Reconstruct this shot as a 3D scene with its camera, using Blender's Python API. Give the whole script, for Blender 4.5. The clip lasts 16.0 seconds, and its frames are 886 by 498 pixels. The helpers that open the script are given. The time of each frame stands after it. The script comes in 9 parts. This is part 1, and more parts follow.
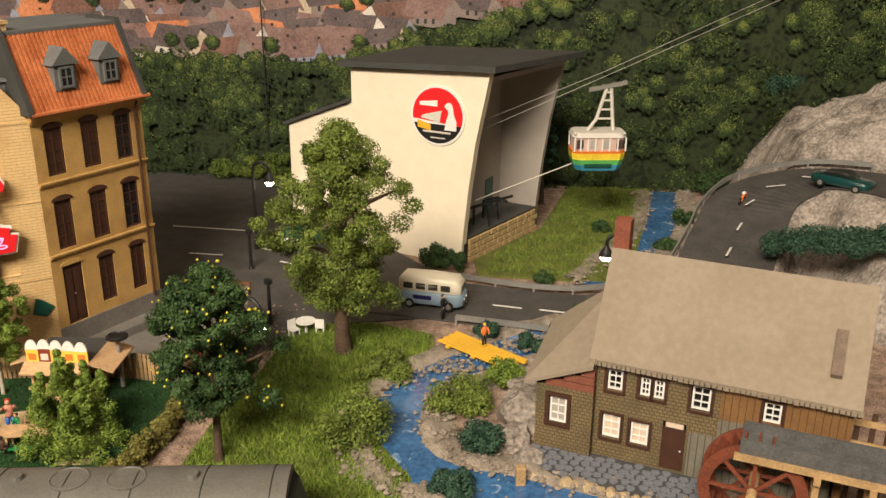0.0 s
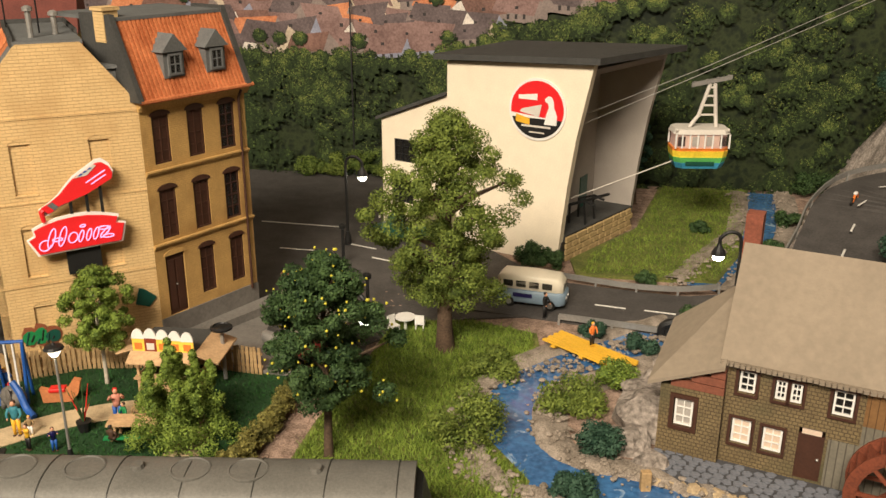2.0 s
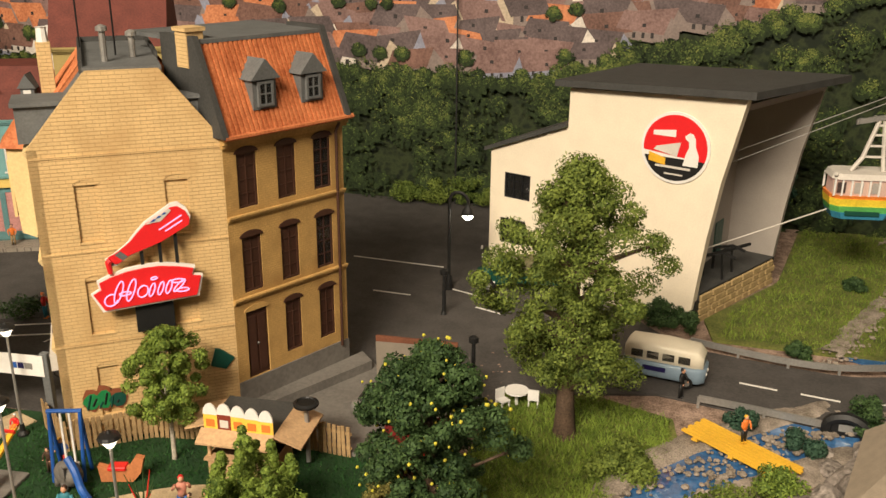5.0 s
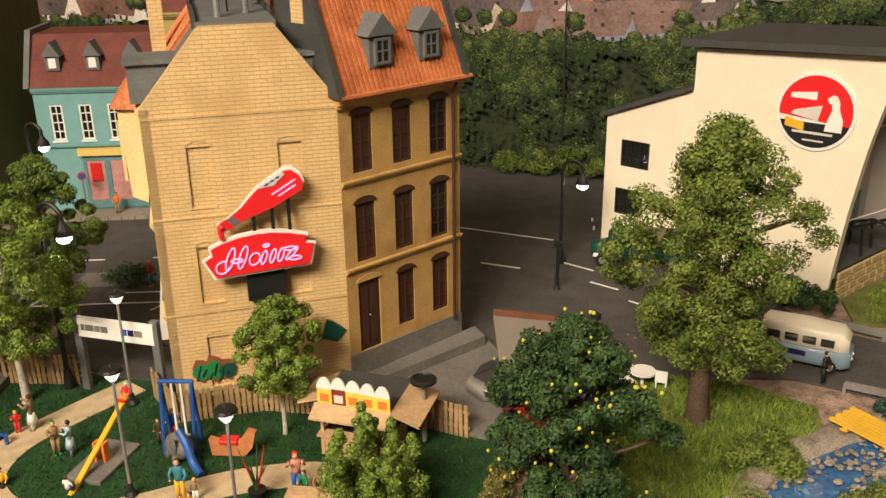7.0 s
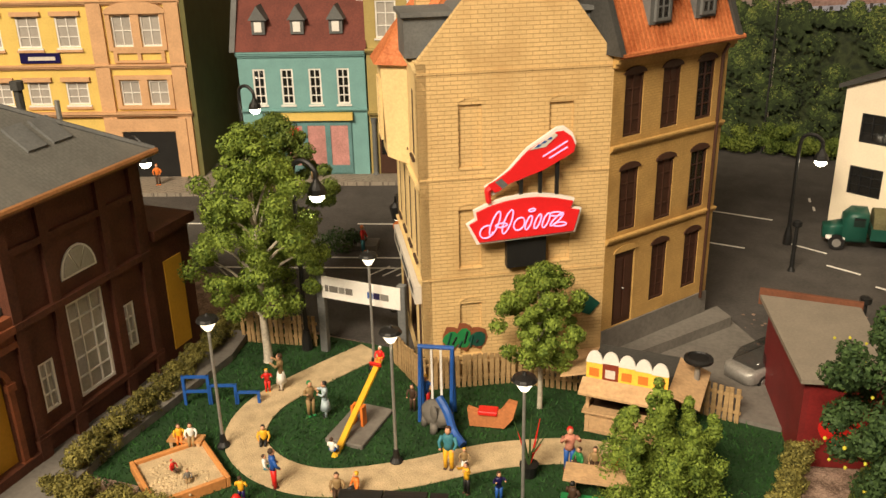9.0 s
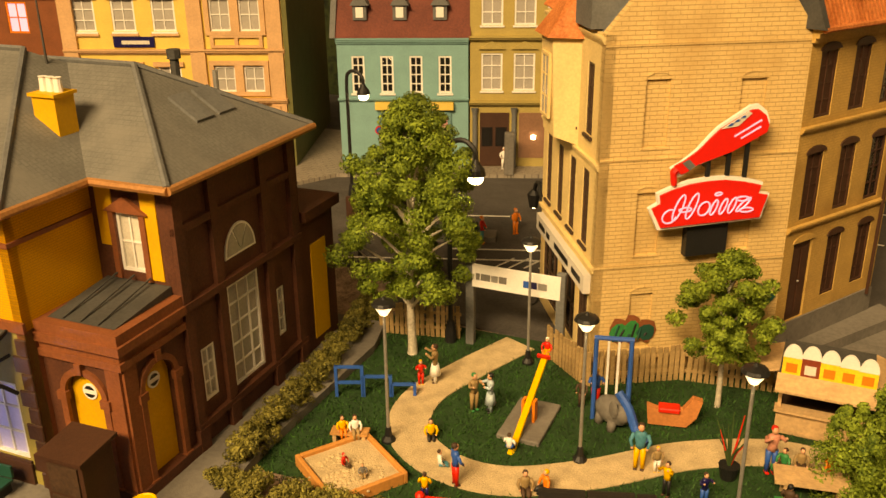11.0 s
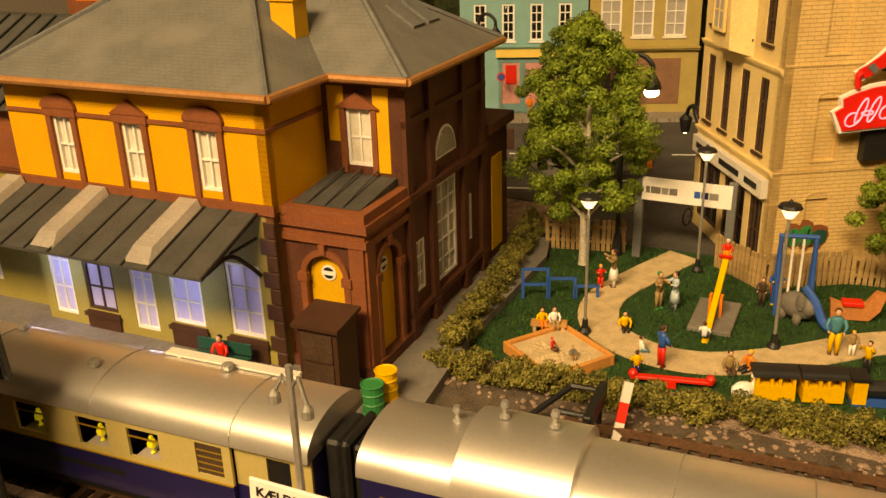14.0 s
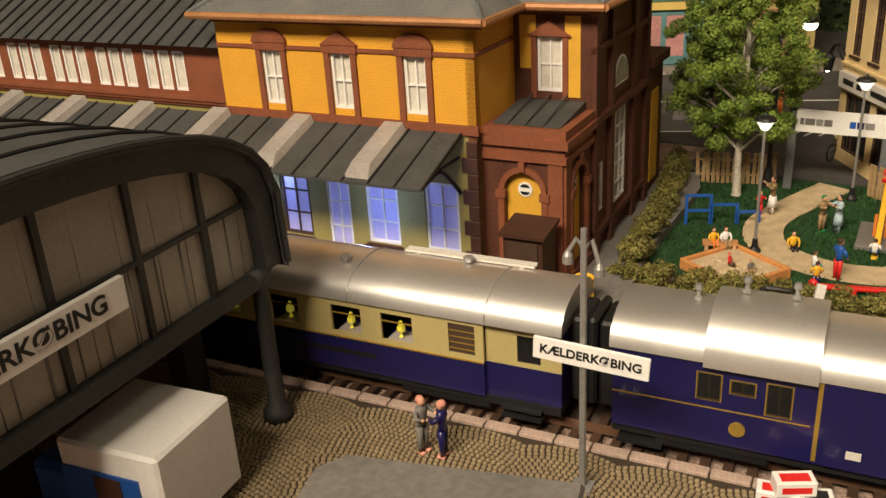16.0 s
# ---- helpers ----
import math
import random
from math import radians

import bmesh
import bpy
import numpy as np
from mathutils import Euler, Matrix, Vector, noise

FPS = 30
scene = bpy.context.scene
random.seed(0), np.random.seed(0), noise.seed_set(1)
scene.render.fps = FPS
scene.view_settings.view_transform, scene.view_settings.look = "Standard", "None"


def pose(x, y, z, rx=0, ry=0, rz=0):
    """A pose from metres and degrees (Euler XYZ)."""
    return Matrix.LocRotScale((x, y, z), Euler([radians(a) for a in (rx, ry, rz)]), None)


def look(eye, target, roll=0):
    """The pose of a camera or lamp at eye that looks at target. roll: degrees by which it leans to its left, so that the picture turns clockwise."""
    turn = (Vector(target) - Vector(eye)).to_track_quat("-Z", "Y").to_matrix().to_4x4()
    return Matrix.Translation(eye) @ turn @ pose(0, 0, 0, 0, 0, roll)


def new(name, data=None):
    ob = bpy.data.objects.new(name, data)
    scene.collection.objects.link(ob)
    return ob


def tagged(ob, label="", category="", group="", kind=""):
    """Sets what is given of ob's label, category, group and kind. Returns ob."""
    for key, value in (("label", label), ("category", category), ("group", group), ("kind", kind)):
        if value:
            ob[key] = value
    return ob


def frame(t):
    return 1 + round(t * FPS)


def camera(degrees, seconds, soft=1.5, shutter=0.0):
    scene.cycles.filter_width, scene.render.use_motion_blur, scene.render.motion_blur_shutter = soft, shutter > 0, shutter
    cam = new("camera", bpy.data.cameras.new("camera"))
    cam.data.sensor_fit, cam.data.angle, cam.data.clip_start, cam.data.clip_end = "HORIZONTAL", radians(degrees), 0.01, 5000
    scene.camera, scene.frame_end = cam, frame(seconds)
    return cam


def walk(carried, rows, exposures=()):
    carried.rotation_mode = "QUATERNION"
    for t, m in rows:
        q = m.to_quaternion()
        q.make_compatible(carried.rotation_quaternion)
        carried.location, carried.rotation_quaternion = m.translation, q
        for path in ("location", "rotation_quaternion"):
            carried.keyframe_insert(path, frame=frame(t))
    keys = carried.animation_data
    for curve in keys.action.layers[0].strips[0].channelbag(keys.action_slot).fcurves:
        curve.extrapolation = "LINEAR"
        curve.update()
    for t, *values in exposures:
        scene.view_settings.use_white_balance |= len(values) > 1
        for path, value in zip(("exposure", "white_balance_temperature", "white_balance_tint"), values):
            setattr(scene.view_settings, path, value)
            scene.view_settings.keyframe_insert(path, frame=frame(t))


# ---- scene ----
cam = camera(52.5, 16.0)
# seconds, eye in centimetres, yaw, pitch, roll
ROWS = [
    (0, 3.237, 3.744, 27.481, 4.72, -20.33, 0.57),
    (0.5, 2.320, 4.033, 26.993, 5.71, -20.31, 0.56),
    (1, 1.195, 4.111, 26.694, 6.70, -20.44, 0.56),
    (1.5, 0.389, 4.401, 26.329, 7.57, -20.35, 0.44),
    (2, -0.251, 4.807, 26.045, 8.39, -19.87, 0.15),
    (2.5, -1.358, 5.529, 26.154, 9.39, -19.30, -0.17),
    (3, -2.154, 6.821, 26.030, 9.89, -19.18, -0.07),
    (5.5, -4.105, 14.576, 26.345, 15.50, -19.93, 0.35),
    (6, -4.409, 15.207, 25.922, 16.92, -20.18, -0.02),
    (6.5, -5.322, 15.599, 25.091, 18.04, -20.59, -0.37),
    (7, -6.665, 15.519, 24.894, 19.54, -21.18, -0.76),
    (7.5, -8.744, 15.366, 24.546, 21.61, -21.47, -1.12),
    (8, -10.734, 14.695, 24.358, 23.61, -21.80, -1.36),
    (8.5, -12.554, 14.455, 23.789, 25.23, -22.05, -1.39),
    (9, -14.580, 14.173, 23.489, 26.57, -22.13, -1.26),
    (9.5, -17.108, 13.941, 23.205, 27.82, -21.93, -1.17),
    (12, -23.284, 11.771, 20.620, 27.27, -21.54, -0.42),
    (12.5, -23.821, 11.192, 20.254, 28.14, -21.74, -0.88),
    (13, -24.810, 9.982, 19.925, 29.46, -21.78, -1.24),
    (13.5, -26.184, 8.248, 19.402, 29.75, -21.89, -1.55),
    (14, -26.530, 6.252, 18.948, 29.94, -22.17, -1.80),
    (14.5, -27.044, 4.564, 18.966, 29.07, -22.97, -1.55),
    (15, -28.183, 2.281, 18.381, 29.47, -22.44, -2.05),
    (15.5, -28.989, 0.918, 18.252, 31.85, -22.60, -3.11),
    (16, -29.801, 0.240, 17.689, 33.70, -23.17, -3.47),
]
walk(cam, [(t, pose(x / 100, y / 100, z / 100, 90 + pitch, 0, yaw) @ pose(0, 0, 0, 0, 0, roll)) for t, x, y, z, yaw, pitch, roll in ROWS],
     [(0, 0.0, 5700, 10), (6, -0.06, 5800, 10), (9.5, -0.08, 6400, 10), (12, -0.14, 12600, 10), (13.5, -0.22, 12200, 10), (14.5, -0.4, 8200, 10), (15.2, -0.45, 6000, 10), (16, -0.45, 5900, 10)])

# ---- light ----
world = bpy.data.worlds.new("room_light")
scene.world = world
world.use_nodes = True
world.node_tree.nodes["Background"].inputs[0].default_value = (1.0, 0.82, 0.6, 1)
world.node_tree.nodes["Background"].inputs[1].default_value = 0.09


def area_lamp(name, x, y, z, sx, sy, watts, color, aim):
    data = bpy.data.lights.new(name, "AREA")
    data.shape, data.size, data.size_y, data.energy, data.color = "RECTANGLE", sx, sy, watts, color
    ob = new(name, data)
    ob.matrix_world = look((x, y, z), aim)
    return ob


WARM = (1.0, 0.80, 0.55)
area_lamp("ceiling_lamp_light", -0.38, -1.05, 1.35, 0.9, 0.35, 81.0, WARM, (-0.20, 0.55, 0.05))
area_lamp("ceiling_lamp_light", 0.60, 0.10, 1.45, 0.5, 0.25, 3.0, WARM, (0.1, 0.7, 0.05))


def point_lamp(x, y, z, watts, color, r=0.002):
    data = bpy.data.lights.new("lantern_light", "POINT")
    data.energy, data.color, data.shadow_soft_size = watts, color, r
    ob = new("lantern_light", data)
    ob.location = (x / 100, y / 100, z / 100)
    return ob

# ---- building helpers: all lengths in centimetres ----
CM = 0.01
RNG = random.Random(7)


def at(x, y, z=0.0, rz=0.0, rx=0.0, ry=0.0):
    return pose(x * CM, y * CM, z * CM, rx, ry, rz)


class Solid:
    """A mesh under construction, in centimetres."""

    def __init__(self):
        self.v, self.f, self.m = [], [], []

    def add(self, verts, faces, mi=0):
        o = len(self.v)
        self.v += [tuple(p) for p in verts]
        self.f += [tuple(i + o for i in f) for f in faces]
        self.m += [mi] * len(faces)
        return self

    def box(self, x0, y0, z0, x1, y1, z1, mi=0, b=0.0):
        """A box; b: width of the chamfer round its top and its upright edges."""
        if x0 > x1:
            x0, x1 = x1, x0
        if y0 > y1:
            y0, y1 = y1, y0
        if z0 > z1:
            z0, z1 = z1, z0
        if b <= 0:
            v = [(x0, y0, z0), (x1, y0, z0), (x1, y1, z0), (x0, y1, z0), (x0, y0, z1), (x1, y0, z1), (x1, y1, z1), (x0, y1, z1)]
            return self.add(v, [(0, 3, 2, 1), (4, 5, 6, 7), (0, 1, 5, 4), (1, 2, 6, 5), (2, 3, 7, 6), (3, 0, 4, 7)], mi)

        def ring(d, z):
            return [(x0 + d, y0, z), (x1 - d, y0, z), (x1, y0 + d, z), (x1, y1 - d, z), (x1 - d, y1, z), (x0 + d, y1, z), (x0, y1 - d, z), (x0, y0 + d, z)]
        cap = [(x0 + b, y0 + b, z1), (x1 - b, y0 + b, z1), (x1 - b, y1 - b, z1), (x0 + b, y1 - b, z1)]
        v = ring(b, z0) + ring(b, z1 - b) + cap
        f = [tuple(range(7, -1, -1))] + [(i, (i + 1) % 8, 8 + (i + 1) % 8, 8 + i) for i in range(8)]
        f += [(16, 17, 18, 19), (8, 9, 17, 16), (9, 10, 17), (10, 11, 18, 17), (11, 12, 18), (12, 13, 19, 18), (13, 14, 19), (14, 15, 16, 19), (15, 8, 16)]
        return self.add(v, f, mi)

    def prism(self, pts, y0, y1, mi=0):
        """A polygon in (x, z), counter-clockwise seen from -y, drawn out from y0 to y1."""
        n = len(pts)
        v = [(x, y0, z) for x, z in pts] + [(x, y1, z) for x, z in pts]
        f = [tuple(range(n)), tuple(range(2 * n - 1, n - 1, -1))] + [(i, n + i, n + (i + 1) % n, (i + 1) % n) for i in range(n)]
        return self.add(v, f, mi)

    def slab(self, pts, z0, z1, mi=0):
        """A polygon in (x, y), counter-clockwise from above, from z0 to z1."""
        n = len(pts)
        v = [(x, y, z0) for x, y in pts] + [(x, y, z1) for x, y in pts]
        f = [tuple(range(n - 1, -1, -1)), tuple(range(n, 2 * n))] + [(i, (i + 1) % n, n + (i + 1) % n, n + i) for i in range(n)]
        return self.add(v, f, mi)

    def hull(self, low, high, mi=0):
        """Two rings of equal length joined, both capped."""
        n = len(low)
        f = [tuple(range(n - 1, -1, -1)), tuple(range(n, 2 * n))] + [(i, (i + 1) % n, n + (i + 1) % n, n + i) for i in range(n)]
        return self.add(list(low) + list(high), f, mi)

    def cyl(self, p, q, r0, r1=None, n=10, mi=0):
        p, q = Vector(p), Vector(q)
        r1 = r0 if r1 is None else r1
        d = (q - p).normalized()
        a = d.orthogonal().normalized()
        c = d.cross(a)
        ring = [(math.cos(2 * math.pi * i / n), math.sin(2 * math.pi * i / n)) for i in range(n)]
        return self.hull([p + r0 * (u * a + w * c) for u, w in ring], [q + r1 * (u * a + w * c) for u, w in ring], mi)

    def tube(self, pts, r, n=7, mi=0):
        pts = [Vector(p) for p in pts]
        rs = r if isinstance(r, (list, tuple)) else [r] * len(pts)
        v, f = [], []
        a = (pts[1] - pts[0]).orthogonal().normalized()
        for i, p in enumerate(pts):
            d = (pts[min(i + 1, len(pts) - 1)] - pts[max(i - 1, 0)]).normalized()
            a = (a - d * a.dot(d)).normalized()
            c = d.cross(a)
            v += [p + rs[i] * (math.cos(2 * math.pi * k / n) * a + math.sin(2 * math.pi * k / n) * c) for k in range(n)]
        for i in range(len(pts) - 1):
            f += [(i * n + k, i * n + (k + 1) % n, (i + 1) * n + (k + 1) % n, (i + 1) * n + k) for k in range(n)]
        f += [tuple(range(n - 1, -1, -1)), tuple(range((len(pts) - 1) * n, len(pts) * n))]
        return self.add(v, f, mi)

    def lathe(self, c, prof, n=14, mi=0, squash=1.0):
        """A profile of (radius, z) turned round the upright through c."""
        v, f = [], []
        for r, z in prof:
            v += [(c[0] + r * math.cos(2 * math.pi * k / n), c[1] + squash * r * math.sin(2 * math.pi * k / n), c[2] + z) for k in range(n)]
        for i in range(len(prof) - 1):
            f += [(i * n + k, i * n + (k + 1) % n, (i + 1) * n + (k + 1) % n, (i + 1) * n + k) for k in range(n)]
        f += [tuple(range(n - 1, -1, -1)), tuple(range((len(prof) - 1) * n, len(prof) * n))]
        return self.add(v, f, mi)

    def ball(self, c, rx, ry=None, rz=None, n=10, mi=0):
        ry, rz = ry or rx, rz or rx
        v, f = [], []
        rows = max(4, n // 2)
        for i in range(1, rows):
            a = math.pi * i / rows
            v += [(c[0] + rx * math.sin(a) * math.cos(2 * math.pi * k / n), c[1] + ry * math.sin(a) * math.sin(2 * math.pi * k / n), c[2] - rz * math.cos(a)) for k in range(n)]
        lo, hi = len(v), len(v) + 1
        v += [(c[0], c[1], c[2] - rz), (c[0], c[1], c[2] + rz)]
        for i in range(rows - 2):
            f += [(i * n + k, i * n + (k + 1) % n, (i + 1) * n + (k + 1) % n, (i + 1) * n + k) for k in range(n)]
        f += [(lo, (k + 1) % n, k) for k in range(n)] + [(hi, (rows - 2) * n + k, (rows - 2) * n + (k + 1) % n) for k in range(n)]
        return self.add(v, f, mi)

    def wall(self, x0, z0, x1, z1, y0, y1, holes=(), mi=0):
        """An upright wall in the plane of x and z with rectangular holes (x0, z0, x1, z1) right through it."""
        xs = sorted({x0, x1, *(h[0] for h in holes), *(h[2] for h in holes)})
        zs = sorted({z0, z1, *(h[1] for h in holes), *(h[3] for h in holes)})
        xs, zs = [x for x in xs if x0 <= x <= x1], [z for z in zs if z0 <= z <= z1]

        def solid(a, c):
            if not (0 <= a < len(xs) - 1 and 0 <= c < len(zs) - 1):
                return False
            x, z = (xs[a] + xs[a + 1]) / 2, (zs[c] + zs[c + 1]) / 2
            return not any(h[0] < x < h[2] and h[1] < z < h[3] for h in holes)
        for a in range(len(xs) - 1):
            for c in range(len(zs) - 1):
                if not solid(a, c):
                    continue
                p, q, r, s = xs[a], xs[a + 1], zs[c], zs[c + 1]
                self.add([(p, y0, r), (q, y0, r), (q, y0, s), (p, y0, s)], [(0, 1, 2, 3)], mi)
                self.add([(p, y1, r), (q, y1, r), (q, y1, s), (p, y1, s)], [(3, 2, 1, 0)], mi)
                if not solid(a - 1, c):
                    self.add([(p, y0, r), (p, y0, s), (p, y1, s), (p, y1, r)], [(0, 1, 2, 3)], mi)
                if not solid(a + 1, c):
                    self.add([(q, y0, r), (q, y1, r), (q, y1, s), (q, y0, s)], [(0, 1, 2, 3)], mi)
                if not solid(a, c - 1):
                    self.add([(p, y0, r), (p, y1, r), (q, y1, r), (q, y0, r)], [(0, 1, 2, 3)], mi)
                if not solid(a, c + 1):
                    self.add([(p, y0, s), (q, y0, s), (q, y1, s), (p, y1, s)], [(0, 1, 2, 3)], mi)
        return self

    def moved(self, m, since=0):
        for i in range(since, len(self.v)):
            self.v[i] = tuple(m @ Vector(self.v[i]))
        return self

    def mesh(self, name, mats, smooth=False):
        me = bpy.data.meshes.new(name)
        me.from_pydata([(x * CM, y * CM, z * CM) for x, y, z in self.v], [], self.f)
        for m in mats if isinstance(mats, (list, tuple)) else [mats]:
            me.materials.append(m)
        me.polygons.foreach_set("material_index", self.m)
        if smooth:
            me.polygons.foreach_set("use_smooth", [True] * len(self.f))
        me.update()
        return me


def part(name, solid, mats, parent=None, label="", m=None, smooth=False):
    """One mesh object, under a thing or a part."""
    ob = new(name, solid.mesh(name, mats, smooth))
    ob.parent = parent
    if m is not None:
        ob.matrix_basis = m
    return tagged(ob, label)


def thing(name, x, y, z, rz, label, category, group="", kind=""):
    """An empty at the base of a thing made of parts."""
    ob = new(name)
    ob.empty_display_size = 0.01
    ob.matrix_basis = at(x, y, z, rz)
    return tagged(ob, label, category, group, kind)


def lone(name, solid, mats, x, y, z, rz, label, category, group="", kind="", smooth=False):
    """A thing of one mesh."""
    return tagged(part(name, solid, mats, None, "", at(x, y, z, rz), smooth), label, category, group, kind)


def lettering(name, words, size, mat, parent, m, thick=0.02, wide=1.0):
    """Raised letters in the built-in font, their middle at the origin of m, standing in its x and y."""
    cu = bpy.data.curves.new(name, "FONT")
    cu.body, cu.size, cu.align_x, cu.align_y, cu.extrude, cu.offset = words, size * CM, "CENTER", "CENTER", thick * CM, 0.0002 * size
    tmp = new(name, cu)
    bpy.context.view_layer.update()
    me = bpy.data.meshes.new_from_object(tmp.evaluated_get(bpy.context.evaluated_depsgraph_get()))
    bpy.data.objects.remove(tmp)
    me.materials.clear()
    me.materials.append(mat)
    ob = new(name, me)
    ob.parent = parent
    ob.matrix_basis = m @ Matrix.Diagonal((wide, 1, 1, 1))
    return ob


# ---- materials ----
def material(name, color, rough=0.6, metal=0.0, var=0.25, scale=2.0, bump=0.25, bscale=14.0, second=None, emit=None, power=0.0, spec=0.4, mix=0.5, coat=0.0):
    """A mottled surface. Scales are in features per centimetre."""
    m = bpy.data.materials.new(name)
    m.use_nodes = True
    nt = m.node_tree
    N, L = nt.nodes, nt.links
    p = N["Principled BSDF"]
    p.inputs["Roughness"].default_value, p.inputs["Metallic"].default_value = rough, metal
    p.inputs["Specular IOR Level"].default_value = spec
    p.inputs["Coat Weight"].default_value = coat
    tc = N.new("ShaderNodeTexCoord")
    fine, broad = N.new("ShaderNodeTexNoise"), N.new("ShaderNodeTexNoise")
    fine.inputs["Scale"].default_value, broad.inputs["Scale"].default_value = scale * 100 * 4, scale * 100 * 0.4
    fine.inputs["Detail"].default_value = 3
    broad.inputs["Detail"].default_value = 4
    L.new(tc.outputs["Object"], fine.inputs["Vector"])
    L.new(tc.outputs["Object"], broad.inputs["Vector"])
    dark = tuple(c * (1 - var) for c in color)
    light = second or tuple(min(1.0, c * (1 + 0.6 * var)) for c in color)
    r = N.new("ShaderNodeValToRGB")
    r.color_ramp.elements[0].position, r.color_ramp.elements[1].position = 0.5 - 0.3 * mix, 0.5 + 0.3 * mix
    r.color_ramp.elements[0].color, r.color_ramp.elements[1].color = (*dark, 1), (*light, 1)
    add = N.new("ShaderNodeMath")
    add.operation = "MULTIPLY_ADD"
    add.inputs[1].default_value = 0.5
    half = N.new("ShaderNodeMath")
    half.operation = "MULTIPLY"
    half.inputs[1].default_value = 0.5
    L.new(broad.outputs["Fac"], half.inputs[0])
    L.new(fine.outputs["Fac"], add.inputs[0])
    L.new(half.outputs[0], add.inputs[2])
    L.new(add.outputs[0], r.inputs["Fac"])
    L.new(r.outputs["Color"], p.inputs["Base Color"])
    if bump:
        bn, bt = N.new("ShaderNodeBump"), N.new("ShaderNodeTexNoise")
        bt.inputs["Scale"].default_value = bscale * 100
        bt.inputs["Detail"].default_value = 3
        bn.inputs["Strength"].default_value, bn.inputs["Distance"].default_value = bump, 0.0006
        L.new(tc.outputs["Object"], bt.inputs["Vector"])
        L.new(bt.outputs["Fac"], bn.inputs["Height"])
        L.new(bn.outputs["Normal"], p.inputs["Normal"])
    if emit:
        p.inputs["Emission Color"].default_value, p.inputs["Emission Strength"].default_value = (*emit, 1), power
    return m


def brickwork(name, color, joint, bw, bh, rough=0.75, mortar=0.012, swap=True, relief=0.5, var=0.2, worn=None):
    """Courses on an upright wall (x along it), or on a level one with swap off; brick sizes in centimetres."""
    m = material(name, color, rough, var=var, bump=0.0)
    nt = m.node_tree
    N, L = nt.nodes, nt.links
    p = N["Principled BSDF"]
    tc = next(n for n in N if n.type == "TEX_COORD")
    sep, com = N.new("ShaderNodeSeparateXYZ"), N.new("ShaderNodeCombineXYZ")
    L.new(tc.outputs["Object"], sep.inputs[0])
    L.new(sep.outputs["X"], com.inputs["X"])
    L.new(sep.outputs["Z" if swap else "Y"], com.inputs["Y"])
    b = N.new("ShaderNodeTexBrick")
    b.inputs["Scale"].default_value = 100.0
    b.inputs["Brick Width"].default_value, b.inputs["Row Height"].default_value = bw, bh
    b.inputs["Mortar Size"].default_value, b.inputs["Mortar Smooth"].default_value = mortar, 0.3
    L.new(com.outputs[0], b.inputs["Vector"])
    mixer = N.new("ShaderNodeMix")
    mixer.data_type = "RGBA"
    ramp = next(n for n in N if n.type == "VALTORGB")
    L.new(b.outputs["Fac"], mixer.inputs["Factor"])
    L.new(ramp.outputs["Color"], mixer.inputs[6])
    mixer.inputs[7].default_value = (*joint, 1)
    last = mixer.outputs[2]
    if worn:
        big = N.new("ShaderNodeTexNoise")
        big.inputs["Scale"].default_value, big.inputs["Detail"].default_value = 35, 6
        L.new(tc.outputs["Object"], big.inputs["Vector"])
        rr = N.new("ShaderNodeValToRGB")
        rr.color_ramp.elements[0].position, rr.color_ramp.elements[1].position = 0.5, 0.72
        L.new(big.outputs["Fac"], rr.inputs["Fac"])
        m2 = N.new("ShaderNodeMix")
        m2.data_type = "RGBA"
        L.new(rr.outputs["Color"], m2.inputs["Factor"])
        L.new(last, m2.inputs[6])
        m2.inputs[7].default_value = (*worn, 1)
        last = m2.outputs[2]
    L.new(last, p.inputs["Base Color"])
    inv = N.new("ShaderNodeMath")
    inv.operation = "SUBTRACT"
    inv.inputs[0].default_value = 1.0
    L.new(b.outputs["Fac"], inv.inputs[1])
    bn = N.new("ShaderNodeBump")
    bn.inputs["Strength"].default_value, bn.inputs["Distance"].default_value = relief, 0.0005
    L.new(inv.outputs[0], bn.inputs["Height"])
    L.new(bn.outputs["Normal"], p.inputs["Normal"])
    return m


def leafage(name, dark, light, rough=0.7, glow=0.25):
    """Leaves that differ one by one in colour."""
    m = bpy.data.materials.new(name)
    m.use_nodes = True
    N, L = m.node_tree.nodes, m.node_tree.links
    p = N["Principled BSDF"]
    p.inputs["Roughness"].default_value = rough
    p.inputs["Specular IOR Level"].default_value = 0.25
    p.inputs["Subsurface Weight"].default_value = 0.0
    g, r, tc, nz, a = N.new("ShaderNodeNewGeometry"), N.new("ShaderNodeValToRGB"), N.new("ShaderNodeTexCoord"), N.new("ShaderNodeTexNoise"), N.new("ShaderNodeMath")
    nz.inputs["Scale"].default_value = 90
    L.new(tc.outputs["Object"], nz.inputs["Vector"])
    a.operation = "MULTIPLY_ADD"
    a.inputs[1].default_value = 0.55
    sub = N.new("ShaderNodeMath")
    sub.operation = "SUBTRACT"
    sub.inputs[1].default_value = 0.25
    L.new(nz.outputs["Fac"], sub.inputs[0])
    L.new(g.outputs["Random Per Island"], a.inputs[0])
    L.new(sub.outputs[0], a.inputs[2])
    r.color_ramp.elements[0].color, r.color_ramp.elements[1].color = (*dark, 1), (*light, 1)
    r.color_ramp.elements[0].position, r.color_ramp.elements[1].position = 0.05, 0.8
    L.new(a.outputs[0], r.inputs["Fac"])
    L.new(r.outputs["Color"], p.inputs["Base Color"])
    return m


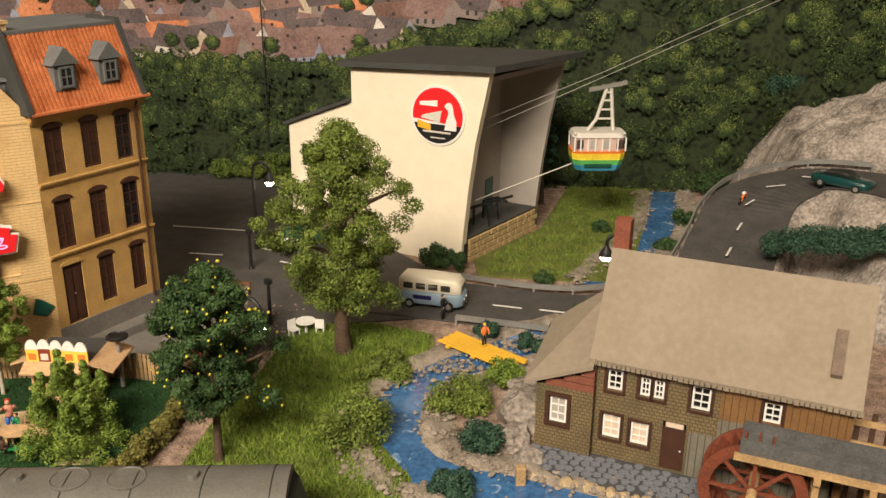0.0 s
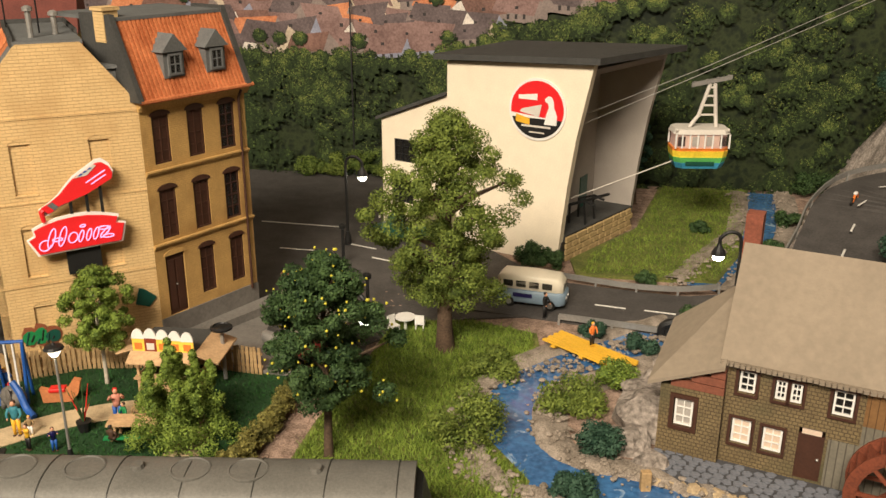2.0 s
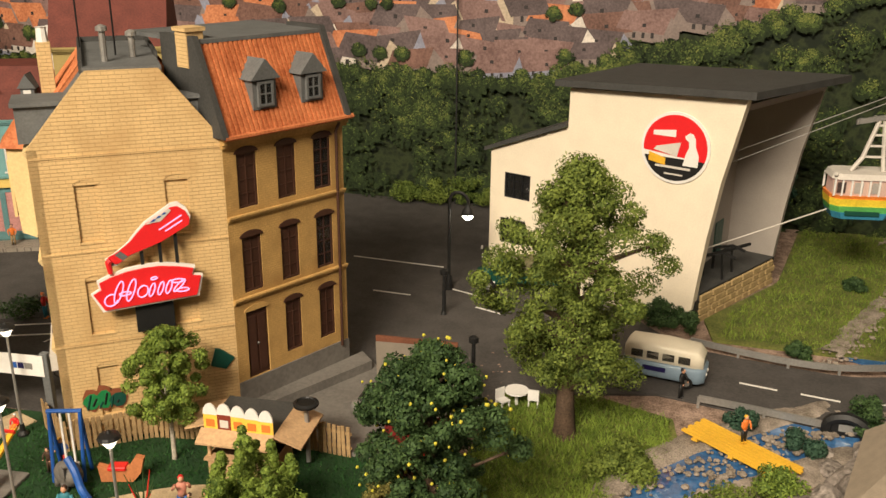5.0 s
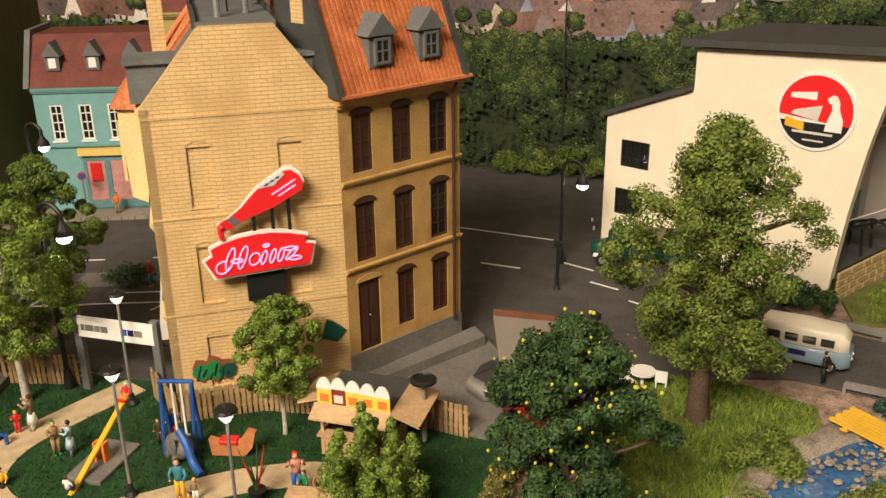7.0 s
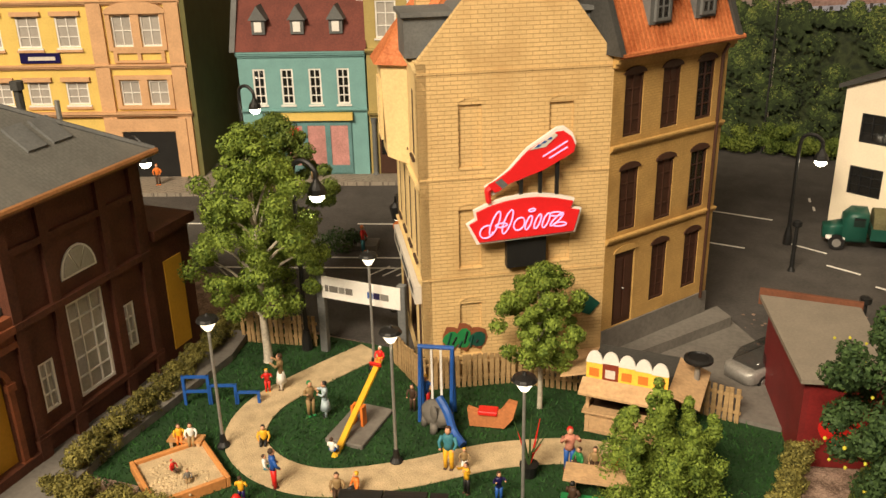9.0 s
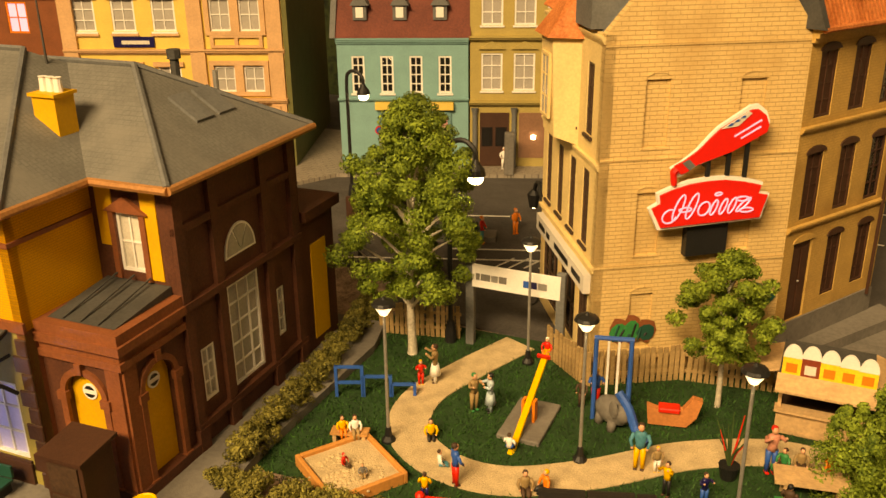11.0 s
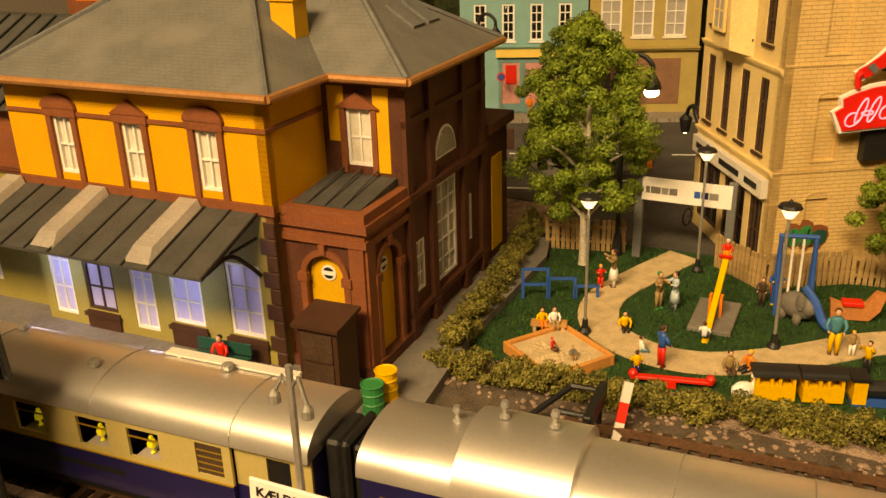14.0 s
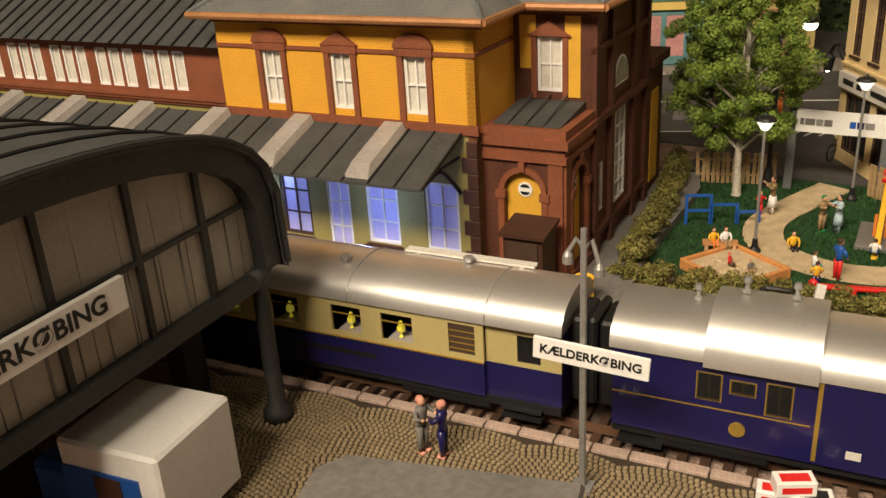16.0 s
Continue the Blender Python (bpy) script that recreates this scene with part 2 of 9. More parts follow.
def glass(name, tint, rough=0.08, alpha=0.35, emit=None, power=0.0):
    m = material(name, tint, rough, var=0.15, bump=0.03, spec=0.6, emit=emit, power=power)
    m.node_tree.nodes["Principled BSDF"].inputs["Alpha"].default_value = alpha
    return m


def leaf_solid(centres, radii, count, size, seed, flat=0.8, s=None):
    """Small folded leaves strewn over balls."""
    s = s or Solid()
    rg = np.random.RandomState(seed)
    for (cx, cy, cz), rad in zip(centres, radii):
        d = rg.normal(size=(count, 3))
        d /= np.linalg.norm(d, axis=1)[:, None]
        rr = rad * (0.45 + 0.6 * rg.rand(count, 1) ** 0.6)
        pts = np.array([cx, cy, cz]) + d * rr * [1, 1, flat]
        a = rg.normal(size=(count, 3))
        a -= 0.5 * d * (a * d).sum(1)[:, None]
        a /= np.linalg.norm(a, axis=1)[:, None]
        b = np.cross(d, a) + 0.3 * rg.normal(size=(count, 3))
        b /= np.linalg.norm(b, axis=1)[:, None]
        k = size * (0.6 + 0.8 * rg.rand(count, 1))
        o = len(s.v)
        quad = np.stack([pts - a * k, pts - b * k * 0.6, pts + a * k, pts + b * k * 0.6], 1).reshape(-1, 3)
        s.v += [tuple(q) for q in quad.tolist()]
        s.f += [(o + 4 * i, o + 4 * i + 1, o + 4 * i + 2, o + 4 * i + 3) for i in range(count)]
        s.m += [0] * count
    return s


def strip(pts, half):
    """Left and right edges of a band along a line; half: one half width or one a point."""
    hs = half if isinstance(half, (list, tuple)) else [half] * len(pts)
    left, right = [], []
    for i, p in enumerate(pts):
        a, b = Vector(pts[max(i - 1, 0)]), Vector(pts[min(i + 1, len(pts) - 1)])
        d = (b - a)
        d.z = 0
        d.normalize()
        n = Vector((-d.y, d.x, 0))
        left.append(Vector(p) + n * hs[i])
        right.append(Vector(p) - n * hs[i])
    return left, right


def smooth_line(pts, n=8):
    """A Catmull-Rom line through points."""
    P = [Vector(p) for p in pts]
    P = [2 * P[0] - P[1]] + P + [2 * P[-1] - P[-2]]
    out = []
    for i in range(1, len(P) - 2):
        for k in range(n):
            t = k / n
            out.append(0.5 * (2 * P[i] + (P[i + 1] - P[i - 1]) * t + (2 * P[i - 1] - 5 * P[i] + 4 * P[i + 1] - P[i + 2]) * t * t + (3 * P[i] - P[i - 1] - 3 * P[i + 1] + P[i + 2]) * t ** 3))
    return out + [P[-2]]


def band(s, pts, half, thick, mi=0, sink=0.0):
    left, right = strip(pts, half)
    o = len(s.v)
    n = len(pts)
    up = Vector((0, 0, thick))
    s.add([p + up for p in left] + [p + up for p in right] + left + right,
          [(i, n + i, n + i + 1, i + 1) for i in range(n - 1)] + [(n + i, 3 * n + i, 3 * n + i + 1, n + i + 1) for i in range(n - 1)]
          + [(2 * n + i, i, i + 1, 2 * n + i + 1) for i in range(n - 1)] + [(0, 2 * n, 3 * n, n), (n - 1, 2 * n - 1, 4 * n - 1, 3 * n - 1)], mi)
    return s

ASPHALT = material("asphalt", (0.068, 0.062, 0.058), 0.85, var=0.35, scale=1.5, bump=0.4, bscale=20)
PAVING = material("grey_paving", (0.16, 0.148, 0.132), 0.8, var=0.25, scale=1.2, bump=0.25)
EARTH = material("pinkish_gravel", (0.26, 0.17, 0.12), 0.95, var=0.55, scale=3.0, bump=0.9, bscale=9, second=(0.42, 0.30, 0.23), mix=0.4)
BALLAST = material("dark_ballast", (0.10, 0.075, 0.055), 0.95, var=0.5, scale=3.0, bump=0.9, bscale=9)
TURF = material("dark_green_turf", (0.014, 0.05, 0.012), 0.9, var=0.45, scale=2.5, bump=0.8, bscale=16)
MEADOW = material("meadow_ground", (0.09, 0.13, 0.022), 0.95, var=0.5, scale=1.6, bump=0.8, bscale=14, second=(0.19, 0.2, 0.045))
SAND = material("pale_sand_path", (0.52, 0.40, 0.24), 0.95, var=0.3, scale=4.0, bump=0.7, bscale=14)
STONE = material("pale_rock", (0.26, 0.22, 0.18), 0.9, var=0.65, scale=1.0, bump=0.9, bscale=5, second=(0.46, 0.40, 0.35), mix=0.5)
BANK = material("gravel_bank", (0.22, 0.18, 0.13), 0.95, var=0.5, scale=3.0, bump=0.9, bscale=9, second=(0.40, 0.34, 0.28))
WHITE_LINE = material("road_paint", (0.75, 0.73, 0.68), 0.7, var=0.2)
METAL_GREY = material("grey_metal", (0.34, 0.33, 0.31), 0.45, 0.5, var=0.2)
BLACK = material("black_iron", (0.012, 0.012, 0.012), 0.5, var=0.3)
DARK_GREY = material("dark_grey_roofing", (0.055, 0.055, 0.052), 0.7, var=0.3)
SLATE = material("slate_grey", (0.13, 0.135, 0.135), 0.7, var=0.25)
WOOD = material("pale_timber", (0.55, 0.36, 0.19), 0.7, var=0.25, scale=1.5)
FENCE_WOOD = material("fence_timber", (0.42, 0.28, 0.13), 0.8, var=0.35)
DARK_WOOD = material("dark_stained_timber", (0.065, 0.035, 0.02), 0.65, var=0.4)
BROWN_DOOR = material("brown_paint", (0.055, 0.022, 0.012), 0.6, var=0.2)
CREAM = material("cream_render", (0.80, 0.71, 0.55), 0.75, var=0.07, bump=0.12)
# cream darkened towards grey: the cable bay's shade is put into the colour
CREAM_SHADE = material("shaded_cream", (0.38, 0.34, 0.30), 0.8, var=0.08, bump=0.12)
GABLE = brickwork("tan_brick", (0.66, 0.46, 0.21), (0.47, 0.31, 0.13), 0.62, 0.19, mortar=0.017, relief=0.8, var=0.15, worn=(0.50, 0.32, 0.13))
OCHRE = brickwork("ochre_brick", (0.50, 0.31, 0.10), (0.38, 0.23, 0.07), 0.30, 0.13, var=0.25, worn=(0.30, 0.17, 0.05), relief=0.3)
OCHRE_TRIM = material("ochre_trim", (0.50, 0.31, 0.10), 0.7, var=0.25)
STREET_WALL = material("pale_yellow_render", (0.72, 0.54, 0.26), 0.75, var=0.15, bump=0.15)
TILE = material("orange_roof_tile", (0.50, 0.13, 0.035), 0.75, var=0.35, scale=2.0, second=(0.62, 0.22, 0.08))
TILE_RED = material("dark_red_roof_tile", (0.15, 0.04, 0.028), 0.75, var=0.3)
TEAL = material("teal_render", (0.18, 0.36, 0.36), 0.75, var=0.12)
OLIVE = material("olive_yellow_render", (0.40, 0.31, 0.11), 0.75, var=0.15)
YELLOW = material("yellow_render", (0.72, 0.52, 0.14), 0.75, var=0.12)
PEACH = material("peach_stone", (0.60, 0.36, 0.19), 0.75, var=0.15)
OLIVE_SIDE = material("olive_green_side_wall", (0.13, 0.125, 0.045), 0.8, var=0.15)
WHITE = material("white_paint", (0.78, 0.76, 0.72), 0.5, var=0.08, bump=0.08)
OFFWHITE = material("off_white_card", (0.62, 0.58, 0.52), 0.7, var=0.1)
BRICK_RED = material("red_brown_brick", (0.095, 0.031, 0.016), 0.7, var=0.35, scale=2.0, bump=0.3)
STATION_YELLOW = brickwork("station_yellow_brick", (0.72, 0.36, 0.025), (0.55, 0.26, 0.02), 0.24, 0.10, mortar=0.012, relief=0.25, var=0.1)
STATION_DOOR = material("station_yellow_panel", (0.66, 0.36, 0.03), 0.6, var=0.1)
STATION_PALE = material("pale_green_yellow_render", (0.30, 0.25, 0.07), 0.75, var=0.15)
TRIM = material("red_brown_trim", (0.22, 0.07, 0.03), 0.6, var=0.25)
GLASS_DARK = glass("dark_glass", (0.02, 0.02, 0.02), 0.1, 0.55)
GLASS_LIT = glass("lit_window_glass", (0.5, 0.40, 0.3), 0.3, 1.0, (1.0, 0.62, 0.36), 0.22)
GLASS_PALE = glass("pale_window_glass", (0.45, 0.42, 0.38), 0.15, 0.85)
GLASS_BLUE = glass("blue_lit_glass", (0.40, 0.38, 0.55), 0.3, 1.0, (0.42, 0.42, 1.0), 0.22)
CURTAIN = material("net_curtain", (0.62, 0.58, 0.5), 0.9, var=0.2, scale=6)
LAMP_GLOW = material("lamp_glow", (1, 0.95, 0.85), 0.4, var=0.02, bump=0, emit=(1.0, 0.86, 0.62), power=14.0)
LAMP_WHITE = material("lantern_glass", (0.95, 0.9, 0.8), 0.3, var=0.02, bump=0, emit=(1.0, 0.85, 0.6), power=2.2)
RED = material("red_paint", (0.62, 0.02, 0.015), 0.45, var=0.1, bump=0.05)
RED_SIGN = material("red_sign", (0.70, 0.018, 0.02), 0.4, var=0.06, bump=0.03)
PINK_NEON = material("pink_neon", (1, 0.4, 0.6), 0.4, var=0.02, bump=0, emit=(1.0, 0.22, 0.45), power=1.0)
BLUE = material("blue_paint", (0.02, 0.09, 0.36), 0.45, var=0.15)
GREEN = material("green_paint", (0.02, 0.20, 0.06), 0.5, var=0.15)
DARK_GREEN = material("dark_green_paint", (0.012, 0.07, 0.05), 0.35, var=0.15)
YELLOW_PAINT = material("yellow_paint", (0.75, 0.42, 0.02), 0.5, var=0.12)
BRIDGE_YELLOW = material("bridge_yellow", (0.78, 0.45, 0.03), 0.55, var=0.15)
ORANGE = material("orange_paint", (0.75, 0.2, 0.03), 0.5, var=0.12)
SKIN = material("figure_skin", (0.62, 0.33, 0.2), 0.6, var=0.1)
NAVY = material("navy_blue_coach", (0.012, 0.010, 0.072), 0.3, var=0.12, bump=0.05, coat=0.3)
COACH_CREAM = material("cream_coach", (0.44, 0.36, 0.15), 0.4, var=0.08, bump=0.05)
SILVER = material("silver_roof", (0.80, 0.78, 0.74), 0.40, 0.88, var=0.05, bump=0.02)
LOCO_ROOF = material("grey_loco_roof", (0.14, 0.135, 0.12), 0.55, 0.1, var=0.2)
LOCO_BODY = material("dark_loco_body", (0.035, 0.035, 0.03), 0.5, var=0.2)
BARK = material("tree_bark", (0.10, 0.065, 0.04), 0.9, var=0.5, scale=2.0, bump=0.8, bscale=8)
BIRCH = material("pale_bark", (0.50, 0.45, 0.36), 0.85, var=0.4, scale=2.0, bump=0.5)
LEAF_MID = leafage("mid_green_leaves", (0.022, 0.05, 0.008), (0.15, 0.20, 0.035))
LEAF_OLIVE = leafage("olive_green_leaves", (0.025, 0.05, 0.008), (0.19, 0.24, 0.04))
LEAF_DARK = leafage("dark_green_leaves", (0.008, 0.024, 0.009), (0.062, 0.11, 0.032))
LEAF_BRIGHT = leafage("bright_green_leaves", (0.022, 0.055, 0.008), (0.23, 0.31, 0.045))
LEAF_HEDGE = leafage("yellow_flecked_hedge_leaves", (0.008, 0.014, 0.004), (0.27, 0.24, 0.06))
RUSTY_RAIL = material("rusty_rail", (0.13, 0.065, 0.035), 0.8, 0.2, var=0.4)
LEAF_YELLOW = material("yellow_blossom", (0.55, 0.50, 0.04), 0.7, var=0.2)
GRASS_LIGHT = leafage("light_grass_blades", (0.05, 0.09, 0.008), (0.22, 0.30, 0.04))
GRASS_DARK = leafage("dark_grass_blades", (0.006, 0.028, 0.005), (0.03, 0.10, 0.02))
PINE = leafage("blue_green_needles", (0.008, 0.03, 0.018), (0.05, 0.10, 0.06))


def water_paint():
    m = material("painted_blue_water", (0.035, 0.11, 0.31), 0.16, var=0.5, scale=0.8, bump=0.5, bscale=4, second=(0.075, 0.21, 0.46), mix=0.7, coat=0.6)
    N, L = m.node_tree.nodes, m.node_tree.links
    p, tc = N["Principled BSDF"], next(n for n in N if n.type == "TEX_COORD")
    ramp = next(n for n in N if n.type == "VALTORGB")
    nz, rr, mx = N.new("ShaderNodeTexNoise"), N.new("ShaderNodeValToRGB"), N.new("ShaderNodeMix")
    nz.inputs["Scale"].default_value, nz.inputs["Detail"].default_value, nz.inputs["Distortion"].default_value = 90, 6, 1.2
    rr.color_ramp.elements[0].position, rr.color_ramp.elements[1].position = 0.61, 0.76
    mx.data_type = "RGBA"
    L.new(tc.outputs["Object"], nz.inputs["Vector"])
    L.new(nz.outputs["Fac"], rr.inputs["Fac"])
    L.new(rr.outputs["Color"], mx.inputs["Factor"])
    L.new(ramp.outputs["Color"], mx.inputs[6])
    mx.inputs[7].default_value = (0.55, 0.68, 0.78, 1)
    L.new(mx.outputs[2], p.inputs["Base Color"])
    return m


WATER = water_paint()


def forest_print():
    """The printed woods of the backdrop: crowns within crowns."""
    m = bpy.data.materials.new("printed_woodland")
    m.use_nodes = True
    N, L = m.node_tree.nodes, m.node_tree.links
    p = N["Principled BSDF"]
    p.inputs["Roughness"].default_value, p.inputs["Specular IOR Level"].default_value = 0.6, 0.3
    tc = N.new("ShaderNodeTexCoord")
    warp, vo, fine, big = N.new("ShaderNodeTexNoise"), N.new("ShaderNodeTexVoronoi"), N.new("ShaderNodeTexNoise"), N.new("ShaderNodeTexNoise")
    mp = N.new("ShaderNodeVectorMath")
    mp.operation = "MULTIPLY_ADD"
    mp.inputs[1].default_value = (0.02, 0.02, 0.02)
    warp.inputs["Scale"].default_value, warp.inputs["Detail"].default_value = 60, 4
    L.new(tc.outputs["Object"], warp.inputs["Vector"])
    L.new(warp.outputs["Color"], mp.inputs[0])
    L.new(tc.outputs["Object"], mp.inputs[2])
    vo.inputs["Scale"].default_value = 70
    L.new(mp.outputs[0], vo.inputs["Vector"])
    fine.inputs["Scale"].default_value, fine.inputs["Detail"].default_value = 150, 8
    L.new(tc.outputs["Object"], fine.inputs["Vector"])
    big.inputs["Scale"].default_value, big.inputs["Detail"].default_value = 9, 3
    L.new(tc.outputs["Object"], big.inputs["Vector"])
    a, b, c = N.new("ShaderNodeMath"), N.new("ShaderNodeMath"), N.new("ShaderNodeMath")
    a.operation = b.operation = c.operation = "MULTIPLY_ADD"
    a.inputs[1].default_value, a.inputs[2].default_value = -0.45, 0.36
    L.new(vo.outputs["Distance"], a.inputs[0])
    b.inputs[1].default_value = 1.15
    L.new(fine.outputs["Fac"], b.inputs[0])
    L.new(a.outputs[0], b.inputs[2])
    c.inputs[1].default_value = 0.9
    L.new(big.outputs["Fac"], c.inputs[0])
    L.new(b.outputs[0], c.inputs[2])
    r = N.new("ShaderNodeValToRGB")
    e = r.color_ramp.elements
    e[0].position, e[0].color = 0.75, (0.002, 0.005, 0.002, 1)
    e[1].position, e[1].color = 1.35, (0.03, 0.042, 0.013, 1)
    mid = e.new(1.0)
    mid.color = (0.008, 0.014, 0.005, 1)
    sc = N.new("ShaderNodeMath")
    sc.operation = "MULTIPLY"
    sc.inputs[1].default_value = 0.72
    for el, pos in zip(r.color_ramp.elements, (0.60, 0.84, 1.0)):
        el.position = pos
    L.new(c.outputs[0], sc.inputs[0])
    L.new(sc.outputs[0], r.inputs["Fac"])
    L.new(r.outputs["Color"], p.inputs["Base Color"])
    return m


WOODS = forest_print()
# ---- room and table ----
def structure(name, solid, mats, label, category, smooth=False):
    return tagged(part(name, solid, mats, None, "", None, smooth), label, category, "", "structure")


ROOM = material("room_wall_paint", (0.55, 0.50, 0.44), 0.9, var=0.08)
structure("floor", Solid().box(-320, -260, -92, 320, 320, -90), material("room_floor", (0.22, 0.17, 0.13), 0.6), "brown floor of the exhibition room", "floor")
structure("ceiling", Solid().box(-320, -260, 170, 320, 320, 175), ROOM, "plain pale ceiling of the exhibition room", "ceiling")
structure("wall_north", Solid().box(-320, 320, -90, 320, 325, 170), ROOM, "plain painted room wall behind the layout", "wall")
structure("wall_south", Solid().box(-320, -265, -90, 320, -260, 170), ROOM, "plain painted room wall", "wall")
structure("wall_east", Solid().box(320, -260, -90, 325, 320, 170), ROOM, "plain painted room wall", "wall")
structure("wall_west", Solid().box(-325, -260, -90, -320, 320, 170), ROOM, "plain painted room wall", "wall")

structure("ground", Solid().box(-135, -12, -6, 90, 99.0, -0.05), EARTH, "brown gravelled base of the model landscape", "ground")

# the printed backdrop and the prints on it
bd = structure("backdrop", Solid().box(-23.7, 99.2, -4, 92, 100.2, 46).box(-140, 99.0, -4, -23.85, 100.0, 46), WOODS, "printed photograph backdrop of woods with a fold", "backdrop")

# asphalt yard, street and the curving road
s = Solid()
s.slab([(-100, 56), (-46, 56), (-46, 51.8), (-13, 51.8), (-13, 57), (-9, 61.5), (-3, 63), (-1, 69.5), (-8, 78), (-12, 98.8), (-100, 98.8)], -0.2, 0.04)
structure("road", s, ASPHALT, "dark asphalt street and yard between the houses", "road")
s = Solid()
RD = smooth_line([(-9, 67.4, 0.0), (-2, 66.4, 0.0), (4.5, 65.2, 0.0), (9.5, 64.6, 0.15), (15, 65.8, 0.7), (19, 69.5, 1.8), (21.5, 75, 3.2), (24.3, 80.5, 4.8), (29.5, 82.5, 6.0), (34, 79.5, 6.6), (38, 73, 7.0), (44, 66, 7.2)], 8)
band(s, RD, 3.6, 0.12)
structure("road_curve", s, ASPHALT, "dark asphalt road curving up round the rocks", "road")


def dash(x, y, z, rz, l, w=0.16, parent=None):
    return part("road_marking", Solid().box(-l / 2, -w / 2, 0, l / 2, w / 2, 0.03), WHITE_LINE, None, "", at(x, y, z, rz))


marks = thing("road_markings", 0, 0, 0, 0, "worn white painted lines on the asphalt", "road marking", "", "structure")
for i in range(4, len(RD) - 3, 5):
    p, q = RD[i], RD[i + 1]
    o = dash(p.x, p.y, max(p.z, q.z) + 0.14, math.degrees(math.atan2(q.y - p.y, q.x - p.x)), 2.2)
    o.parent = marks
for x, y, rz, l in ((-24.5, 80.6, -4, 8), (-23, 74, -3, 3), (-17.6, 75.5, -20, 2.6), (-15.2, 72.6, -20, 2.2), (-12.2, 70.2, -22, 2.2), (-18, 84, 100, 0.9), (-18.5, 86, 100, 0.9),
                    (-47, 68.2, 22, 3), (-53, 65.6, 22, 3), (-59, 63.2, 22, 3), (-42, 70, 22, 3), (-44, 60.5, 22, 8), (-50, 58.0, 22, 6), (-43.5, 62.6, 22, 7)):
    o = dash(x, y, 0.06, rz, l)
    o.parent = marks
for i in range(7):
    o = dash(-42.5 + 0.85 * i, 60.6 + 0.35 * i, 0.06, 75, 2.0, 0.12)
    o.parent = marks

# pavements
PAVE_LINE = brickwork("pavement_slabs", (0.27, 0.235, 0.19), (0.12, 0.1, 0.08), 0.9, 0.45, swap=False, mortar=0.03, relief=0.4)
s = Solid()
s.slab([(-100, 54.5), (-99, 52.5), (-64.0, 68.1), (-62.3, 71.6), (-40, 81.5), (-41, 84), (-100, 84)], -0.1, 0.35)
structure("pavement", s, PAVE_LINE, "pale slab pavement along the shop fronts", "pavement")
s = Solid()
s.slab([(-25.2, 52.2), (-15.2, 51.8), (-17.2, 58), (-20.6, 62.3), (-21.9, 61.9), (-25.9, 54.3)], -0.05, 0.3)
s.slab([(-25.4, 54.9), (-24.9, 53.6), (-20.3, 61.2), (-21.3, 62.3)], 0.2, 0.9)
structure("pavement_yard", s, PAVING, "grey slab forecourt beside the tan house", "pavement")

# meadow, turf, path
s = Solid()
s.slab([(-14.2, 36), (-2.5, 37.5), (-1.5, 43), (-4.2, 47), (-4.6, 52.5), (-1.5, 56.3), (-2, 60.2), (-6.5, 61.8), (-12.0, 60.8), (-12.5, 54), (-13.6, 47)], -0.1, 0.1)
structure("meadow", s, MEADOW, "light green meadow of scatter grass", "grass")
s = Solid()
s.slab([(0.5, 71.6), (11.2, 71.2), (14.0, 78), (18.0, 98.5), (9, 98.5), (5.8, 84), (0, 75)], -0.1, 0.15)
structure("meadow_bank", s, MEADOW, "light green grass slope beside the white building", "grass")
s = Solid()
s.slab([(-45.2, 36.2), (-30, 37.9), (-16.6, 39.5), (-15.4, 51.9), (-24, 52.2), (-34, 51.9), (-46.3, 51.0)], -0.1, 0.08)
structure("playground_lawn", s, TURF, "dark green flocked playground lawn", "grass")
s = Solid()
PATHL = smooth_line([(-37.4, 51.0, 0.09), (-38.6, 47.5, 0.09), (-39.4, 44.2, 0.09), (-38.6, 41.4, 0.09), (-36.3, 39.9, 0.09), (-33.5, 40.0, 0.09), (-30.5, 42.0, 0.09), (-27.3, 45.0, 0.09), (-23.5, 46.8, 0.09), (-20.2, 45.6, 0.09), (-19.5, 42.5, 0.09)], 8)
band(s, PATHL, 0.95, 0.05)
structure("sand_path", s, SAND, "winding pale sand path through the lawn", "path")

# rails and platforms
TA = 7.0
s = Solid()
s.slab([(-120, 14), (90, 40), (90, 42), (-2, 37.2), (-30, 35.8), (-45, 34.6), (-120, 26)], -0.05, 0.02)
structure("track_bed", s, BALLAST, "brown ballast track bed", "track bed")
for px, py, x0, x1 in ((-41.4, 24.0, -60, 60), (-13.0, 35.0, -24, 60)):
    trk = thing("railway_track", px, py, 0.0, TA, "steel rails on dark sleepers in ballast", "railway track", "", "structure")
    for yy in (-0.83, 0.83):
        part("rail", Solid().box(x0, yy - 0.05, 0.25, x1, yy + 0.05, 0.55), RUSTY_RAIL, trk)
    sl = Solid()
    k = x0
    while k < x1:
        sl.box(k, -1.5, 0.02, k + 0.3, 1.5, 0.25)
        k += 0.7
    tagged(part("sleepers", sl, DARK_WOOD, trk), kind="stuff")
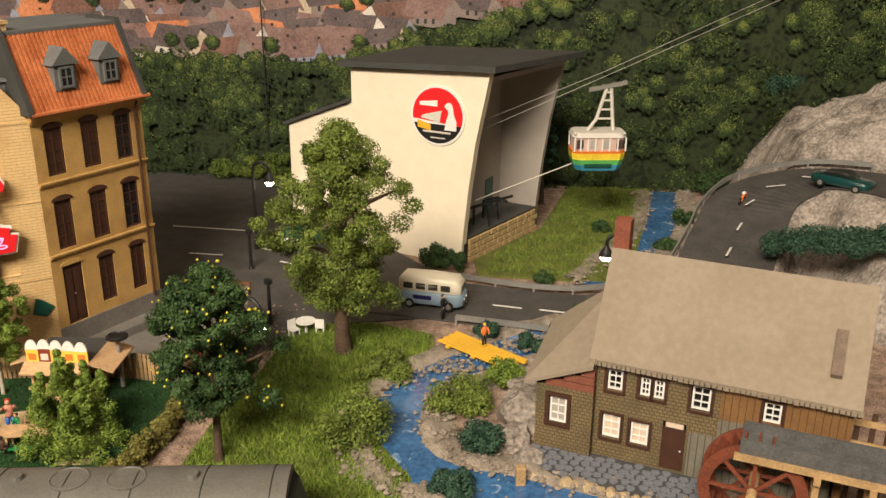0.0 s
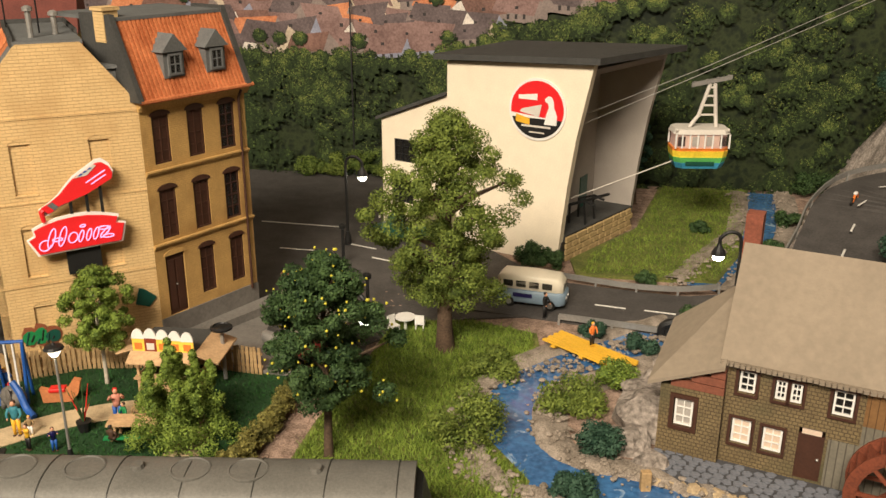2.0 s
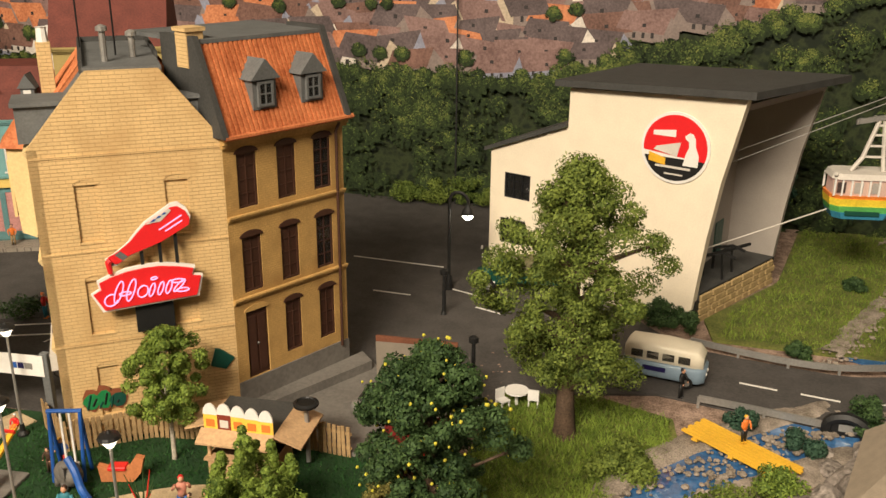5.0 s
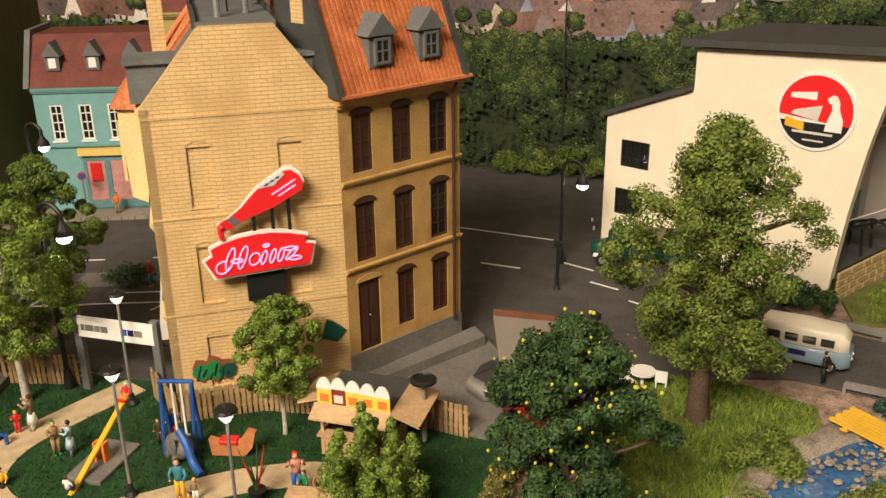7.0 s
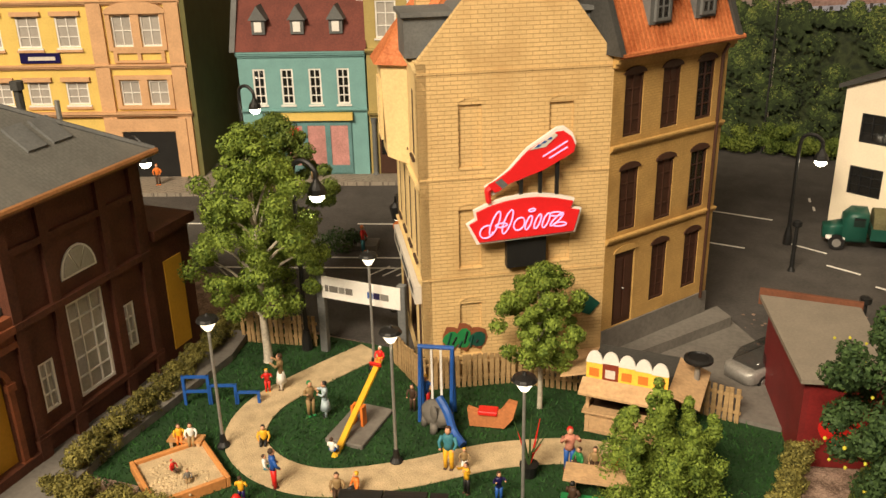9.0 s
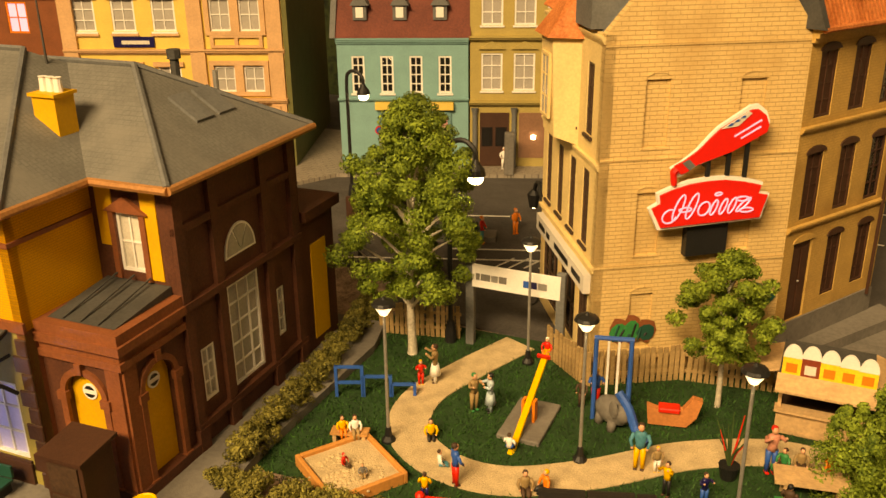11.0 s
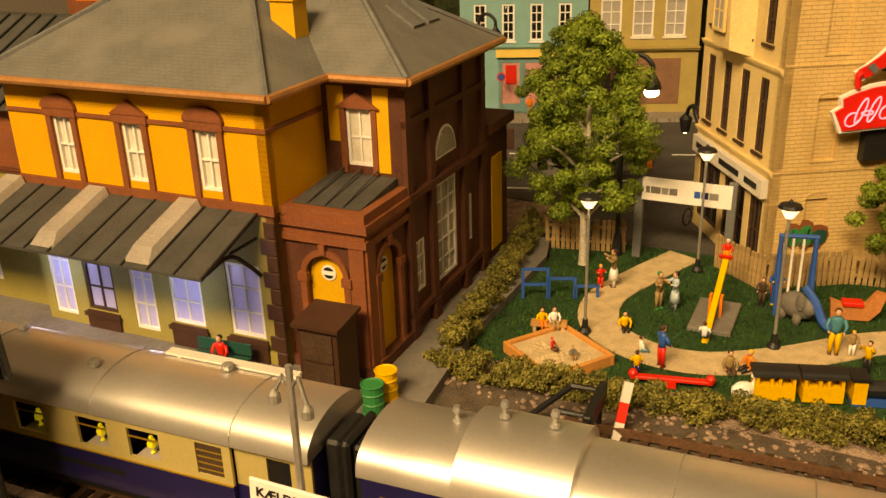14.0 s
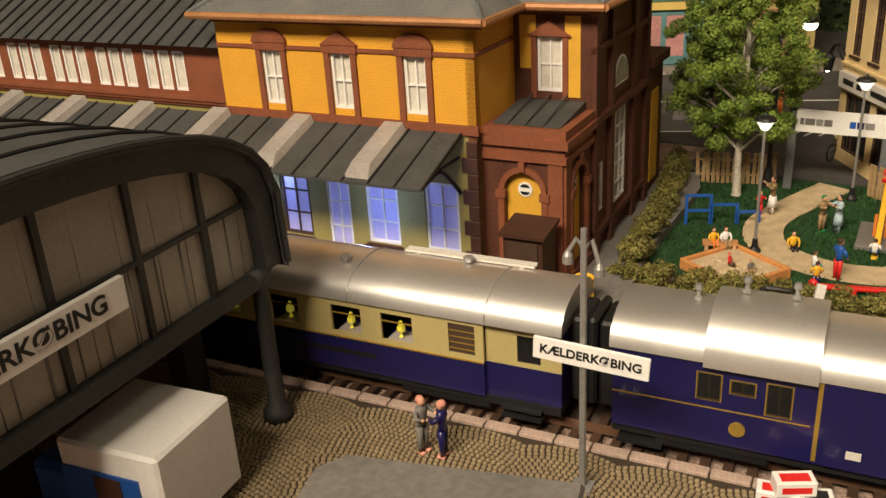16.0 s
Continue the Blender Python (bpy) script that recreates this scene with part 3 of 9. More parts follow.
# ---- windows ----
def frame_window(parent, x, z, w, h, mats, m, nx=2, nz=3, t=0.14, arch=0.0, sill=None, depth=0.25, bar=None, y=0.0):
    """A window with its frame, glazing bars and pane, its outer face in the plane y = 0 of m."""
    fm, pm = mats
    s = Solid()
    b = bar or t * 0.55
    s.box(x, y + 0.05, z, x + t, y + depth, z + h).box(x + w - t, y + 0.05, z, x + w, y + depth, z + h)
    s.box(x + t, y + 0.05, z, x + w - t, y + depth, z + t).box(x + t, y + 0.05, z + h - t, x + w - t, y + depth, z + h)
    for i in range(1, nx):
        c = x + w * i / nx
        s.box(c - b / 2, y + 0.07, z + t, c + b / 2, y + depth - 0.02, z + h - t)
    for i in range(1, nz):
        c = z + h * i / nz
        s.box(x + t, y + 0.08, c - b / 2, x + w - t, y + depth - 0.03, c + b / 2)
    if arch:
        n = 8
        top = [(x + w / 2 + (w / 2) * math.cos(math.pi * i / n), z + h - t + arch * math.sin(math.pi * i / n)) for i in range(n + 1)]
        s.prism(top, y + 0.06, y + depth - 0.01)
    if sill:
        s.box(x - 0.12, y - 0.12, z - 0.16, x + w + 0.12, y + 0.05, z - 0.02)
    win = part("window", s, fm, parent, "", m)
    part("pane", Solid().box(x + t * 0.6, y + depth - 0.10, z + t * 0.6, x + w - t * 0.6, y + depth - 0.06, z + h - t * 0.6), pm, win)
    return win


def moulding(parent, name, x0, x1, z0, z1, out, mat, m, y=0.0):
    """A cornice in three steps on the plane y of m."""
    h = (z1 - z0) / 3
    s = Solid().box(x0, y - out * 0.4, z0, x1, y - 0.003, z0 + h).box(x0, y - out * 0.75, z0 + h, x1, y - 0.003, z0 + 2 * h).box(x0, y - out, z0 + 2 * h, x1, y - 0.003, z1)
    return part(name, s, mat, parent, "", m)


# ---- the tan corner house ----
GA = math.degrees(math.atan2(54.15 - 48.9, 54.15 - 46.7 - 0.05))
house = thing("corner_house", -33.1, 48.9, 0.0, 35.4, "tan brick corner house with an orange tiled roof", "house")
GW, EV, TP = 9.08, 16.2, 19.8
niches = [(1.87, 11.35, 2.95, 14.3), (6.1, 11.35, 7.25, 14.2), (1.82, 6.35, 2.9, 9.3), (6.1, 6.35, 7.25, 9.3), (1.82, 1.6, 2.9, 4.45), (6.1, 1.6, 7.25, 4.45)]
s = Solid().wall(0, 0, GW, EV, 0, 0.5, niches)
s.prism([(0, EV), (GW, EV), (6.35, TP), (3.0, TP)], 0, 0.5)
part("wall", s, GABLE, house, "tan brick gable wall with blind window niches")
for n in niches:
    part("niche", Solid().box(n[0], 0.14, n[1], n[2], 0.5, n[3]), GABLE, house, "bricked-up window niche")
for z in (5.8, 10.8, 15.7):
    part("string_course", Solid().box(0.0, -0.05, z, GW, -0.002, z + 0.1), GABLE, house)
for n in niches:
    k = 10
    w, xm = (n[2] - n[0]) / 2, (n[0] + n[2]) / 2
    lower = [(xm + w * math.cos(math.pi * i / k), n[3] + 0.28 * math.sin(math.pi * i / k)) for i in range(k + 1)]
    upper = [(xm + (w + 0.09) * math.cos(math.pi * i / k), n[3] + 0.36 * math.sin(math.pi * i / k)) for i in range(k + 1)]
    ring = Solid()
    for i in range(k):
        ring.prism([lower[i + 1], lower[i], upper[i], upper[i + 1]], -0.035, 0.0)
    part("arch", ring, GABLE, house, "thin brick arch over a blind window")
    part("sill", Solid().box(n[0] - 0.08, -0.04, n[1] - 0.09, n[2] + 0.08, -0.002, n[1]), GABLE, house)
# street front with shop, at a right angle to the gable
ML = at(0, 0, 0, -90) @ at(-9.5, 0, 0)
fr = [(0.8 + 2.15 * i, z, 1.75 + 2.15 * i, z + h) for z, h in ((11.6, 3.2), (6.4, 3.6)) for i in range(4)]
s = Solid().wall(0, 0, 9.5, EV, 0.0, 0.45, fr + [(0.7, 0.8, 3.6, 4.2), (4.2, 0.8, 6.8, 4.2), (7.4, 0.8, 8.8, 4.2)])
part("wall", s, STREET_WALL, house, "pale yellow street front", ML)
for h in fr:
    frame_window(house, h[0], h[1], h[2] - h[0], h[3] - h[1], (DARK_WOOD, GLASS_DARK), ML, 2, 3, sill=True)
for h in ((0.7, 0.8, 3.6, 4.2), (4.2, 0.8, 6.8, 4.2), (7.4, 0.8, 8.8, 4.2)):
    frame_window(house, h[0], h[1], h[2] - h[0], h[3] - h[1], (DARK_WOOD, GLASS_DARK), ML, 3, 2)
for z in (5.6, 10.4, 15.8):
    moulding(house, "cornice", 0, 9.5, z, z + 0.3, 0.18, STREET_WALL, ML)
part("fascia", Solid().box(0.3, -0.35, 4.5, 9.2, -0.01, 5.4), OFFWHITE, house, "pale shop fascia with dark lettering bars", ML)
for i, l in enumerate((1.2, 0.6, 1.6, 0.9, 1.4)):
    part("lettering_bar", Solid().box(0.9 + 1.6 * i, -0.38, 4.8, 0.9 + 1.6 * i + l, -0.355, 5.1), BLACK, house, "", ML)
# oriel
part("oriel", Solid().hull([(6.4, 0, 10.7), (9.6, 0, 10.7), (9.0, -1.0, 11.0), (7.0, -1.0, 11.0)][::-1], [(6.4, 0, 15.6), (9.6, 0, 15.6), (9.0, -1.2, 15.6), (7.0, -1.2, 15.6)][::-1]), STREET_WALL, house, "pale yellow oriel bay", ML @ at(-3.4, 0, 0))
frame_window(house, 7.3, 11.8, 1.4, 3.0, (STREET_WALL, GLASS_PALE), ML @ at(-3.4, 0, 0), 2, 3, y=-1.32, depth=0.2)
part("oriel_roof", Solid().hull([(6.1, 0, 15.6), (9.9, 0, 15.6), (9.2, -1.5, 15.6), (6.8, -1.5, 15.6)][::-1], [(7.2, 0, 17.4), (8.8, 0, 17.4), (8.4, -0.25, 17.4), (7.6, -0.25, 17.4)][::-1]), TILE, house, "orange tiled oriel roof", ML @ at(-3.4, 0, 0))
# main roof behind the gable
s = Solid()
s.prism([(0.15, EV), (GW - 0.15, EV), (6.35, TP - 0.15), (3.0, TP - 0.15)], 0.5, 10.8)
part("roof", s, SLATE, house, "slate grey mansard roof")
for x0, x1 in ((-0.35, 1.9), (7.2, 9.4)):
    part("dormer", Solid().box(x0, 1.0, EV + 0.1, x1, 3.3, EV + 1.9).box(x0 - 0.15, 0.8, EV + 1.9, x1 + 0.2, 3.5, EV + 2.1), SLATE, house, "slate grey box dormer")
part("roof_deck", Solid().box(2.9, 0.1, TP - 0.1, 6.5, 10.8, TP + 0.12), SLATE, house, "grey sheet roof deck")
for x0, x1, y0, y1 in ((2.75, 2.95, 0.6, 10.8), (6.45, 6.6, 3.4, 10.8), (2.75, 6.6, 10.8, 11.0)):
    part("parapet", Solid().box(x0, y0, TP - 0.2, x1, y1, TP + 0.4), DARK_GREY, house, "dark sheet parapet round the deck")
for sg, xa, xb in ((1, GW - 0.05, 6.45), (-1, 0.05, 2.9)):
    tl = part("tile_slope", Solid().hull([(xa, 3.6, EV + 0.05), (xa, 10.6, EV + 0.05), (xa - 0.3 * sg, 10.6, EV + 0.05), (xa - 0.3 * sg, 3.6, EV + 0.05)][::sg], [(xb, 3.6, TP), (xb, 10.6, TP), (xb - 0.3 * sg, 10.6, TP), (xb - 0.3 * sg, 3.6, TP)][::sg]), TILE, house, "orange tiled roof slope")
    ribs = Solid()
    for k in range(23):
        y = 3.65 + 0.3 * k
        ribs.tube([(xa + 0.02 * sg, y, EV + 0.08), (xb + 0.02 * sg, y, TP + 0.02)], 0.08, 5)
    tagged(part("roof_tile_ribs", ribs, TILE, tl), kind="stuff")
for x, y, h in ((4.0, 2.2, 1.6), (5.4, 3.4, 1.2)):
    part("vent_pipe", Solid().lathe((x, y, TP), [(0.16, 0), (0.16, h), (0.28, h), (0.28, h + 0.2), (0.1, h + 0.3)], 8), METAL_GREY, house)
ch = part("chimney", Solid().box(0.8, 5.2, 16.5, 1.5, 5.9, 20.6), GABLE, house, "tan brick chimney")
part("chimney_pot", Solid().lathe((1.15, 5.55, 20.6), [(0.3, 0), (0.25, 0.7), (0.3, 0.75)], 8), WHITE, ch)
for x, y in ((4.6, 4.4), (2.9, 6.0)):
    s = Solid().cyl((x, y, TP), (x, y, TP + 5), 0.05, n=5)
    for k in range(4):
        s.cyl((x - 0.8 + 0.1 * k, y, TP + 3.4 + 0.45 * k), (x + 0.8 - 0.1 * k, y, TP + 3.4 + 0.45 * k), 0.03, n=4)
    part("aerial", s, BLACK, house, "thin black roof aerial")

# the side wing
wing = thing("side_wing", -25.7, 54.15, 0.0, 62.1, "ochre brick side wing with arched brown windows", "house")
WL = 8.15
cols = (0.8, 3.4, 5.95)
holes = []
for c in cols:
    holes += [(c, 12.2, c + 1.25, 15.2), (c, 7.4, c + 1.25, 10.6)]
holes += [(0.75, 2.2, 2.2, 6.3), (3.45, 2.9, 4.6, 6.1), (6.0, 2.9, 7.15, 6.1)]
s = Solid().wall(0, 0, WL, EV, 0, 0.45, holes)
s.box(WL - 0.45, 0.45, 0, WL, 8, EV).box(0, 8, 0, WL, 8.4, EV)
part("wall", s, OCHRE, wing, "weathered ochre brick wall")
for i, h in enumerate(holes):
    if h[1] < 2.5:
        d = part("door", Solid().box(h[0], 0.12, h[1], h[2], 0.3, h[3]).box(h[0] + 0.15, 0.06, h[1] + 0.3, h[0] + 0.65, 0.12, h[3] - 0.4).box(h[2] - 0.65, 0.06, h[1] + 0.3, h[2] - 0.15, 0.12, h[3] - 0.4), BROWN_DOOR, wing, "dark brown panelled door")
        part("door_handle", Solid().ball((h[2] - 0.72, 0.03, 4.2), 0.06), METAL_GREY, d)
    else:
        frame_window(wing, h[0], h[1], h[2] - h[0], h[3] - h[1], (BROWN_DOOR, GLASS_DARK if i in (4, 5) else BROWN_DOOR), None, 2, 4, t=0.12, depth=0.22)
    k = 8
    w, xm = (h[2] - h[0]) / 2, (h[0] + h[2]) / 2
    arc = [(xm + (w + 0.14) * math.cos(math.pi * j / k), h[3] - 0.02 + 0.34 * math.sin(math.pi * j / k)) for j in range(k + 1)]
    part("arch", Solid().prism(arc, -0.06, 0.1), BROWN_DOOR if h[1] > 2.5 else OCHRE_TRIM, wing, "brown arched window head")
for z in (6.9, 11.6):
    moulding(wing, "string_course", 0, WL, z, z + 0.3, 0.22, OCHRE_TRIM, None)
moulding(wing, "eaves_cornice", -0.1, WL + 0.2, 15.6, 16.2, 0.45, OCHRE_TRIM, None)
part("plinth", Solid().box(0, -0.1, 0, WL, -0.003, 2.2), PAVING, wing, "grey stone plinth")
part("downpipe", Solid().tube([(7.5, -0.2, 2.0), (7.5, -0.2, 15.4), (7.55, -0.45, 15.9)], 0.09), BROWN_DOOR, wing)
# tiled roof with ribs
s = Solid().hull([(-0.1, -0.5, EV), (WL + 0.1, -0.5, EV), (WL + 0.1, 4.2, EV), (-0.1, 4.2, EV)], [(-0.1, 1.5, 20.7), (WL + 0.1, 1.5, 20.7), (WL + 0.1, 4.0, 20.7), (-0.1, 4.0, 20.7)])
roof = part("roof", s, TILE, wing, "orange tiled mansard roof")
s = Solid()
k = 0.05
while k < WL:
    s.hull([(k, -0.58, EV + 0.02), (k + 0.16, -0.58, EV + 0.02), (k + 0.16, -0.38, EV + 0.02), (k, -0.38, EV + 0.02)], [(k, 1.42, 20.72), (k + 0.16, 1.42, 20.72), (k + 0.16, 1.6, 20.72), (k, 1.6, 20.72)])
    k += 0.3
tagged(part("roof_tile_ribs", s, TILE, roof), kind="stuff")
part("gutter", Solid().tube([(-0.2, -0.62, EV), (WL + 0.3, -0.62, EV)], 0.14), TILE, wing)
for x in (-0.35, WL - 0.25):
    part("fire_wall", Solid().hull([(x, -0.75, EV), (x + 0.35, -0.75, EV), (x + 0.35, 4.3, EV), (x, 4.3, EV)], [(x, 1.35, 21.1), (x + 0.35, 1.35, 21.1), (x + 0.35, 4.3, 21.1), (x, 4.3, 21.1)]), DARK_GREY, wing, "dark grey fire wall coping")
part("roof_deck", Solid().box(-0.1, 1.4, 20.7, WL + 0.1, 8, 20.9), SLATE, wing)
for x in (2.0, 5.2):
    dm = part("dormer", Solid().box(x, -0.15, 17.3, x + 1.5, 1.6, 18.9).prism([(x - 0.2, 18.85), (x + 1.7, 18.85), (x + 0.75, 19.9)], -0.35, 1.7), SLATE, wing, "grey gabled dormer")
    frame_window(wing, x + 0.25, 17.45, 1.0, 1.3, (SLATE, GLASS_DARK), None, 2, 2, y=-0.36, depth=0.2)
part("chimney", Solid().box(-0.4, 1.8, 19.5, 0.6, 2.8, 21.3).box(-0.5, 1.7, 21.3, 0.7, 2.9, 21.5), GABLE, wing, "tan brick chimney stack")

# ---- the neon sign on the gable, its script as plain strokes ----
sign = thing("neon_sign", -33.1, 48.9, 0.0, 35.4, "red neon advertising sign with a bottle shape", "neon sign")
plate = [(2.03, 8.86), (2.51, 7.85), (7.25, 8.11), (7.53, 9.27), (7.05, 9.37), (7.18, 9.79), (6.37, 10.01), (5.44, 10.15), (4.67, 10.14), (3.79, 10.03), (2.93, 9.77), (2.37, 9.52), (2.44, 9.09)]
cx, cz = 4.8, 8.95
part("sign_edge", Solid().prism(plate, -0.85, -0.62), WHITE, sign, "white edge of the sign plate")
part("sign_plate", Solid().prism([(cx + (x - cx) * 0.955, cz + (z - cz) * 0.88) for x, z in plate], -0.95, -0.852), RED_SIGN, sign, "red sign plate")


def neon_loop(x, z, w, h, lean, turns=1.0):
    """An outlined slanting stroke, as bent glass tube."""
    line = []
    for k in range(17):
        a = 2 * math.pi * k / 16 * turns + 1.2
        u, v = 0.5 * w * math.cos(a), 0.5 * h * math.sin(a)
        line.append((x + u + lean * v, -1.0, z + v + 0.06 * (x - cx)))
    part("neon_tube", Solid().tube(line, 0.042, 5), PINK_NEON, sign, "pink glowing neon stroke")


for x, z, w, h, lean, turns in ((2.95, 8.62, 0.62, 0.62, 0.2, 0.8), (3.35, 8.98, 0.34, 1.15, 0.35, 1.0), (3.95, 8.98, 0.34, 1.15, 0.35, 1.0), (3.65, 8.85, 0.55, 0.2, 0.5, 1.0), (4.5, 8.80, 0.5, 0.62, 0.25, 1.0), (4.95, 8.80, 0.24, 0.68, 0.35, 1.0), (5.1, 9.4, 0.3, 0.14, 0.6, 1.0),
                                (5.38, 8.80, 0.24, 0.70, 0.35, 1.0), (5.78, 8.80, 0.26, 0.70, 0.35, 1.0), (6.25, 9.05, 0.6, 0.2, 0.0, 1.0), (6.3, 8.78, 0.28, 0.62, 0.9, 1.0), (6.45, 8.52, 0.62, 0.2, 0.2, 1.0)):
    neon_loop(x, z, w, h, lean, turns)
bottle = [(2.89, 10.62), (3.21, 10.2), (3.44, 10.25), (3.97, 10.64), (4.58, 10.86), (5.61, 11.24), (6.51, 11.76), (7.1, 12.11), (7.17, 12.47), (6.97, 12.95), (6.59, 13.25), (6.25, 13.22), (4.9, 12.36), (4.52, 11.97), (4.01, 11.38), (3.78, 11.19), (3.32, 10.85)]
bx_, bz_ = 5.2, 11.75
part("bottle_edge", Solid().prism(bottle, -0.8, -0.62), WHITE, sign, "white bottle outline")
part("bottle", Solid().prism([(bx_ + (x - bx_) * 0.95 + 0.03, bz_ + (z - bz_) * 0.88 - 0.02) for x, z in bottle], -0.9, -0.802), RED_SIGN, sign, "red bottle shape")
part("bottle_label", Solid().prism([(4.95, 12.27), (5.7, 12.38), (6.25, 12.9), (6.1, 13.0)], -0.94, -0.905), OFFWHITE, sign, "pale label with grey bars")
for k in range(3):
    part("label_bar", Solid().prism([(5.2 + 0.28 * k, 12.38 + 0.16 * k), (5.38 + 0.28 * k, 12.4 + 0.16 * k), (5.5 + 0.25 * k, 12.5 + 0.15 * k), (5.36 + 0.26 * k, 12.52 + 0.15 * k)], -0.96, -0.942), BLUE, sign)
for k in range(2):
    part("highlight_bar", Solid().prism([(5.55 + 0.3 * k, 11.95 - 0.1 * k), (5.6 + 0.3 * k, 11.9 - 0.1 * k), (6.75, 12.56 - 0.28 * k), (6.7, 12.62 - 0.28 * k)], -0.93, -0.905), PINK_NEON, sign)
part("bottle_band", Solid().prism([(3.36, 10.86), (3.72, 10.52), (3.96, 10.72), (3.66, 11.02)], -0.94, -0.905), SLATE, sign, "grey neck band")
part("sauce_drop", Solid().tube(smooth_line([(3.15, -0.9, 10.6), (3.02, -0.9, 10.45), (3.08, -0.9, 9.9)], 5), [0.16] * 6 + [0.14] * 4 + [0.12], 7), RED_SIGN, sign, "red stroke running from the bottle")
for x, top in ((4.55, 10.9), (5.45, 11.25), (6.25, 11.7)):
    part("strut", Solid().box(x, -0.75, 9.8, x + 0.17, -0.6, top), BLACK, sign)
for x, z in ((4.57, 10.5), (5.5, 10.9), (3.0, 8.6), (6.6, 9.0)):
    part("bracket", Solid().box(x, -0.62, z, x + 0.12, 0.0, z + 0.12), BLACK, sign)
part("control_box", Solid().prism([(4.05, 6.35), (5.95, 6.45), (5.95, 7.9), (4.05, 7.8)], -0.5, -0.02), BLACK, sign, "black box below the sign")
# ---- the station ----
st = thing("station_building", -45.0, 32.3, 0.0, 5.0, "red brick and yellow station building with slate roof", "station")
PZ = 0.5
# a: platform front of the main block; b: return wall; c: porch; d: long side wall
MX0, MX1, MV = -16.9, -3.6, -0.6
MF = at(MX0, MV, 0, 0)
FW = MX1 - MX0
wx = (2.55, 6.3, 10.0)
up = [(x, 7.9, x + 1.1, 10.4) for x in wx]
gr = [(0.5, 0.9, 1.8, 4.9), (2.6, 1.4, 4.3, 4.8), (5.3, 0.9, 6.6, 4.6), (7.5, 1.6, 9.2, 4.8), (10.6, 1.6, 12.3, 4.9)]
s = Solid().wall(0, 7.2, FW, 12.0, 0, 0.4, up)
part("wall_upper", s, STATION_YELLOW, st, "yellow brick upper storey", MF)
part("wall_lower", Solid().wall(0, PZ, FW, 7.2, 0.0, 0.4, gr), STATION_PALE, st, "pale green rendered ground floor", MF)
for h in up:
    w = frame_window(st, h[0], h[1], 1.1, 2.5, (WHITE, CURTAIN), MF, 2, 2, t=0.13, depth=0.3)
    s = Solid().box(h[0] - 0.28, -0.12, 7.6, h[0], 0.02, 10.5).box(h[2], -0.12, 7.6, h[2] + 0.28, 0.02, 10.5).box(h[0] - 0.35, -0.16, 10.4, h[2] + 0.35, 0.02, 10.75)
    part("window_surround", s, TRIM, st, "", MF)
for i, x in enumerate(wx):
    if i == 1:
        part("pediment", Solid().prism([(x - 0.4, 10.75), (x + 1.5, 10.75), (x + 0.55, 11.35)], -0.2, 0.02), TRIM, st, "", MF)
    else:
        part("pediment", Solid().prism([(x + 0.55 + 0.95 * math.cos(math.pi * k / 10), 10.75 + 0.6 * math.sin(math.pi * k / 10)) for k in range(11)], -0.2, 0.02), TRIM, st, "", MF)
for h in gr:
    lit = GLASS_BLUE
    frame_window(st, h[0], h[1], h[2] - h[0], h[3] - h[1], (WHITE if h[1] < 1 or h[0] > 7 else DARK_WOOD, lit), MF, 2, 3, t=0.14)
    if h[1] > 1:
        part("sill_panel", Solid().box(h[0] - 0.1, -0.12, PZ, h[2] + 0.1, -0.003, h[1] - 0.05).box(h[0] - 0.2, -0.2, h[1] - 0.3, h[2] + 0.2, -0.12, h[1] - 0.1), BROWN_DOOR, st, "", MF)
for k in range(9):
    part("quoin", Solid().box(FW - (0.75 if k % 2 else 0.5), -0.1, PZ + 0.72 * k, FW + 0.02, -0.003, PZ + 0.72 * k + 0.66, b=0.04), BROWN_DOOR, st, "dark brown quoin stone", MF)
part("string_course", Solid().box(0, -0.14, 7.2, FW + 0.14, -0.003, 7.6), TRIM, st, "", MF)
part("string_course", Solid().box(0, -0.09, 10.45, FW + 0.09, -0.003, 10.62), TRIM, st, "", MF)
moulding(st, "eaves_cornice", 0, FW + 0.45, 11.6, 12.0, 0.45, TRIM, MF)
# return wall, facing the lawn
MR = at(MX1, MV, 0, 90)
part("wall_return", Solid().wall(0, 7.2, 4.1, 12.0, 0, 0.4), STATION_YELLOW, st, "", MR)
part("wall_return_low", Solid().wall(0, PZ, 0.6, 7.2, 0, 0.4), TRIM, st, "", MR)
part("string_course", Solid().box(0, -0.09, 10.45, 4.1, -0.003, 10.62), TRIM, st, "", MR)
moulding(st, "eaves_cornice", 0, 4.1, 11.6, 12.0, 0.45, TRIM, MR)
# wall above the porch, set back
MB = at(MX1, 3.5, 0, 0)
part("wall_back", Solid().wall(0, 7.0, 3.6, 12.0, 0, 0.4, [(1.1, 8.2, 2.3, 10.6)]), BRICK_RED, st, "", MB)
part("wall_panel", Solid().box(0.3, -0.05, 9.2, 1.05, -0.003, 11.5).box(2.4, -0.05, 8.0, 3.1, -0.003, 11.5), STATION_DOOR, st, "", MB)
frame_window(st, 1.1, 8.2, 1.2, 2.4, (WHITE, CURTAIN), MB, 2, 2, t=0.13)
part("window_surround", Solid().box(0.85, -0.12, 7.9, 1.1, -0.002, 10.7).box(2.3, -0.12, 7.9, 2.55, -0.002, 10.7).prism([(0.7, 10.65), (2.7, 10.65), (1.7, 11.3)], -0.2, -0.002), TRIM, st, "", MB)
moulding(st, "eaves_cornice", 0, 4.0, 11.6, 12.0, 0.45, TRIM, MB)
# porch
MP = at(-3.6, 0, 0, 0)


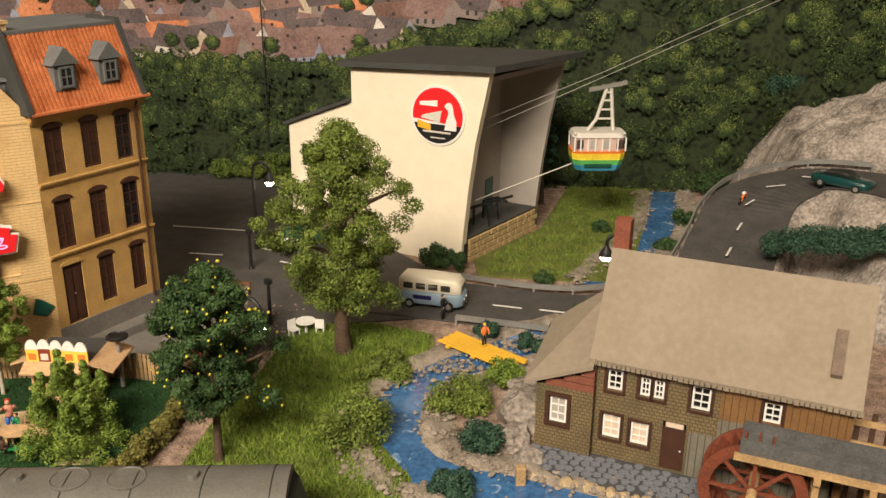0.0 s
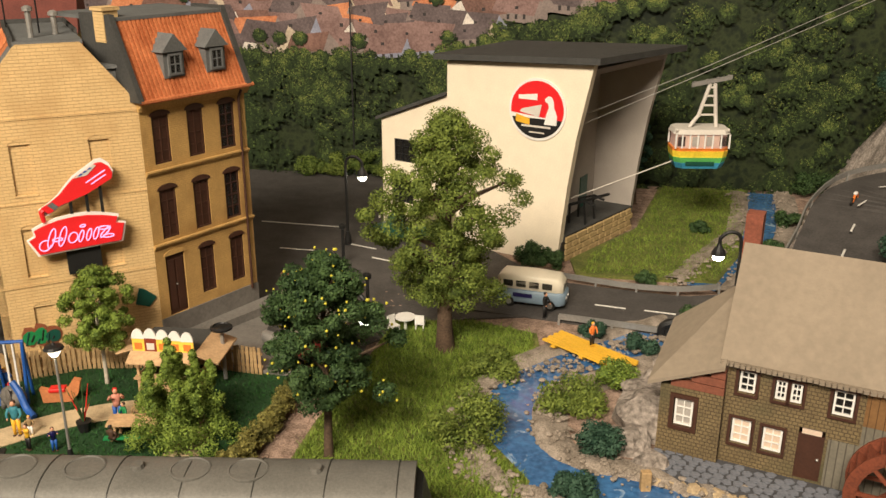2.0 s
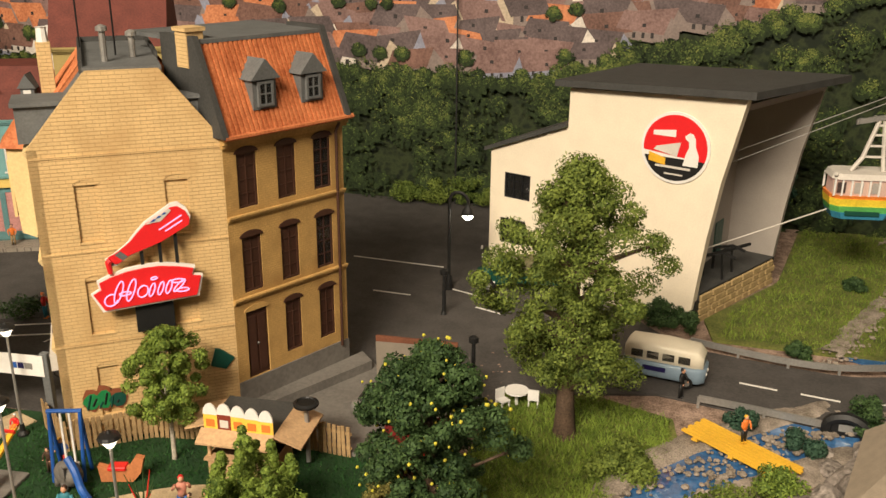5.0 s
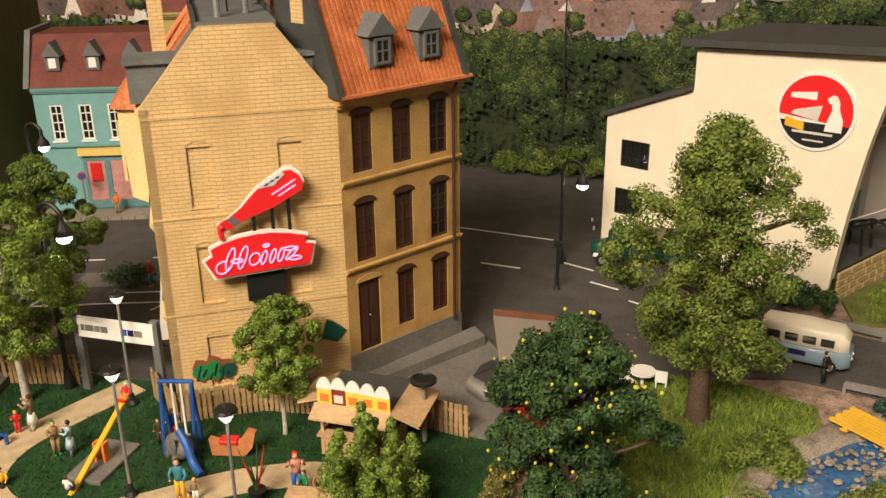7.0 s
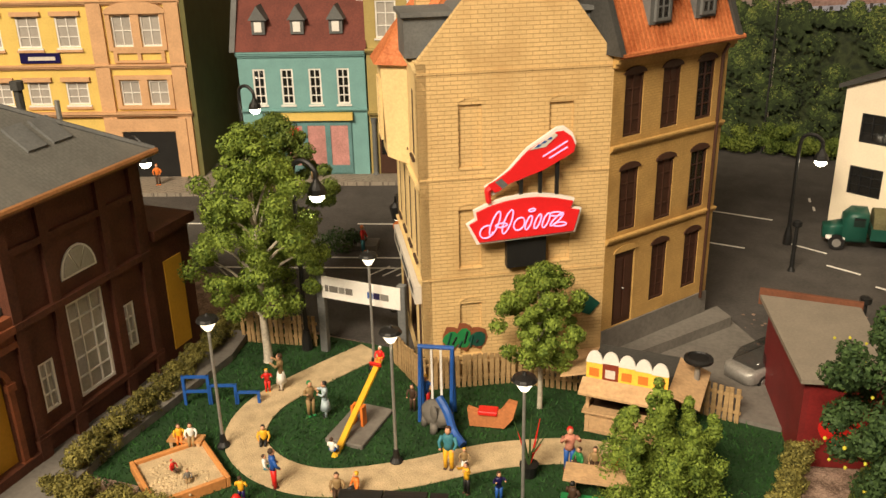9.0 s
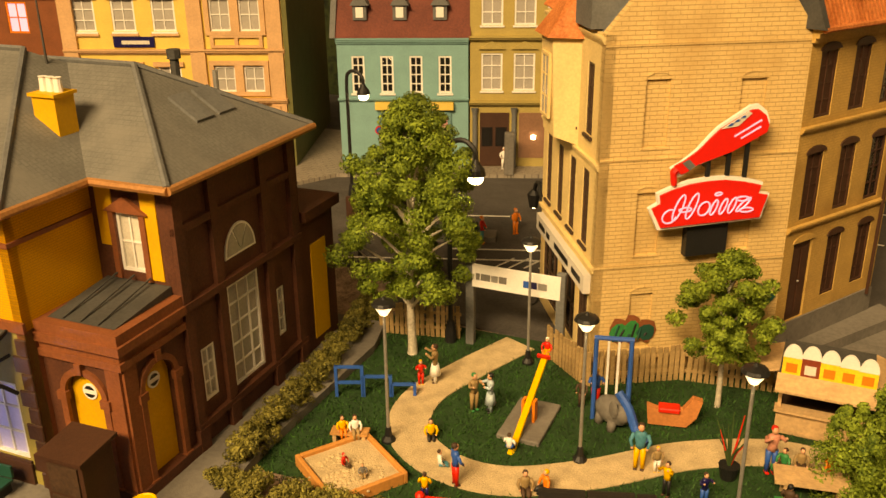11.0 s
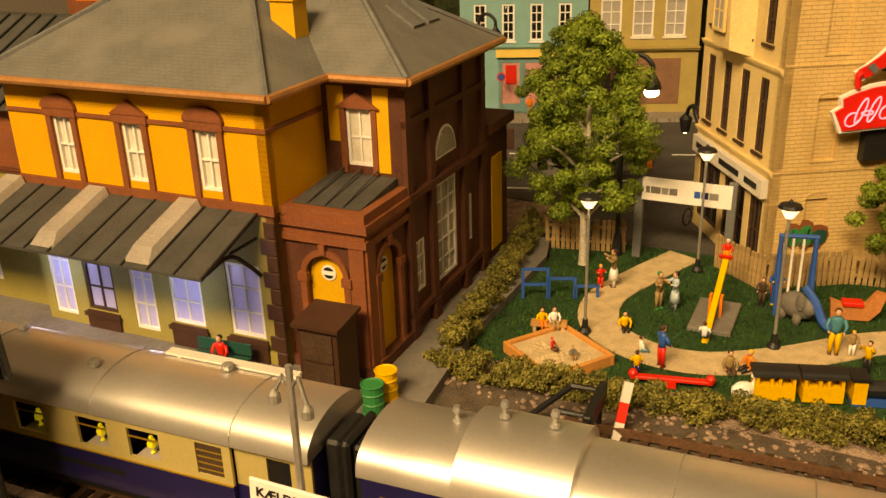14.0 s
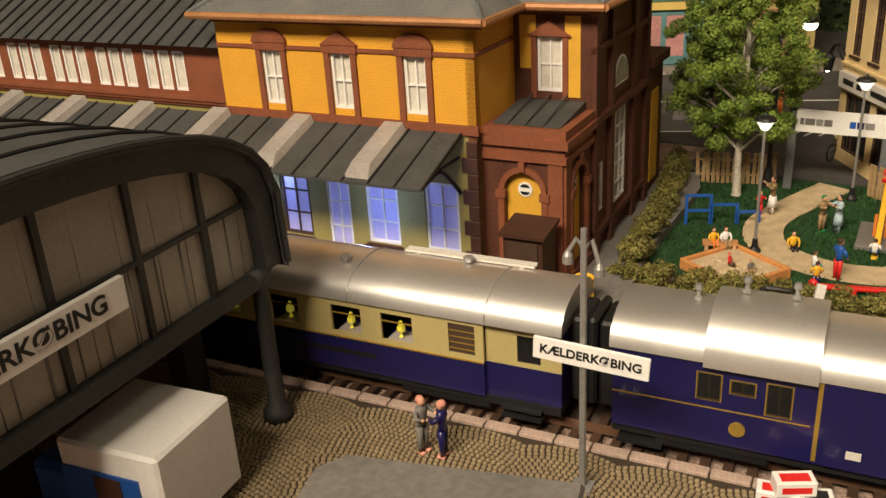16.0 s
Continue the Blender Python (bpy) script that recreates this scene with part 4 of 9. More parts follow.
def arch_hole(s, x0, x1, z0, zs, top, y0, y1, w0, w1):
    """A wall from w0 to w1, z0 to top, with a round-headed opening from x0 to x1 that springs at zs."""
    r, xm, n = (x1 - x0) / 2, (x0 + x1) / 2, 12
    s.box(w0, y0, z0, x0, y1, top).box(x1, y0, z0, w1, y1, top)
    for k in range(n):
        a, b = math.pi * k / n, math.pi * (k + 1) / n
        s.prism([(xm + r * math.cos(b), zs + r * math.sin(b)), (xm + r * math.cos(a), zs + r * math.sin(a)), (xm + r * math.cos(a), top), (xm + r * math.cos(b), top)], y0, y1)


for nm, mm, wid in (("front", MP, 3.6), ("side", at(0, 0, 0, 90), 3.5)):
    s = Solid()
    arch_hole(s, wid / 2 - 0.85, wid / 2 + 0.85, PZ, 4.72, 6.3, 0, 0.35, 0.0, wid)
    part("porch_wall", s, BRICK_RED, st, "red brown brick porch wall", mm)
    d = part("porch_panel", Solid().prism([(wid / 2 - 0.85, PZ), (wid / 2 + 0.85, PZ)] + [(wid / 2 + 0.85 * math.cos(math.pi * k / 12), 4.72 + 0.85 * math.sin(math.pi * k / 12)) for k in range(13)], 0.22, 0.3), STATION_DOOR, st, "yellow arched panel door", mm)
    s = Solid()
    s.v, s.f, s.m = [], [], []
    ring = [(0.33 * math.cos(2 * math.pi * k / 16), 0.33 * math.sin(2 * math.pi * k / 16)) for k in range(16)]
    s.prism([(wid / 2 + x, 4.75 + z) for x, z in ring], 0.17, 0.22)
    o = part("round_window", s, WHITE, d, "round white-framed window")
    part("pane", Solid().prism([(wid / 2 + x * 0.75, 4.75 + z * 0.75) for x, z in ring if z > 0.02], 0.15, 0.168), BLACK, d)
    part("pane", Solid().prism([(wid / 2 + x * 0.75, 4.75 + z * 0.75) for x, z in ring if z < -0.02], 0.15, 0.168), BLACK, d)
    s = Solid()
    for k in range(12):
        a, b = math.pi * k / 12, math.pi * (k + 1) / 12
        s.prism([(wid / 2 + 0.86 * math.cos(b), 4.72 + 0.86 * math.sin(b)), (wid / 2 + 0.86 * math.cos(a), 4.72 + 0.86 * math.sin(a)), (wid / 2 + 1.1 * math.cos(a), 4.72 + 1.1 * math.sin(a)), (wid / 2 + 1.1 * math.cos(b), 4.72 + 1.1 * math.sin(b))], -0.15, 0.02)
    s.box(wid / 2 - 0.14, -0.24, 5.65, wid / 2 + 0.14, 0.0, 6.08)
    part("arch", s, TRIM, st, "moulded brick arch with keystone", mm)
    for x in (wid / 2 - 1.14, wid / 2 + 0.86):
        part("pilaster", Solid().box(x, -0.16, PZ, x + 0.28, -0.003, 4.5).box(x - 0.08, -0.22, 4.4, x + 0.36, -0.003, 4.75).box(x - 0.08, -0.22, PZ, x + 0.36, -0.003, 1.0), TRIM, st, "", mm)
    part("corner_pier", Solid().box(wid - 0.65 if nm == "front" else 0.0, -0.12, PZ, wid if nm == "front" else 0.65, -0.003, 6.1), TRIM, st, "", mm)
s = Solid()
for z0, z1, o in ((6.1, 6.4, 0.18), (6.4, 6.75, 0.08), (6.75, 7.1, 0.28), (7.1, 7.5, 0.16)):
    s.box(-3.6 - 0.05, -o, z0, o, 3.5, z1)
part("porch_cornice", s, TRIM, st, "stepped red brown cornice")
part("porch_roof", Solid().hull([(-3.3, 0.25, 7.52), (-0.25, 0.25, 7.52), (-0.25, 3.48, 7.52), (-3.3, 3.48, 7.52)], [(-3.3, 3.3, 7.85), (-0.25, 3.3, 7.85), (-0.25, 3.48, 7.85), (-3.3, 3.48, 7.85)]), DARK_GREY, st, "dark sheet porch roof")
for x in (-2.6, -1.8, -1.0):
    part("roof_seam", Solid().tube([(x, 0.3, 7.56), (x - 0.1, 3.4, 8.1)], 0.04, 5), DARK_GREY, st)
part("porch_plinth", Solid().box(-3.7, -0.25, PZ - 0.1, 0.25, 3.5, PZ + 0.45), BRICK_RED, st)
# long side wall
MS = at(0, 3.5, 0, 90)
SL = 8.6
sh = [(0.9, 2.3, 1.8, 4.7), (3.0, 1.9, 5.3, 6.6), (6.3, 2.6, 7.2, 5.0)]
part("wall_side", Solid().wall(0, PZ, SL, 12.0, 0, 0.4, sh), BRICK_RED, st, "dark red brown brick side wall", MS)
for h, (nx, nz) in zip(sh[:3], ((2, 3), (3, 5), (2, 3))):
    frame_window(st, h[0], h[1], h[2] - h[0], h[3] - h[1], (WHITE, GLASS_PALE), MS, nx, nz, t=0.13)
lun = part("lunette_window", Solid().prism([(4.15 + 1.1 * math.cos(math.pi * k / 14), 7.75 + 1.35 * math.sin(math.pi * k / 14)) for k in range(15)], -0.06, -0.003), WHITE, st, "half-round white lunette window", MS)
for a, b in ((0, 4.4), (4.8, 9.2), (9.6, 14)):
    part("pane", Solid().prism([(4.15 + 0.95 * math.cos(math.pi * (a + (b - a) * k / 5) / 14), 7.85 + 1.15 * math.sin(math.pi * (a + (b - a) * k / 5) / 14)) for k in range(6)] + [(4.15, 7.87)], -0.09, -0.062), GLASS_PALE, lun)
for x in (0.0, 2.2, 5.75, 8.0):
    part("pilaster", Solid().box(x, -0.22, PZ, x + 0.5, -0.003, 11.5).box(x - 0.06, -0.28, PZ, x + 0.56, -0.003, 1.5), BRICK_RED, st, "", MS)
for z, o in ((6.8, 0.3), (1.4, 0.25), (9.9, 0.2)):
    part("string_course", Solid().box(0, -o, z, SL, -0.003, z + 0.3), BRICK_RED, st, "", MS)
moulding(st, "eaves_cornice", -0.2, SL + 0.4, 11.5, 12.0, 0.5, TRIM, MS)
part("wall_rear", Solid().box(MX0, 12.1, PZ, 0, 12.5, 12.0), BRICK_RED, st)
part("wall_west", Solid().box(MX0, MV + 0.4, PZ, MX0 + 0.4, 12.1, 12.0), BRICK_RED, st)
# rear extension with flat top
part("rear_extension", Solid().box(-4.5, 12.5, PZ, 0.0, 15.5, 7.4).box(-4.7, 12.5, 7.4, 0.3, 15.8, 7.9), BRICK_RED, st, "lower red brick rear extension")
part("extension_panel", Solid().box(-0.0 + 0.003, 13.2, PZ + 0.5, 0.06, 14.6, 6.0), STATION_DOOR, st)
# roof: two hipped bodies
SHINGLE = brickwork("slate_shingles", (0.135, 0.135, 0.125), (0.10, 0.10, 0.093), 0.32, 0.2, swap=False, mortar=0.016, relief=0.25, var=0.22, worn=(0.165, 0.16, 0.145))


def hip(x0, y0, x1, y1, z0, ra, rb, z1):
    a, b, c, d = (x0, y0, z0), (x1, y0, z0), (x1, y1, z0), (x0, y1, z0)
    p, q = (*ra, z1), (*rb, z1)
    s = Solid()
    s.add([a, b, c, d, p, q], [(0, 1, 5, 4), (1, 2, 5), (2, 3, 4, 5), (3, 0, 4), (3, 2, 1, 0)])
    return s


roof = part("roof", hip(MX0 - 0.8, MV - 0.8, MX1 + 0.8, 13.2, 12.02, (-12.6, 6.3), (-8.6, 6.3), 15.9), SHINGLE, st, "grey slate hipped roof")
part("roof_wing", hip(-9.5, 2.75, 0.75, 12.9, 12.06, (-9.0, 7.6), (-4.2, 7.6), 15.3), SHINGLE, st, "grey slate hipped wing roof")
s = Solid()
for a, b in (((MX0 - 0.8, MV - 0.8, 12.05), (-12.6, 6.3, 15.95)), ((MX1 + 0.8, MV - 0.8, 12.05), (-8.6, 6.3, 15.95)), ((0.75, 2.75, 12.1), (-4.2, 7.6, 15.35)), ((0.75, 12.9, 12.1), (-4.2, 7.6, 15.35)), ((-12.6, 6.3, 15.95), (-8.6, 6.3, 15.95)), ((-4.2, 7.6, 15.35), (-9, 7.6, 15.35))):
    part("ridge_capping", Solid().tube([a, b], 0.13, 6), SLATE, st)
for a, b in (((MX0 - 0.8, MV - 0.85), (MX1 + 0.85, MV - 0.85)), ((MX1 + 0.85, MV - 0.85), (MX1 + 0.85, 2.7)), ((MX1 + 0.85, 2.7), (0.8, 2.7)), ((0.8, 2.7), (0.8, 12.95))):
    part("gutter", Solid().tube([(*a, 11.98), (*b, 11.98)], 0.17, 8), material("copper_gutter", (0.42, 0.2, 0.08), 0.5, 0.3), st, "copper brown gutter")
ch = part("chimney", Solid().box(-5.75, 3.6, 12.9, -4.65, 4.6, 14.75).box(-5.85, 3.5, 14.75, -4.55, 4.7, 14.87), STATION_DOOR, st, "yellow chimney stack")
for x in (-5.55, -5.2, -4.85):
    part("chimney_pot", Solid().lathe((x, 4.1, 14.87), [(0.17, 0), (0.14, 0.5), (0.18, 0.55)], 8), WHITE, ch)
for dx in (0, 1.5):
    part("skylight", Solid().hull([(-1.1 - 0.0, 7.2 + dx, 13.25), (-1.1, 8.3 + dx, 13.25), (-2.4, 8.3 + dx, 14.13), (-2.4, 7.2 + dx, 14.13)][::-1], [(-1.05, 7.2 + dx, 13.37), (-1.05, 8.3 + dx, 13.37), (-2.35, 8.3 + dx, 14.25), (-2.35, 7.2 + dx, 14.25)][::-1]), SLATE, st, "flat slate-framed skylight")
part("stove_pipe", Solid().lathe((-4.5, 10.5, 13.5), [(0.2, 0), (0.2, 1.6), (0.3, 1.6), (0.3, 2.0)], 8), DARK_GREY, st)
part("stove_pipe", Solid().lathe((-2.8, 11.0, 13.2), [(0.12, 0), (0.12, 1.4)], 8), METAL_GREY, st)
part("lightning_rod", Solid().cyl((-7.8, 6.6, 15.2), (-7.8, 6.6, 18.5), 0.06, 0.03, 5), DARK_GREY, st)

# lower west range with its row of windows
an = thing("station_range", -45.0, 32.3, 0.0, 5.0, "long low station range with a row of windows", "station")
AW = 34.0
MA = at(MX0 - AW, 0.3, 0, 0)
wn = [(0.6 + 0.98 * i + (i // 3) * 0.5, 7.9, 1.4 + 0.98 * i + (i // 3) * 0.5, 9.9) for i in range(27)]
part("wall_upper", Solid().wall(0, 7.2, AW, 10.3, 0, 0.4, [h for h in wn if h[2] < AW]), TRIM, an, "red brown timbered wall", MA)
for h in wn:
    if h[2] < AW:
        frame_window(an, h[0], h[1], 0.8, 2.0, (WHITE, CURTAIN), MA, 1, 1, t=0.12)
gl = [(1.2 + 3.4 * i, 1.4, 2.9 + 3.4 * i, 4.8) for i in range(9)]
part("wall_lower", Solid().wall(0, PZ, AW, 7.2, 0, 0.4, gl), STATION_PALE, an, "", MA)
for h in gl:
    frame_window(an, h[0], h[1], 1.7, 3.4, (WHITE, GLASS_BLUE), MA, 2, 3)
moulding(an, "cornice", 0, AW, 7.2, 7.7, 0.35, TRIM, MA)
s = Solid().hull([(-0.2, -0.7, 10.3), (AW, -0.7, 10.3), (AW, 12.0, 10.3), (-0.2, 12.0, 10.3)], [(-0.2, 5.5, 13.4), (AW, 5.5, 13.4), (AW, 6.5, 13.4), (-0.2, 6.5, 13.4)])
part("roof", s, DARK_GREY, an, "dark standing seam metal roof", MA)
k = 0.5
while k < AW:
    part("roof_seam", Solid().tube([(k, -0.75, 10.33), (k, 5.5, 13.46)], 0.06, 5), BLACK, an, "", MA)
    k += 1.05
# canopy with skylights
cn = thing("platform_canopy", -45.0, 32.3, 0.0, 5.0, "dark sheet metal platform canopy with glazed skylights", "canopy")
MC = at(MX0 - 30, MV, 0, 0)
CW = 30 + FW - 0.65
CS = 1.25 / 3.65


def canopy_z(y):
    return 7.25 + (y + 0.15) * CS


part("canopy_roof", Solid().hull([(0, -3.8, canopy_z(-3.8) - 0.12), (CW, -3.8, canopy_z(-3.8) - 0.12), (CW, -0.15, 7.13), (0, -0.15, 7.13)], [(0, -3.8, canopy_z(-3.8)), (CW, -3.8, canopy_z(-3.8)), (CW, -0.15, 7.25), (0, -0.15, 7.25)]), DARK_GREY, cn, "", MC)
k = CW
while k > 0:
    part("roof_seam", Solid().tube([(k, -3.82, canopy_z(-3.82) + 0.02), (k, -0.16, 7.27)], 0.055, 5), BLACK, cn, "", MC)
    k -= 1.25
SKY = glass("ribbed_skylight", (0.46, 0.42, 0.38), 0.2, 0.62)
for i in range(8):
    x = CW - 3.8 - 4.81 * i
    ya, yb = -3.6, -0.25
    part("skylight", Solid().hull([(x, ya, canopy_z(ya) + 0.02), (x + 1.2, ya, canopy_z(ya) + 0.02), (x + 1.2, yb, canopy_z(yb) + 0.02), (x, yb, canopy_z(yb) + 0.02)], [(x + 0.15, ya + 0.5, canopy_z(ya + 0.5) + 0.36), (x + 1.05, ya + 0.5, canopy_z(ya + 0.5) + 0.36), (x + 1.05, yb, canopy_z(yb) + 0.36), (x + 0.15, yb, canopy_z(yb) + 0.36)]), SKY, cn, "translucent ribbed skylight box", MC)
    for k in range(6):
        y = -2.95 + 0.46 * k
        part("skylight_bar", Solid().box(x + 0.13, y, canopy_z(y) + 0.3, x + 1.07, y + 0.03, canopy_z(y) + 0.372), SKY, cn, "", MC)
for x in (CW - 0.2, CW - 7.6, CW - 15, CW - 22):
    part("bracket", Solid().tube(smooth_line([(x, -0.1, 4.6), (x, -0.8, 5.3), (x, -1.9, 6.1), (x, -3.5, 5.9)], 5), 0.09, 6).tube([(x, -0.1, 6.2), (x, -1.8, 6.2)], 0.07, 5), BLACK, cn, "black iron bracket", MC)
for x in (-53.0, -60.0):
    point_lamp(x, 29.0, 3.4, 0.026, (0.40, 0.50, 1.0), 0.003)
# platform slab
s = Solid()
s.slab([(-60, -3.55), (3.0, -3.3), (2.3, 5), (2.6, 14.5), (2.0, 17), (-60, 17)], -0.05, PZ)
tagged(part("platform_station", s, PAVING, None, "", at(-45.0, 32.3, 0, 5.0)), "grey concrete platform along the station", "platform", "", "structure")

# ---- houses along the street ----
def street_house(x, y, rz, wid, hgt, wallm, rows, frame, pane, label, roofm, depth=9.0, roof_h=4.0, bands=(), bandm=None):
    """A terraced house; rows: (z, height, width, count, first x, step, bars)."""
    h = thing("town_house", x, y, 0.3, rz, label, "house", "houses along the street")
    holes = []
    for z, hh, w, n, x0, dx, bars in rows:
        holes += [(x0 + dx * i, z, x0 + dx * i + w, z + hh) for i in range(n)]
    part("wall", Solid().wall(0, 0, wid, hgt, 0, 0.4, holes), wallm, h)
    part("side_wall", Solid().box(wid - 0.4, 0.4, 0, wid, depth, hgt), wallm, h)
    part("side_wall", Solid().box(0, 0.4, 0, 0.4, depth, hgt), wallm, h)
    for z, hh, w, n, x0, dx, bars in rows:
        for i in range(n):
            frame_window(h, x0 + dx * i, z, w, hh, (frame, pane), None, bars[0], bars[1], t=0.14, sill=True)
    for z, t, o in bands:
        moulding(h, "cornice", -0.05, wid + 0.05, z, z + t, o, bandm or wallm, None)
    if roofm:
        part("roof", Solid().hull([(-0.2, -0.45, hgt), (wid + 0.2, -0.45, hgt), (wid + 0.2, depth, hgt), (-0.2, depth, hgt)], [(-0.2, 2.2, hgt + roof_h), (wid + 0.2, 2.2, hgt + roof_h), (wid + 0.2, depth - 2, hgt + roof_h), (-0.2, depth - 2, hgt + roof_h)]), roofm, h, "dark red tiled roof")
    return h


teal = street_house(-63.1, 73.8, 23.9, 10.6, 10.7, TEAL, [(6.2, 3.0, 1.05, 4, 1.15, 2.35, (2, 4))], WHITE, GLASS_DARK, "teal rendered terraced house above a shop", TILE_RED, bands=((10.2, 0.5, 0.4), (5.55, 0.25, 0.3)))
for x in (1.4, 4.6, 7.8):
    part("dormer", Solid().box(x, 0.2, 12.0, x + 1.1, 2.0, 13.2).prism([(x - 0.2, 13.15), (x + 1.3, 13.15), (x + 0.55, 14.3)], 0.0, 2.0), SLATE, teal, "small grey pointed dormer")
    part("dormer_pane", Solid().box(x + 0.25, 0.12, 12.2, x + 0.85, 0.195, 13.0), WHITE, teal)
part("fascia", Solid().box(3.0, -0.5, 4.9, 9.4, -0.01, 5.5), YELLOW, teal, "pale yellow shop fascia")
part("shop_frame", Solid().wall(3.2, 0.2, 9.2, 4.8, -0.16, -0.003, [(3.5 + 1.95 * i, 0.9, 5.0 + 1.95 * i, 4.4) for i in range(3)]), material("teal_timber", (0.12, 0.25, 0.26), 0.6), teal, "teal shop front frame")
for i in range(3):
    part("shop_pane", Solid().box(3.5 + 1.95 * i, -0.09, 0.9, 5.0 + 1.95 * i, -0.05, 4.4), material("pink_shop_blind", (0.55, 0.27, 0.25), 0.5, var=0.3), teal, "pink shop window display")
part("poster", Solid().box(3.8, -0.2, 2.6, 4.7, -0.165, 4.2), RED, teal)
part("fire_wall", Solid().hull([(-0.45, -0.6, 10.7), (0, -0.6, 10.7), (0, 9, 10.7), (-0.45, 9, 10.7)], [(-0.45, 2.0, 15.1), (0, 2.0, 15.1), (0, 7, 15.1), (-0.45, 7, 15.1)]), SLATE, teal)
part("chimney", Solid().box(9.9, 2.0, 13.4, 10.9, 3.0, 18.0), WHITE, teal, "white chimney stack")

ol = street_house(-53.3, 78.2, 23.9, 9.0, 16.5, OLIVE, [(6.4, 3.0, 1.7, 3, 0.9, 2.6, (2, 3)), (11.6, 3.0, 1.7, 3, 0.9, 2.6, (2, 3))], WHITE, GLASS_PALE, "olive yellow stuccoed town house with shop door", TILE_RED, bands=((5.2, 0.4, 0.5), (10.4, 0.4, 0.5), (16.0, 0.5, 0.5)))
for x in (0.7, 3.3, 5.9):
    part("window_pediment", Solid().prism([(x, 9.75), (x + 2.1, 9.75), (x + 1.05, 10.4)], -0.2, -0.003), OLIVE, ol)
for x in (0.4, 3.6):
    part("column", Solid().lathe((x, -0.2, 0.0), [(0.3, 0), (0.22, 0.3), (0.2, 4.5), (0.3, 5.0)], 10), SLATE, ol)
d = part("door", Solid().box(0.8, -0.08, 0.1, 3.2, -0.003, 4.6), BROWN_DOOR, ol, "dark brown double shop door")
for x in (0.95, 2.1):
    part("door_pane", Solid().box(x, -0.13, 1.8, x + 0.9, -0.085, 3.4), GLASS_DARK, d)
part("shop_pane", Solid().box(4.0, -0.06, 0.8, 7.6, -0.003, 4.6), material("warm_shop_window", (0.2, 0.10, 0.06), 0.3, emit=(1.0, 0.55, 0.3), power=0.06), ol, "warmly lit shop window")

ye = street_house(-83.6, 64.7, 23.9, 18.2, 19.0, YELLOW, [(6.4, 2.0, 1.9, 3, 1.0, 3.3, (2, 3)), (11.2, 2.6, 1.9, 3, 1.0, 3.3, (2, 3)), (6.3, 2.1, 1.7, 2, 12.3, 2.4, (2, 2)), (11.2, 2.6, 1.7, 2, 12.3, 2.4, (2, 2))], WHITE, GLASS_PALE, "yellow and peach ornamented town house", None, bands=((9.4, 0.4, 0.4), (14.6, 0.4, 0.4), (5.3, 0.5, 0.6)), bandm=PEACH)
for x in (0.0, 10.5, 16.9):
    part("pilaster", Solid().box(x, -0.3, 0, x + 1.2, -0.003, 19.0), PEACH, ye, "peach stone pilaster")
for x0, x1, z0, z1 in ((12.1, 16.6, 6.1, 8.7), (12.1, 16.6, 11.0, 14.0)):
    part("window_surround", Solid().wall(x0 - 0.2, z0 - 0.1, x1 + 0.2, z1 + 0.15, -0.22, -0.003, [(12.3, z0 + 0.2, 14.0, z1 - 0.2), (14.7, z0 + 0.2, 16.4, z1 - 0.2)]), PEACH, ye, "peach stone window surround")
part("window_apron", Solid().wall(12.2, 9.9, 16.5, 10.9, -0.2, -0.003, [(12.5, 10.1, 14.2, 10.7), (14.5, 10.1, 16.2, 10.7)]), PEACH, ye)
for x in (1.0, 4.3, 7.6):
    for z0, h in ((6.4, 2.0), (11.2, 2.6)):
        part("window_surround", Solid().box(x - 0.3, -0.25, z0 + h, x + 2.2, -0.003, z0 + h + 0.35).box(x - 0.2, -0.2, z0 - 0.35, x + 2.1, -0.13, z0 - 0.17), PEACH, ye, "peach stone lintel and sill")
part("archway", Solid().wall(10.9, 0, 17.6, 5.2, -0.42, -0.31, [(12.0, 0, 16.6, 4.1)]), PEACH, ye, "peach stone gateway")
# the gateway's shade is a black panel on the closed wall
part("gateway_shadow", Solid().box(12.0, -0.3, 0.0, 16.6, -0.25, 4.1), BLACK, ye, "black panel for the shade in the gateway")
part("window_arch", Solid().prism([(14.45 + 2.6 * math.cos(math.pi * k / 12), 13.9 + 1.0 * math.sin(math.pi * k / 12)) for k in range(13)], -0.35, -0.003), PEACH, ye)
part("name_board", Solid().box(4.2, -0.15, 9.95, 7.6, -0.005, 10.8), NAVY, ye, "dark name board with pale bars")
part("lettering_bar", Solid().box(4.9, -0.18, 10.2, 7.2, -0.155, 10.5), OFFWHITE, ye)
part("green_side", Solid().box(18.2, -0.2, 0, 18.6, 16, 22), OLIVE_SIDE, ye, "plain olive green side wall")

part("shop_lamp", Solid().ball((5.2, -0.25, 2.6), 0.22, n=8), LAMP_GLOW, ol, "bright lamp before the shop window")
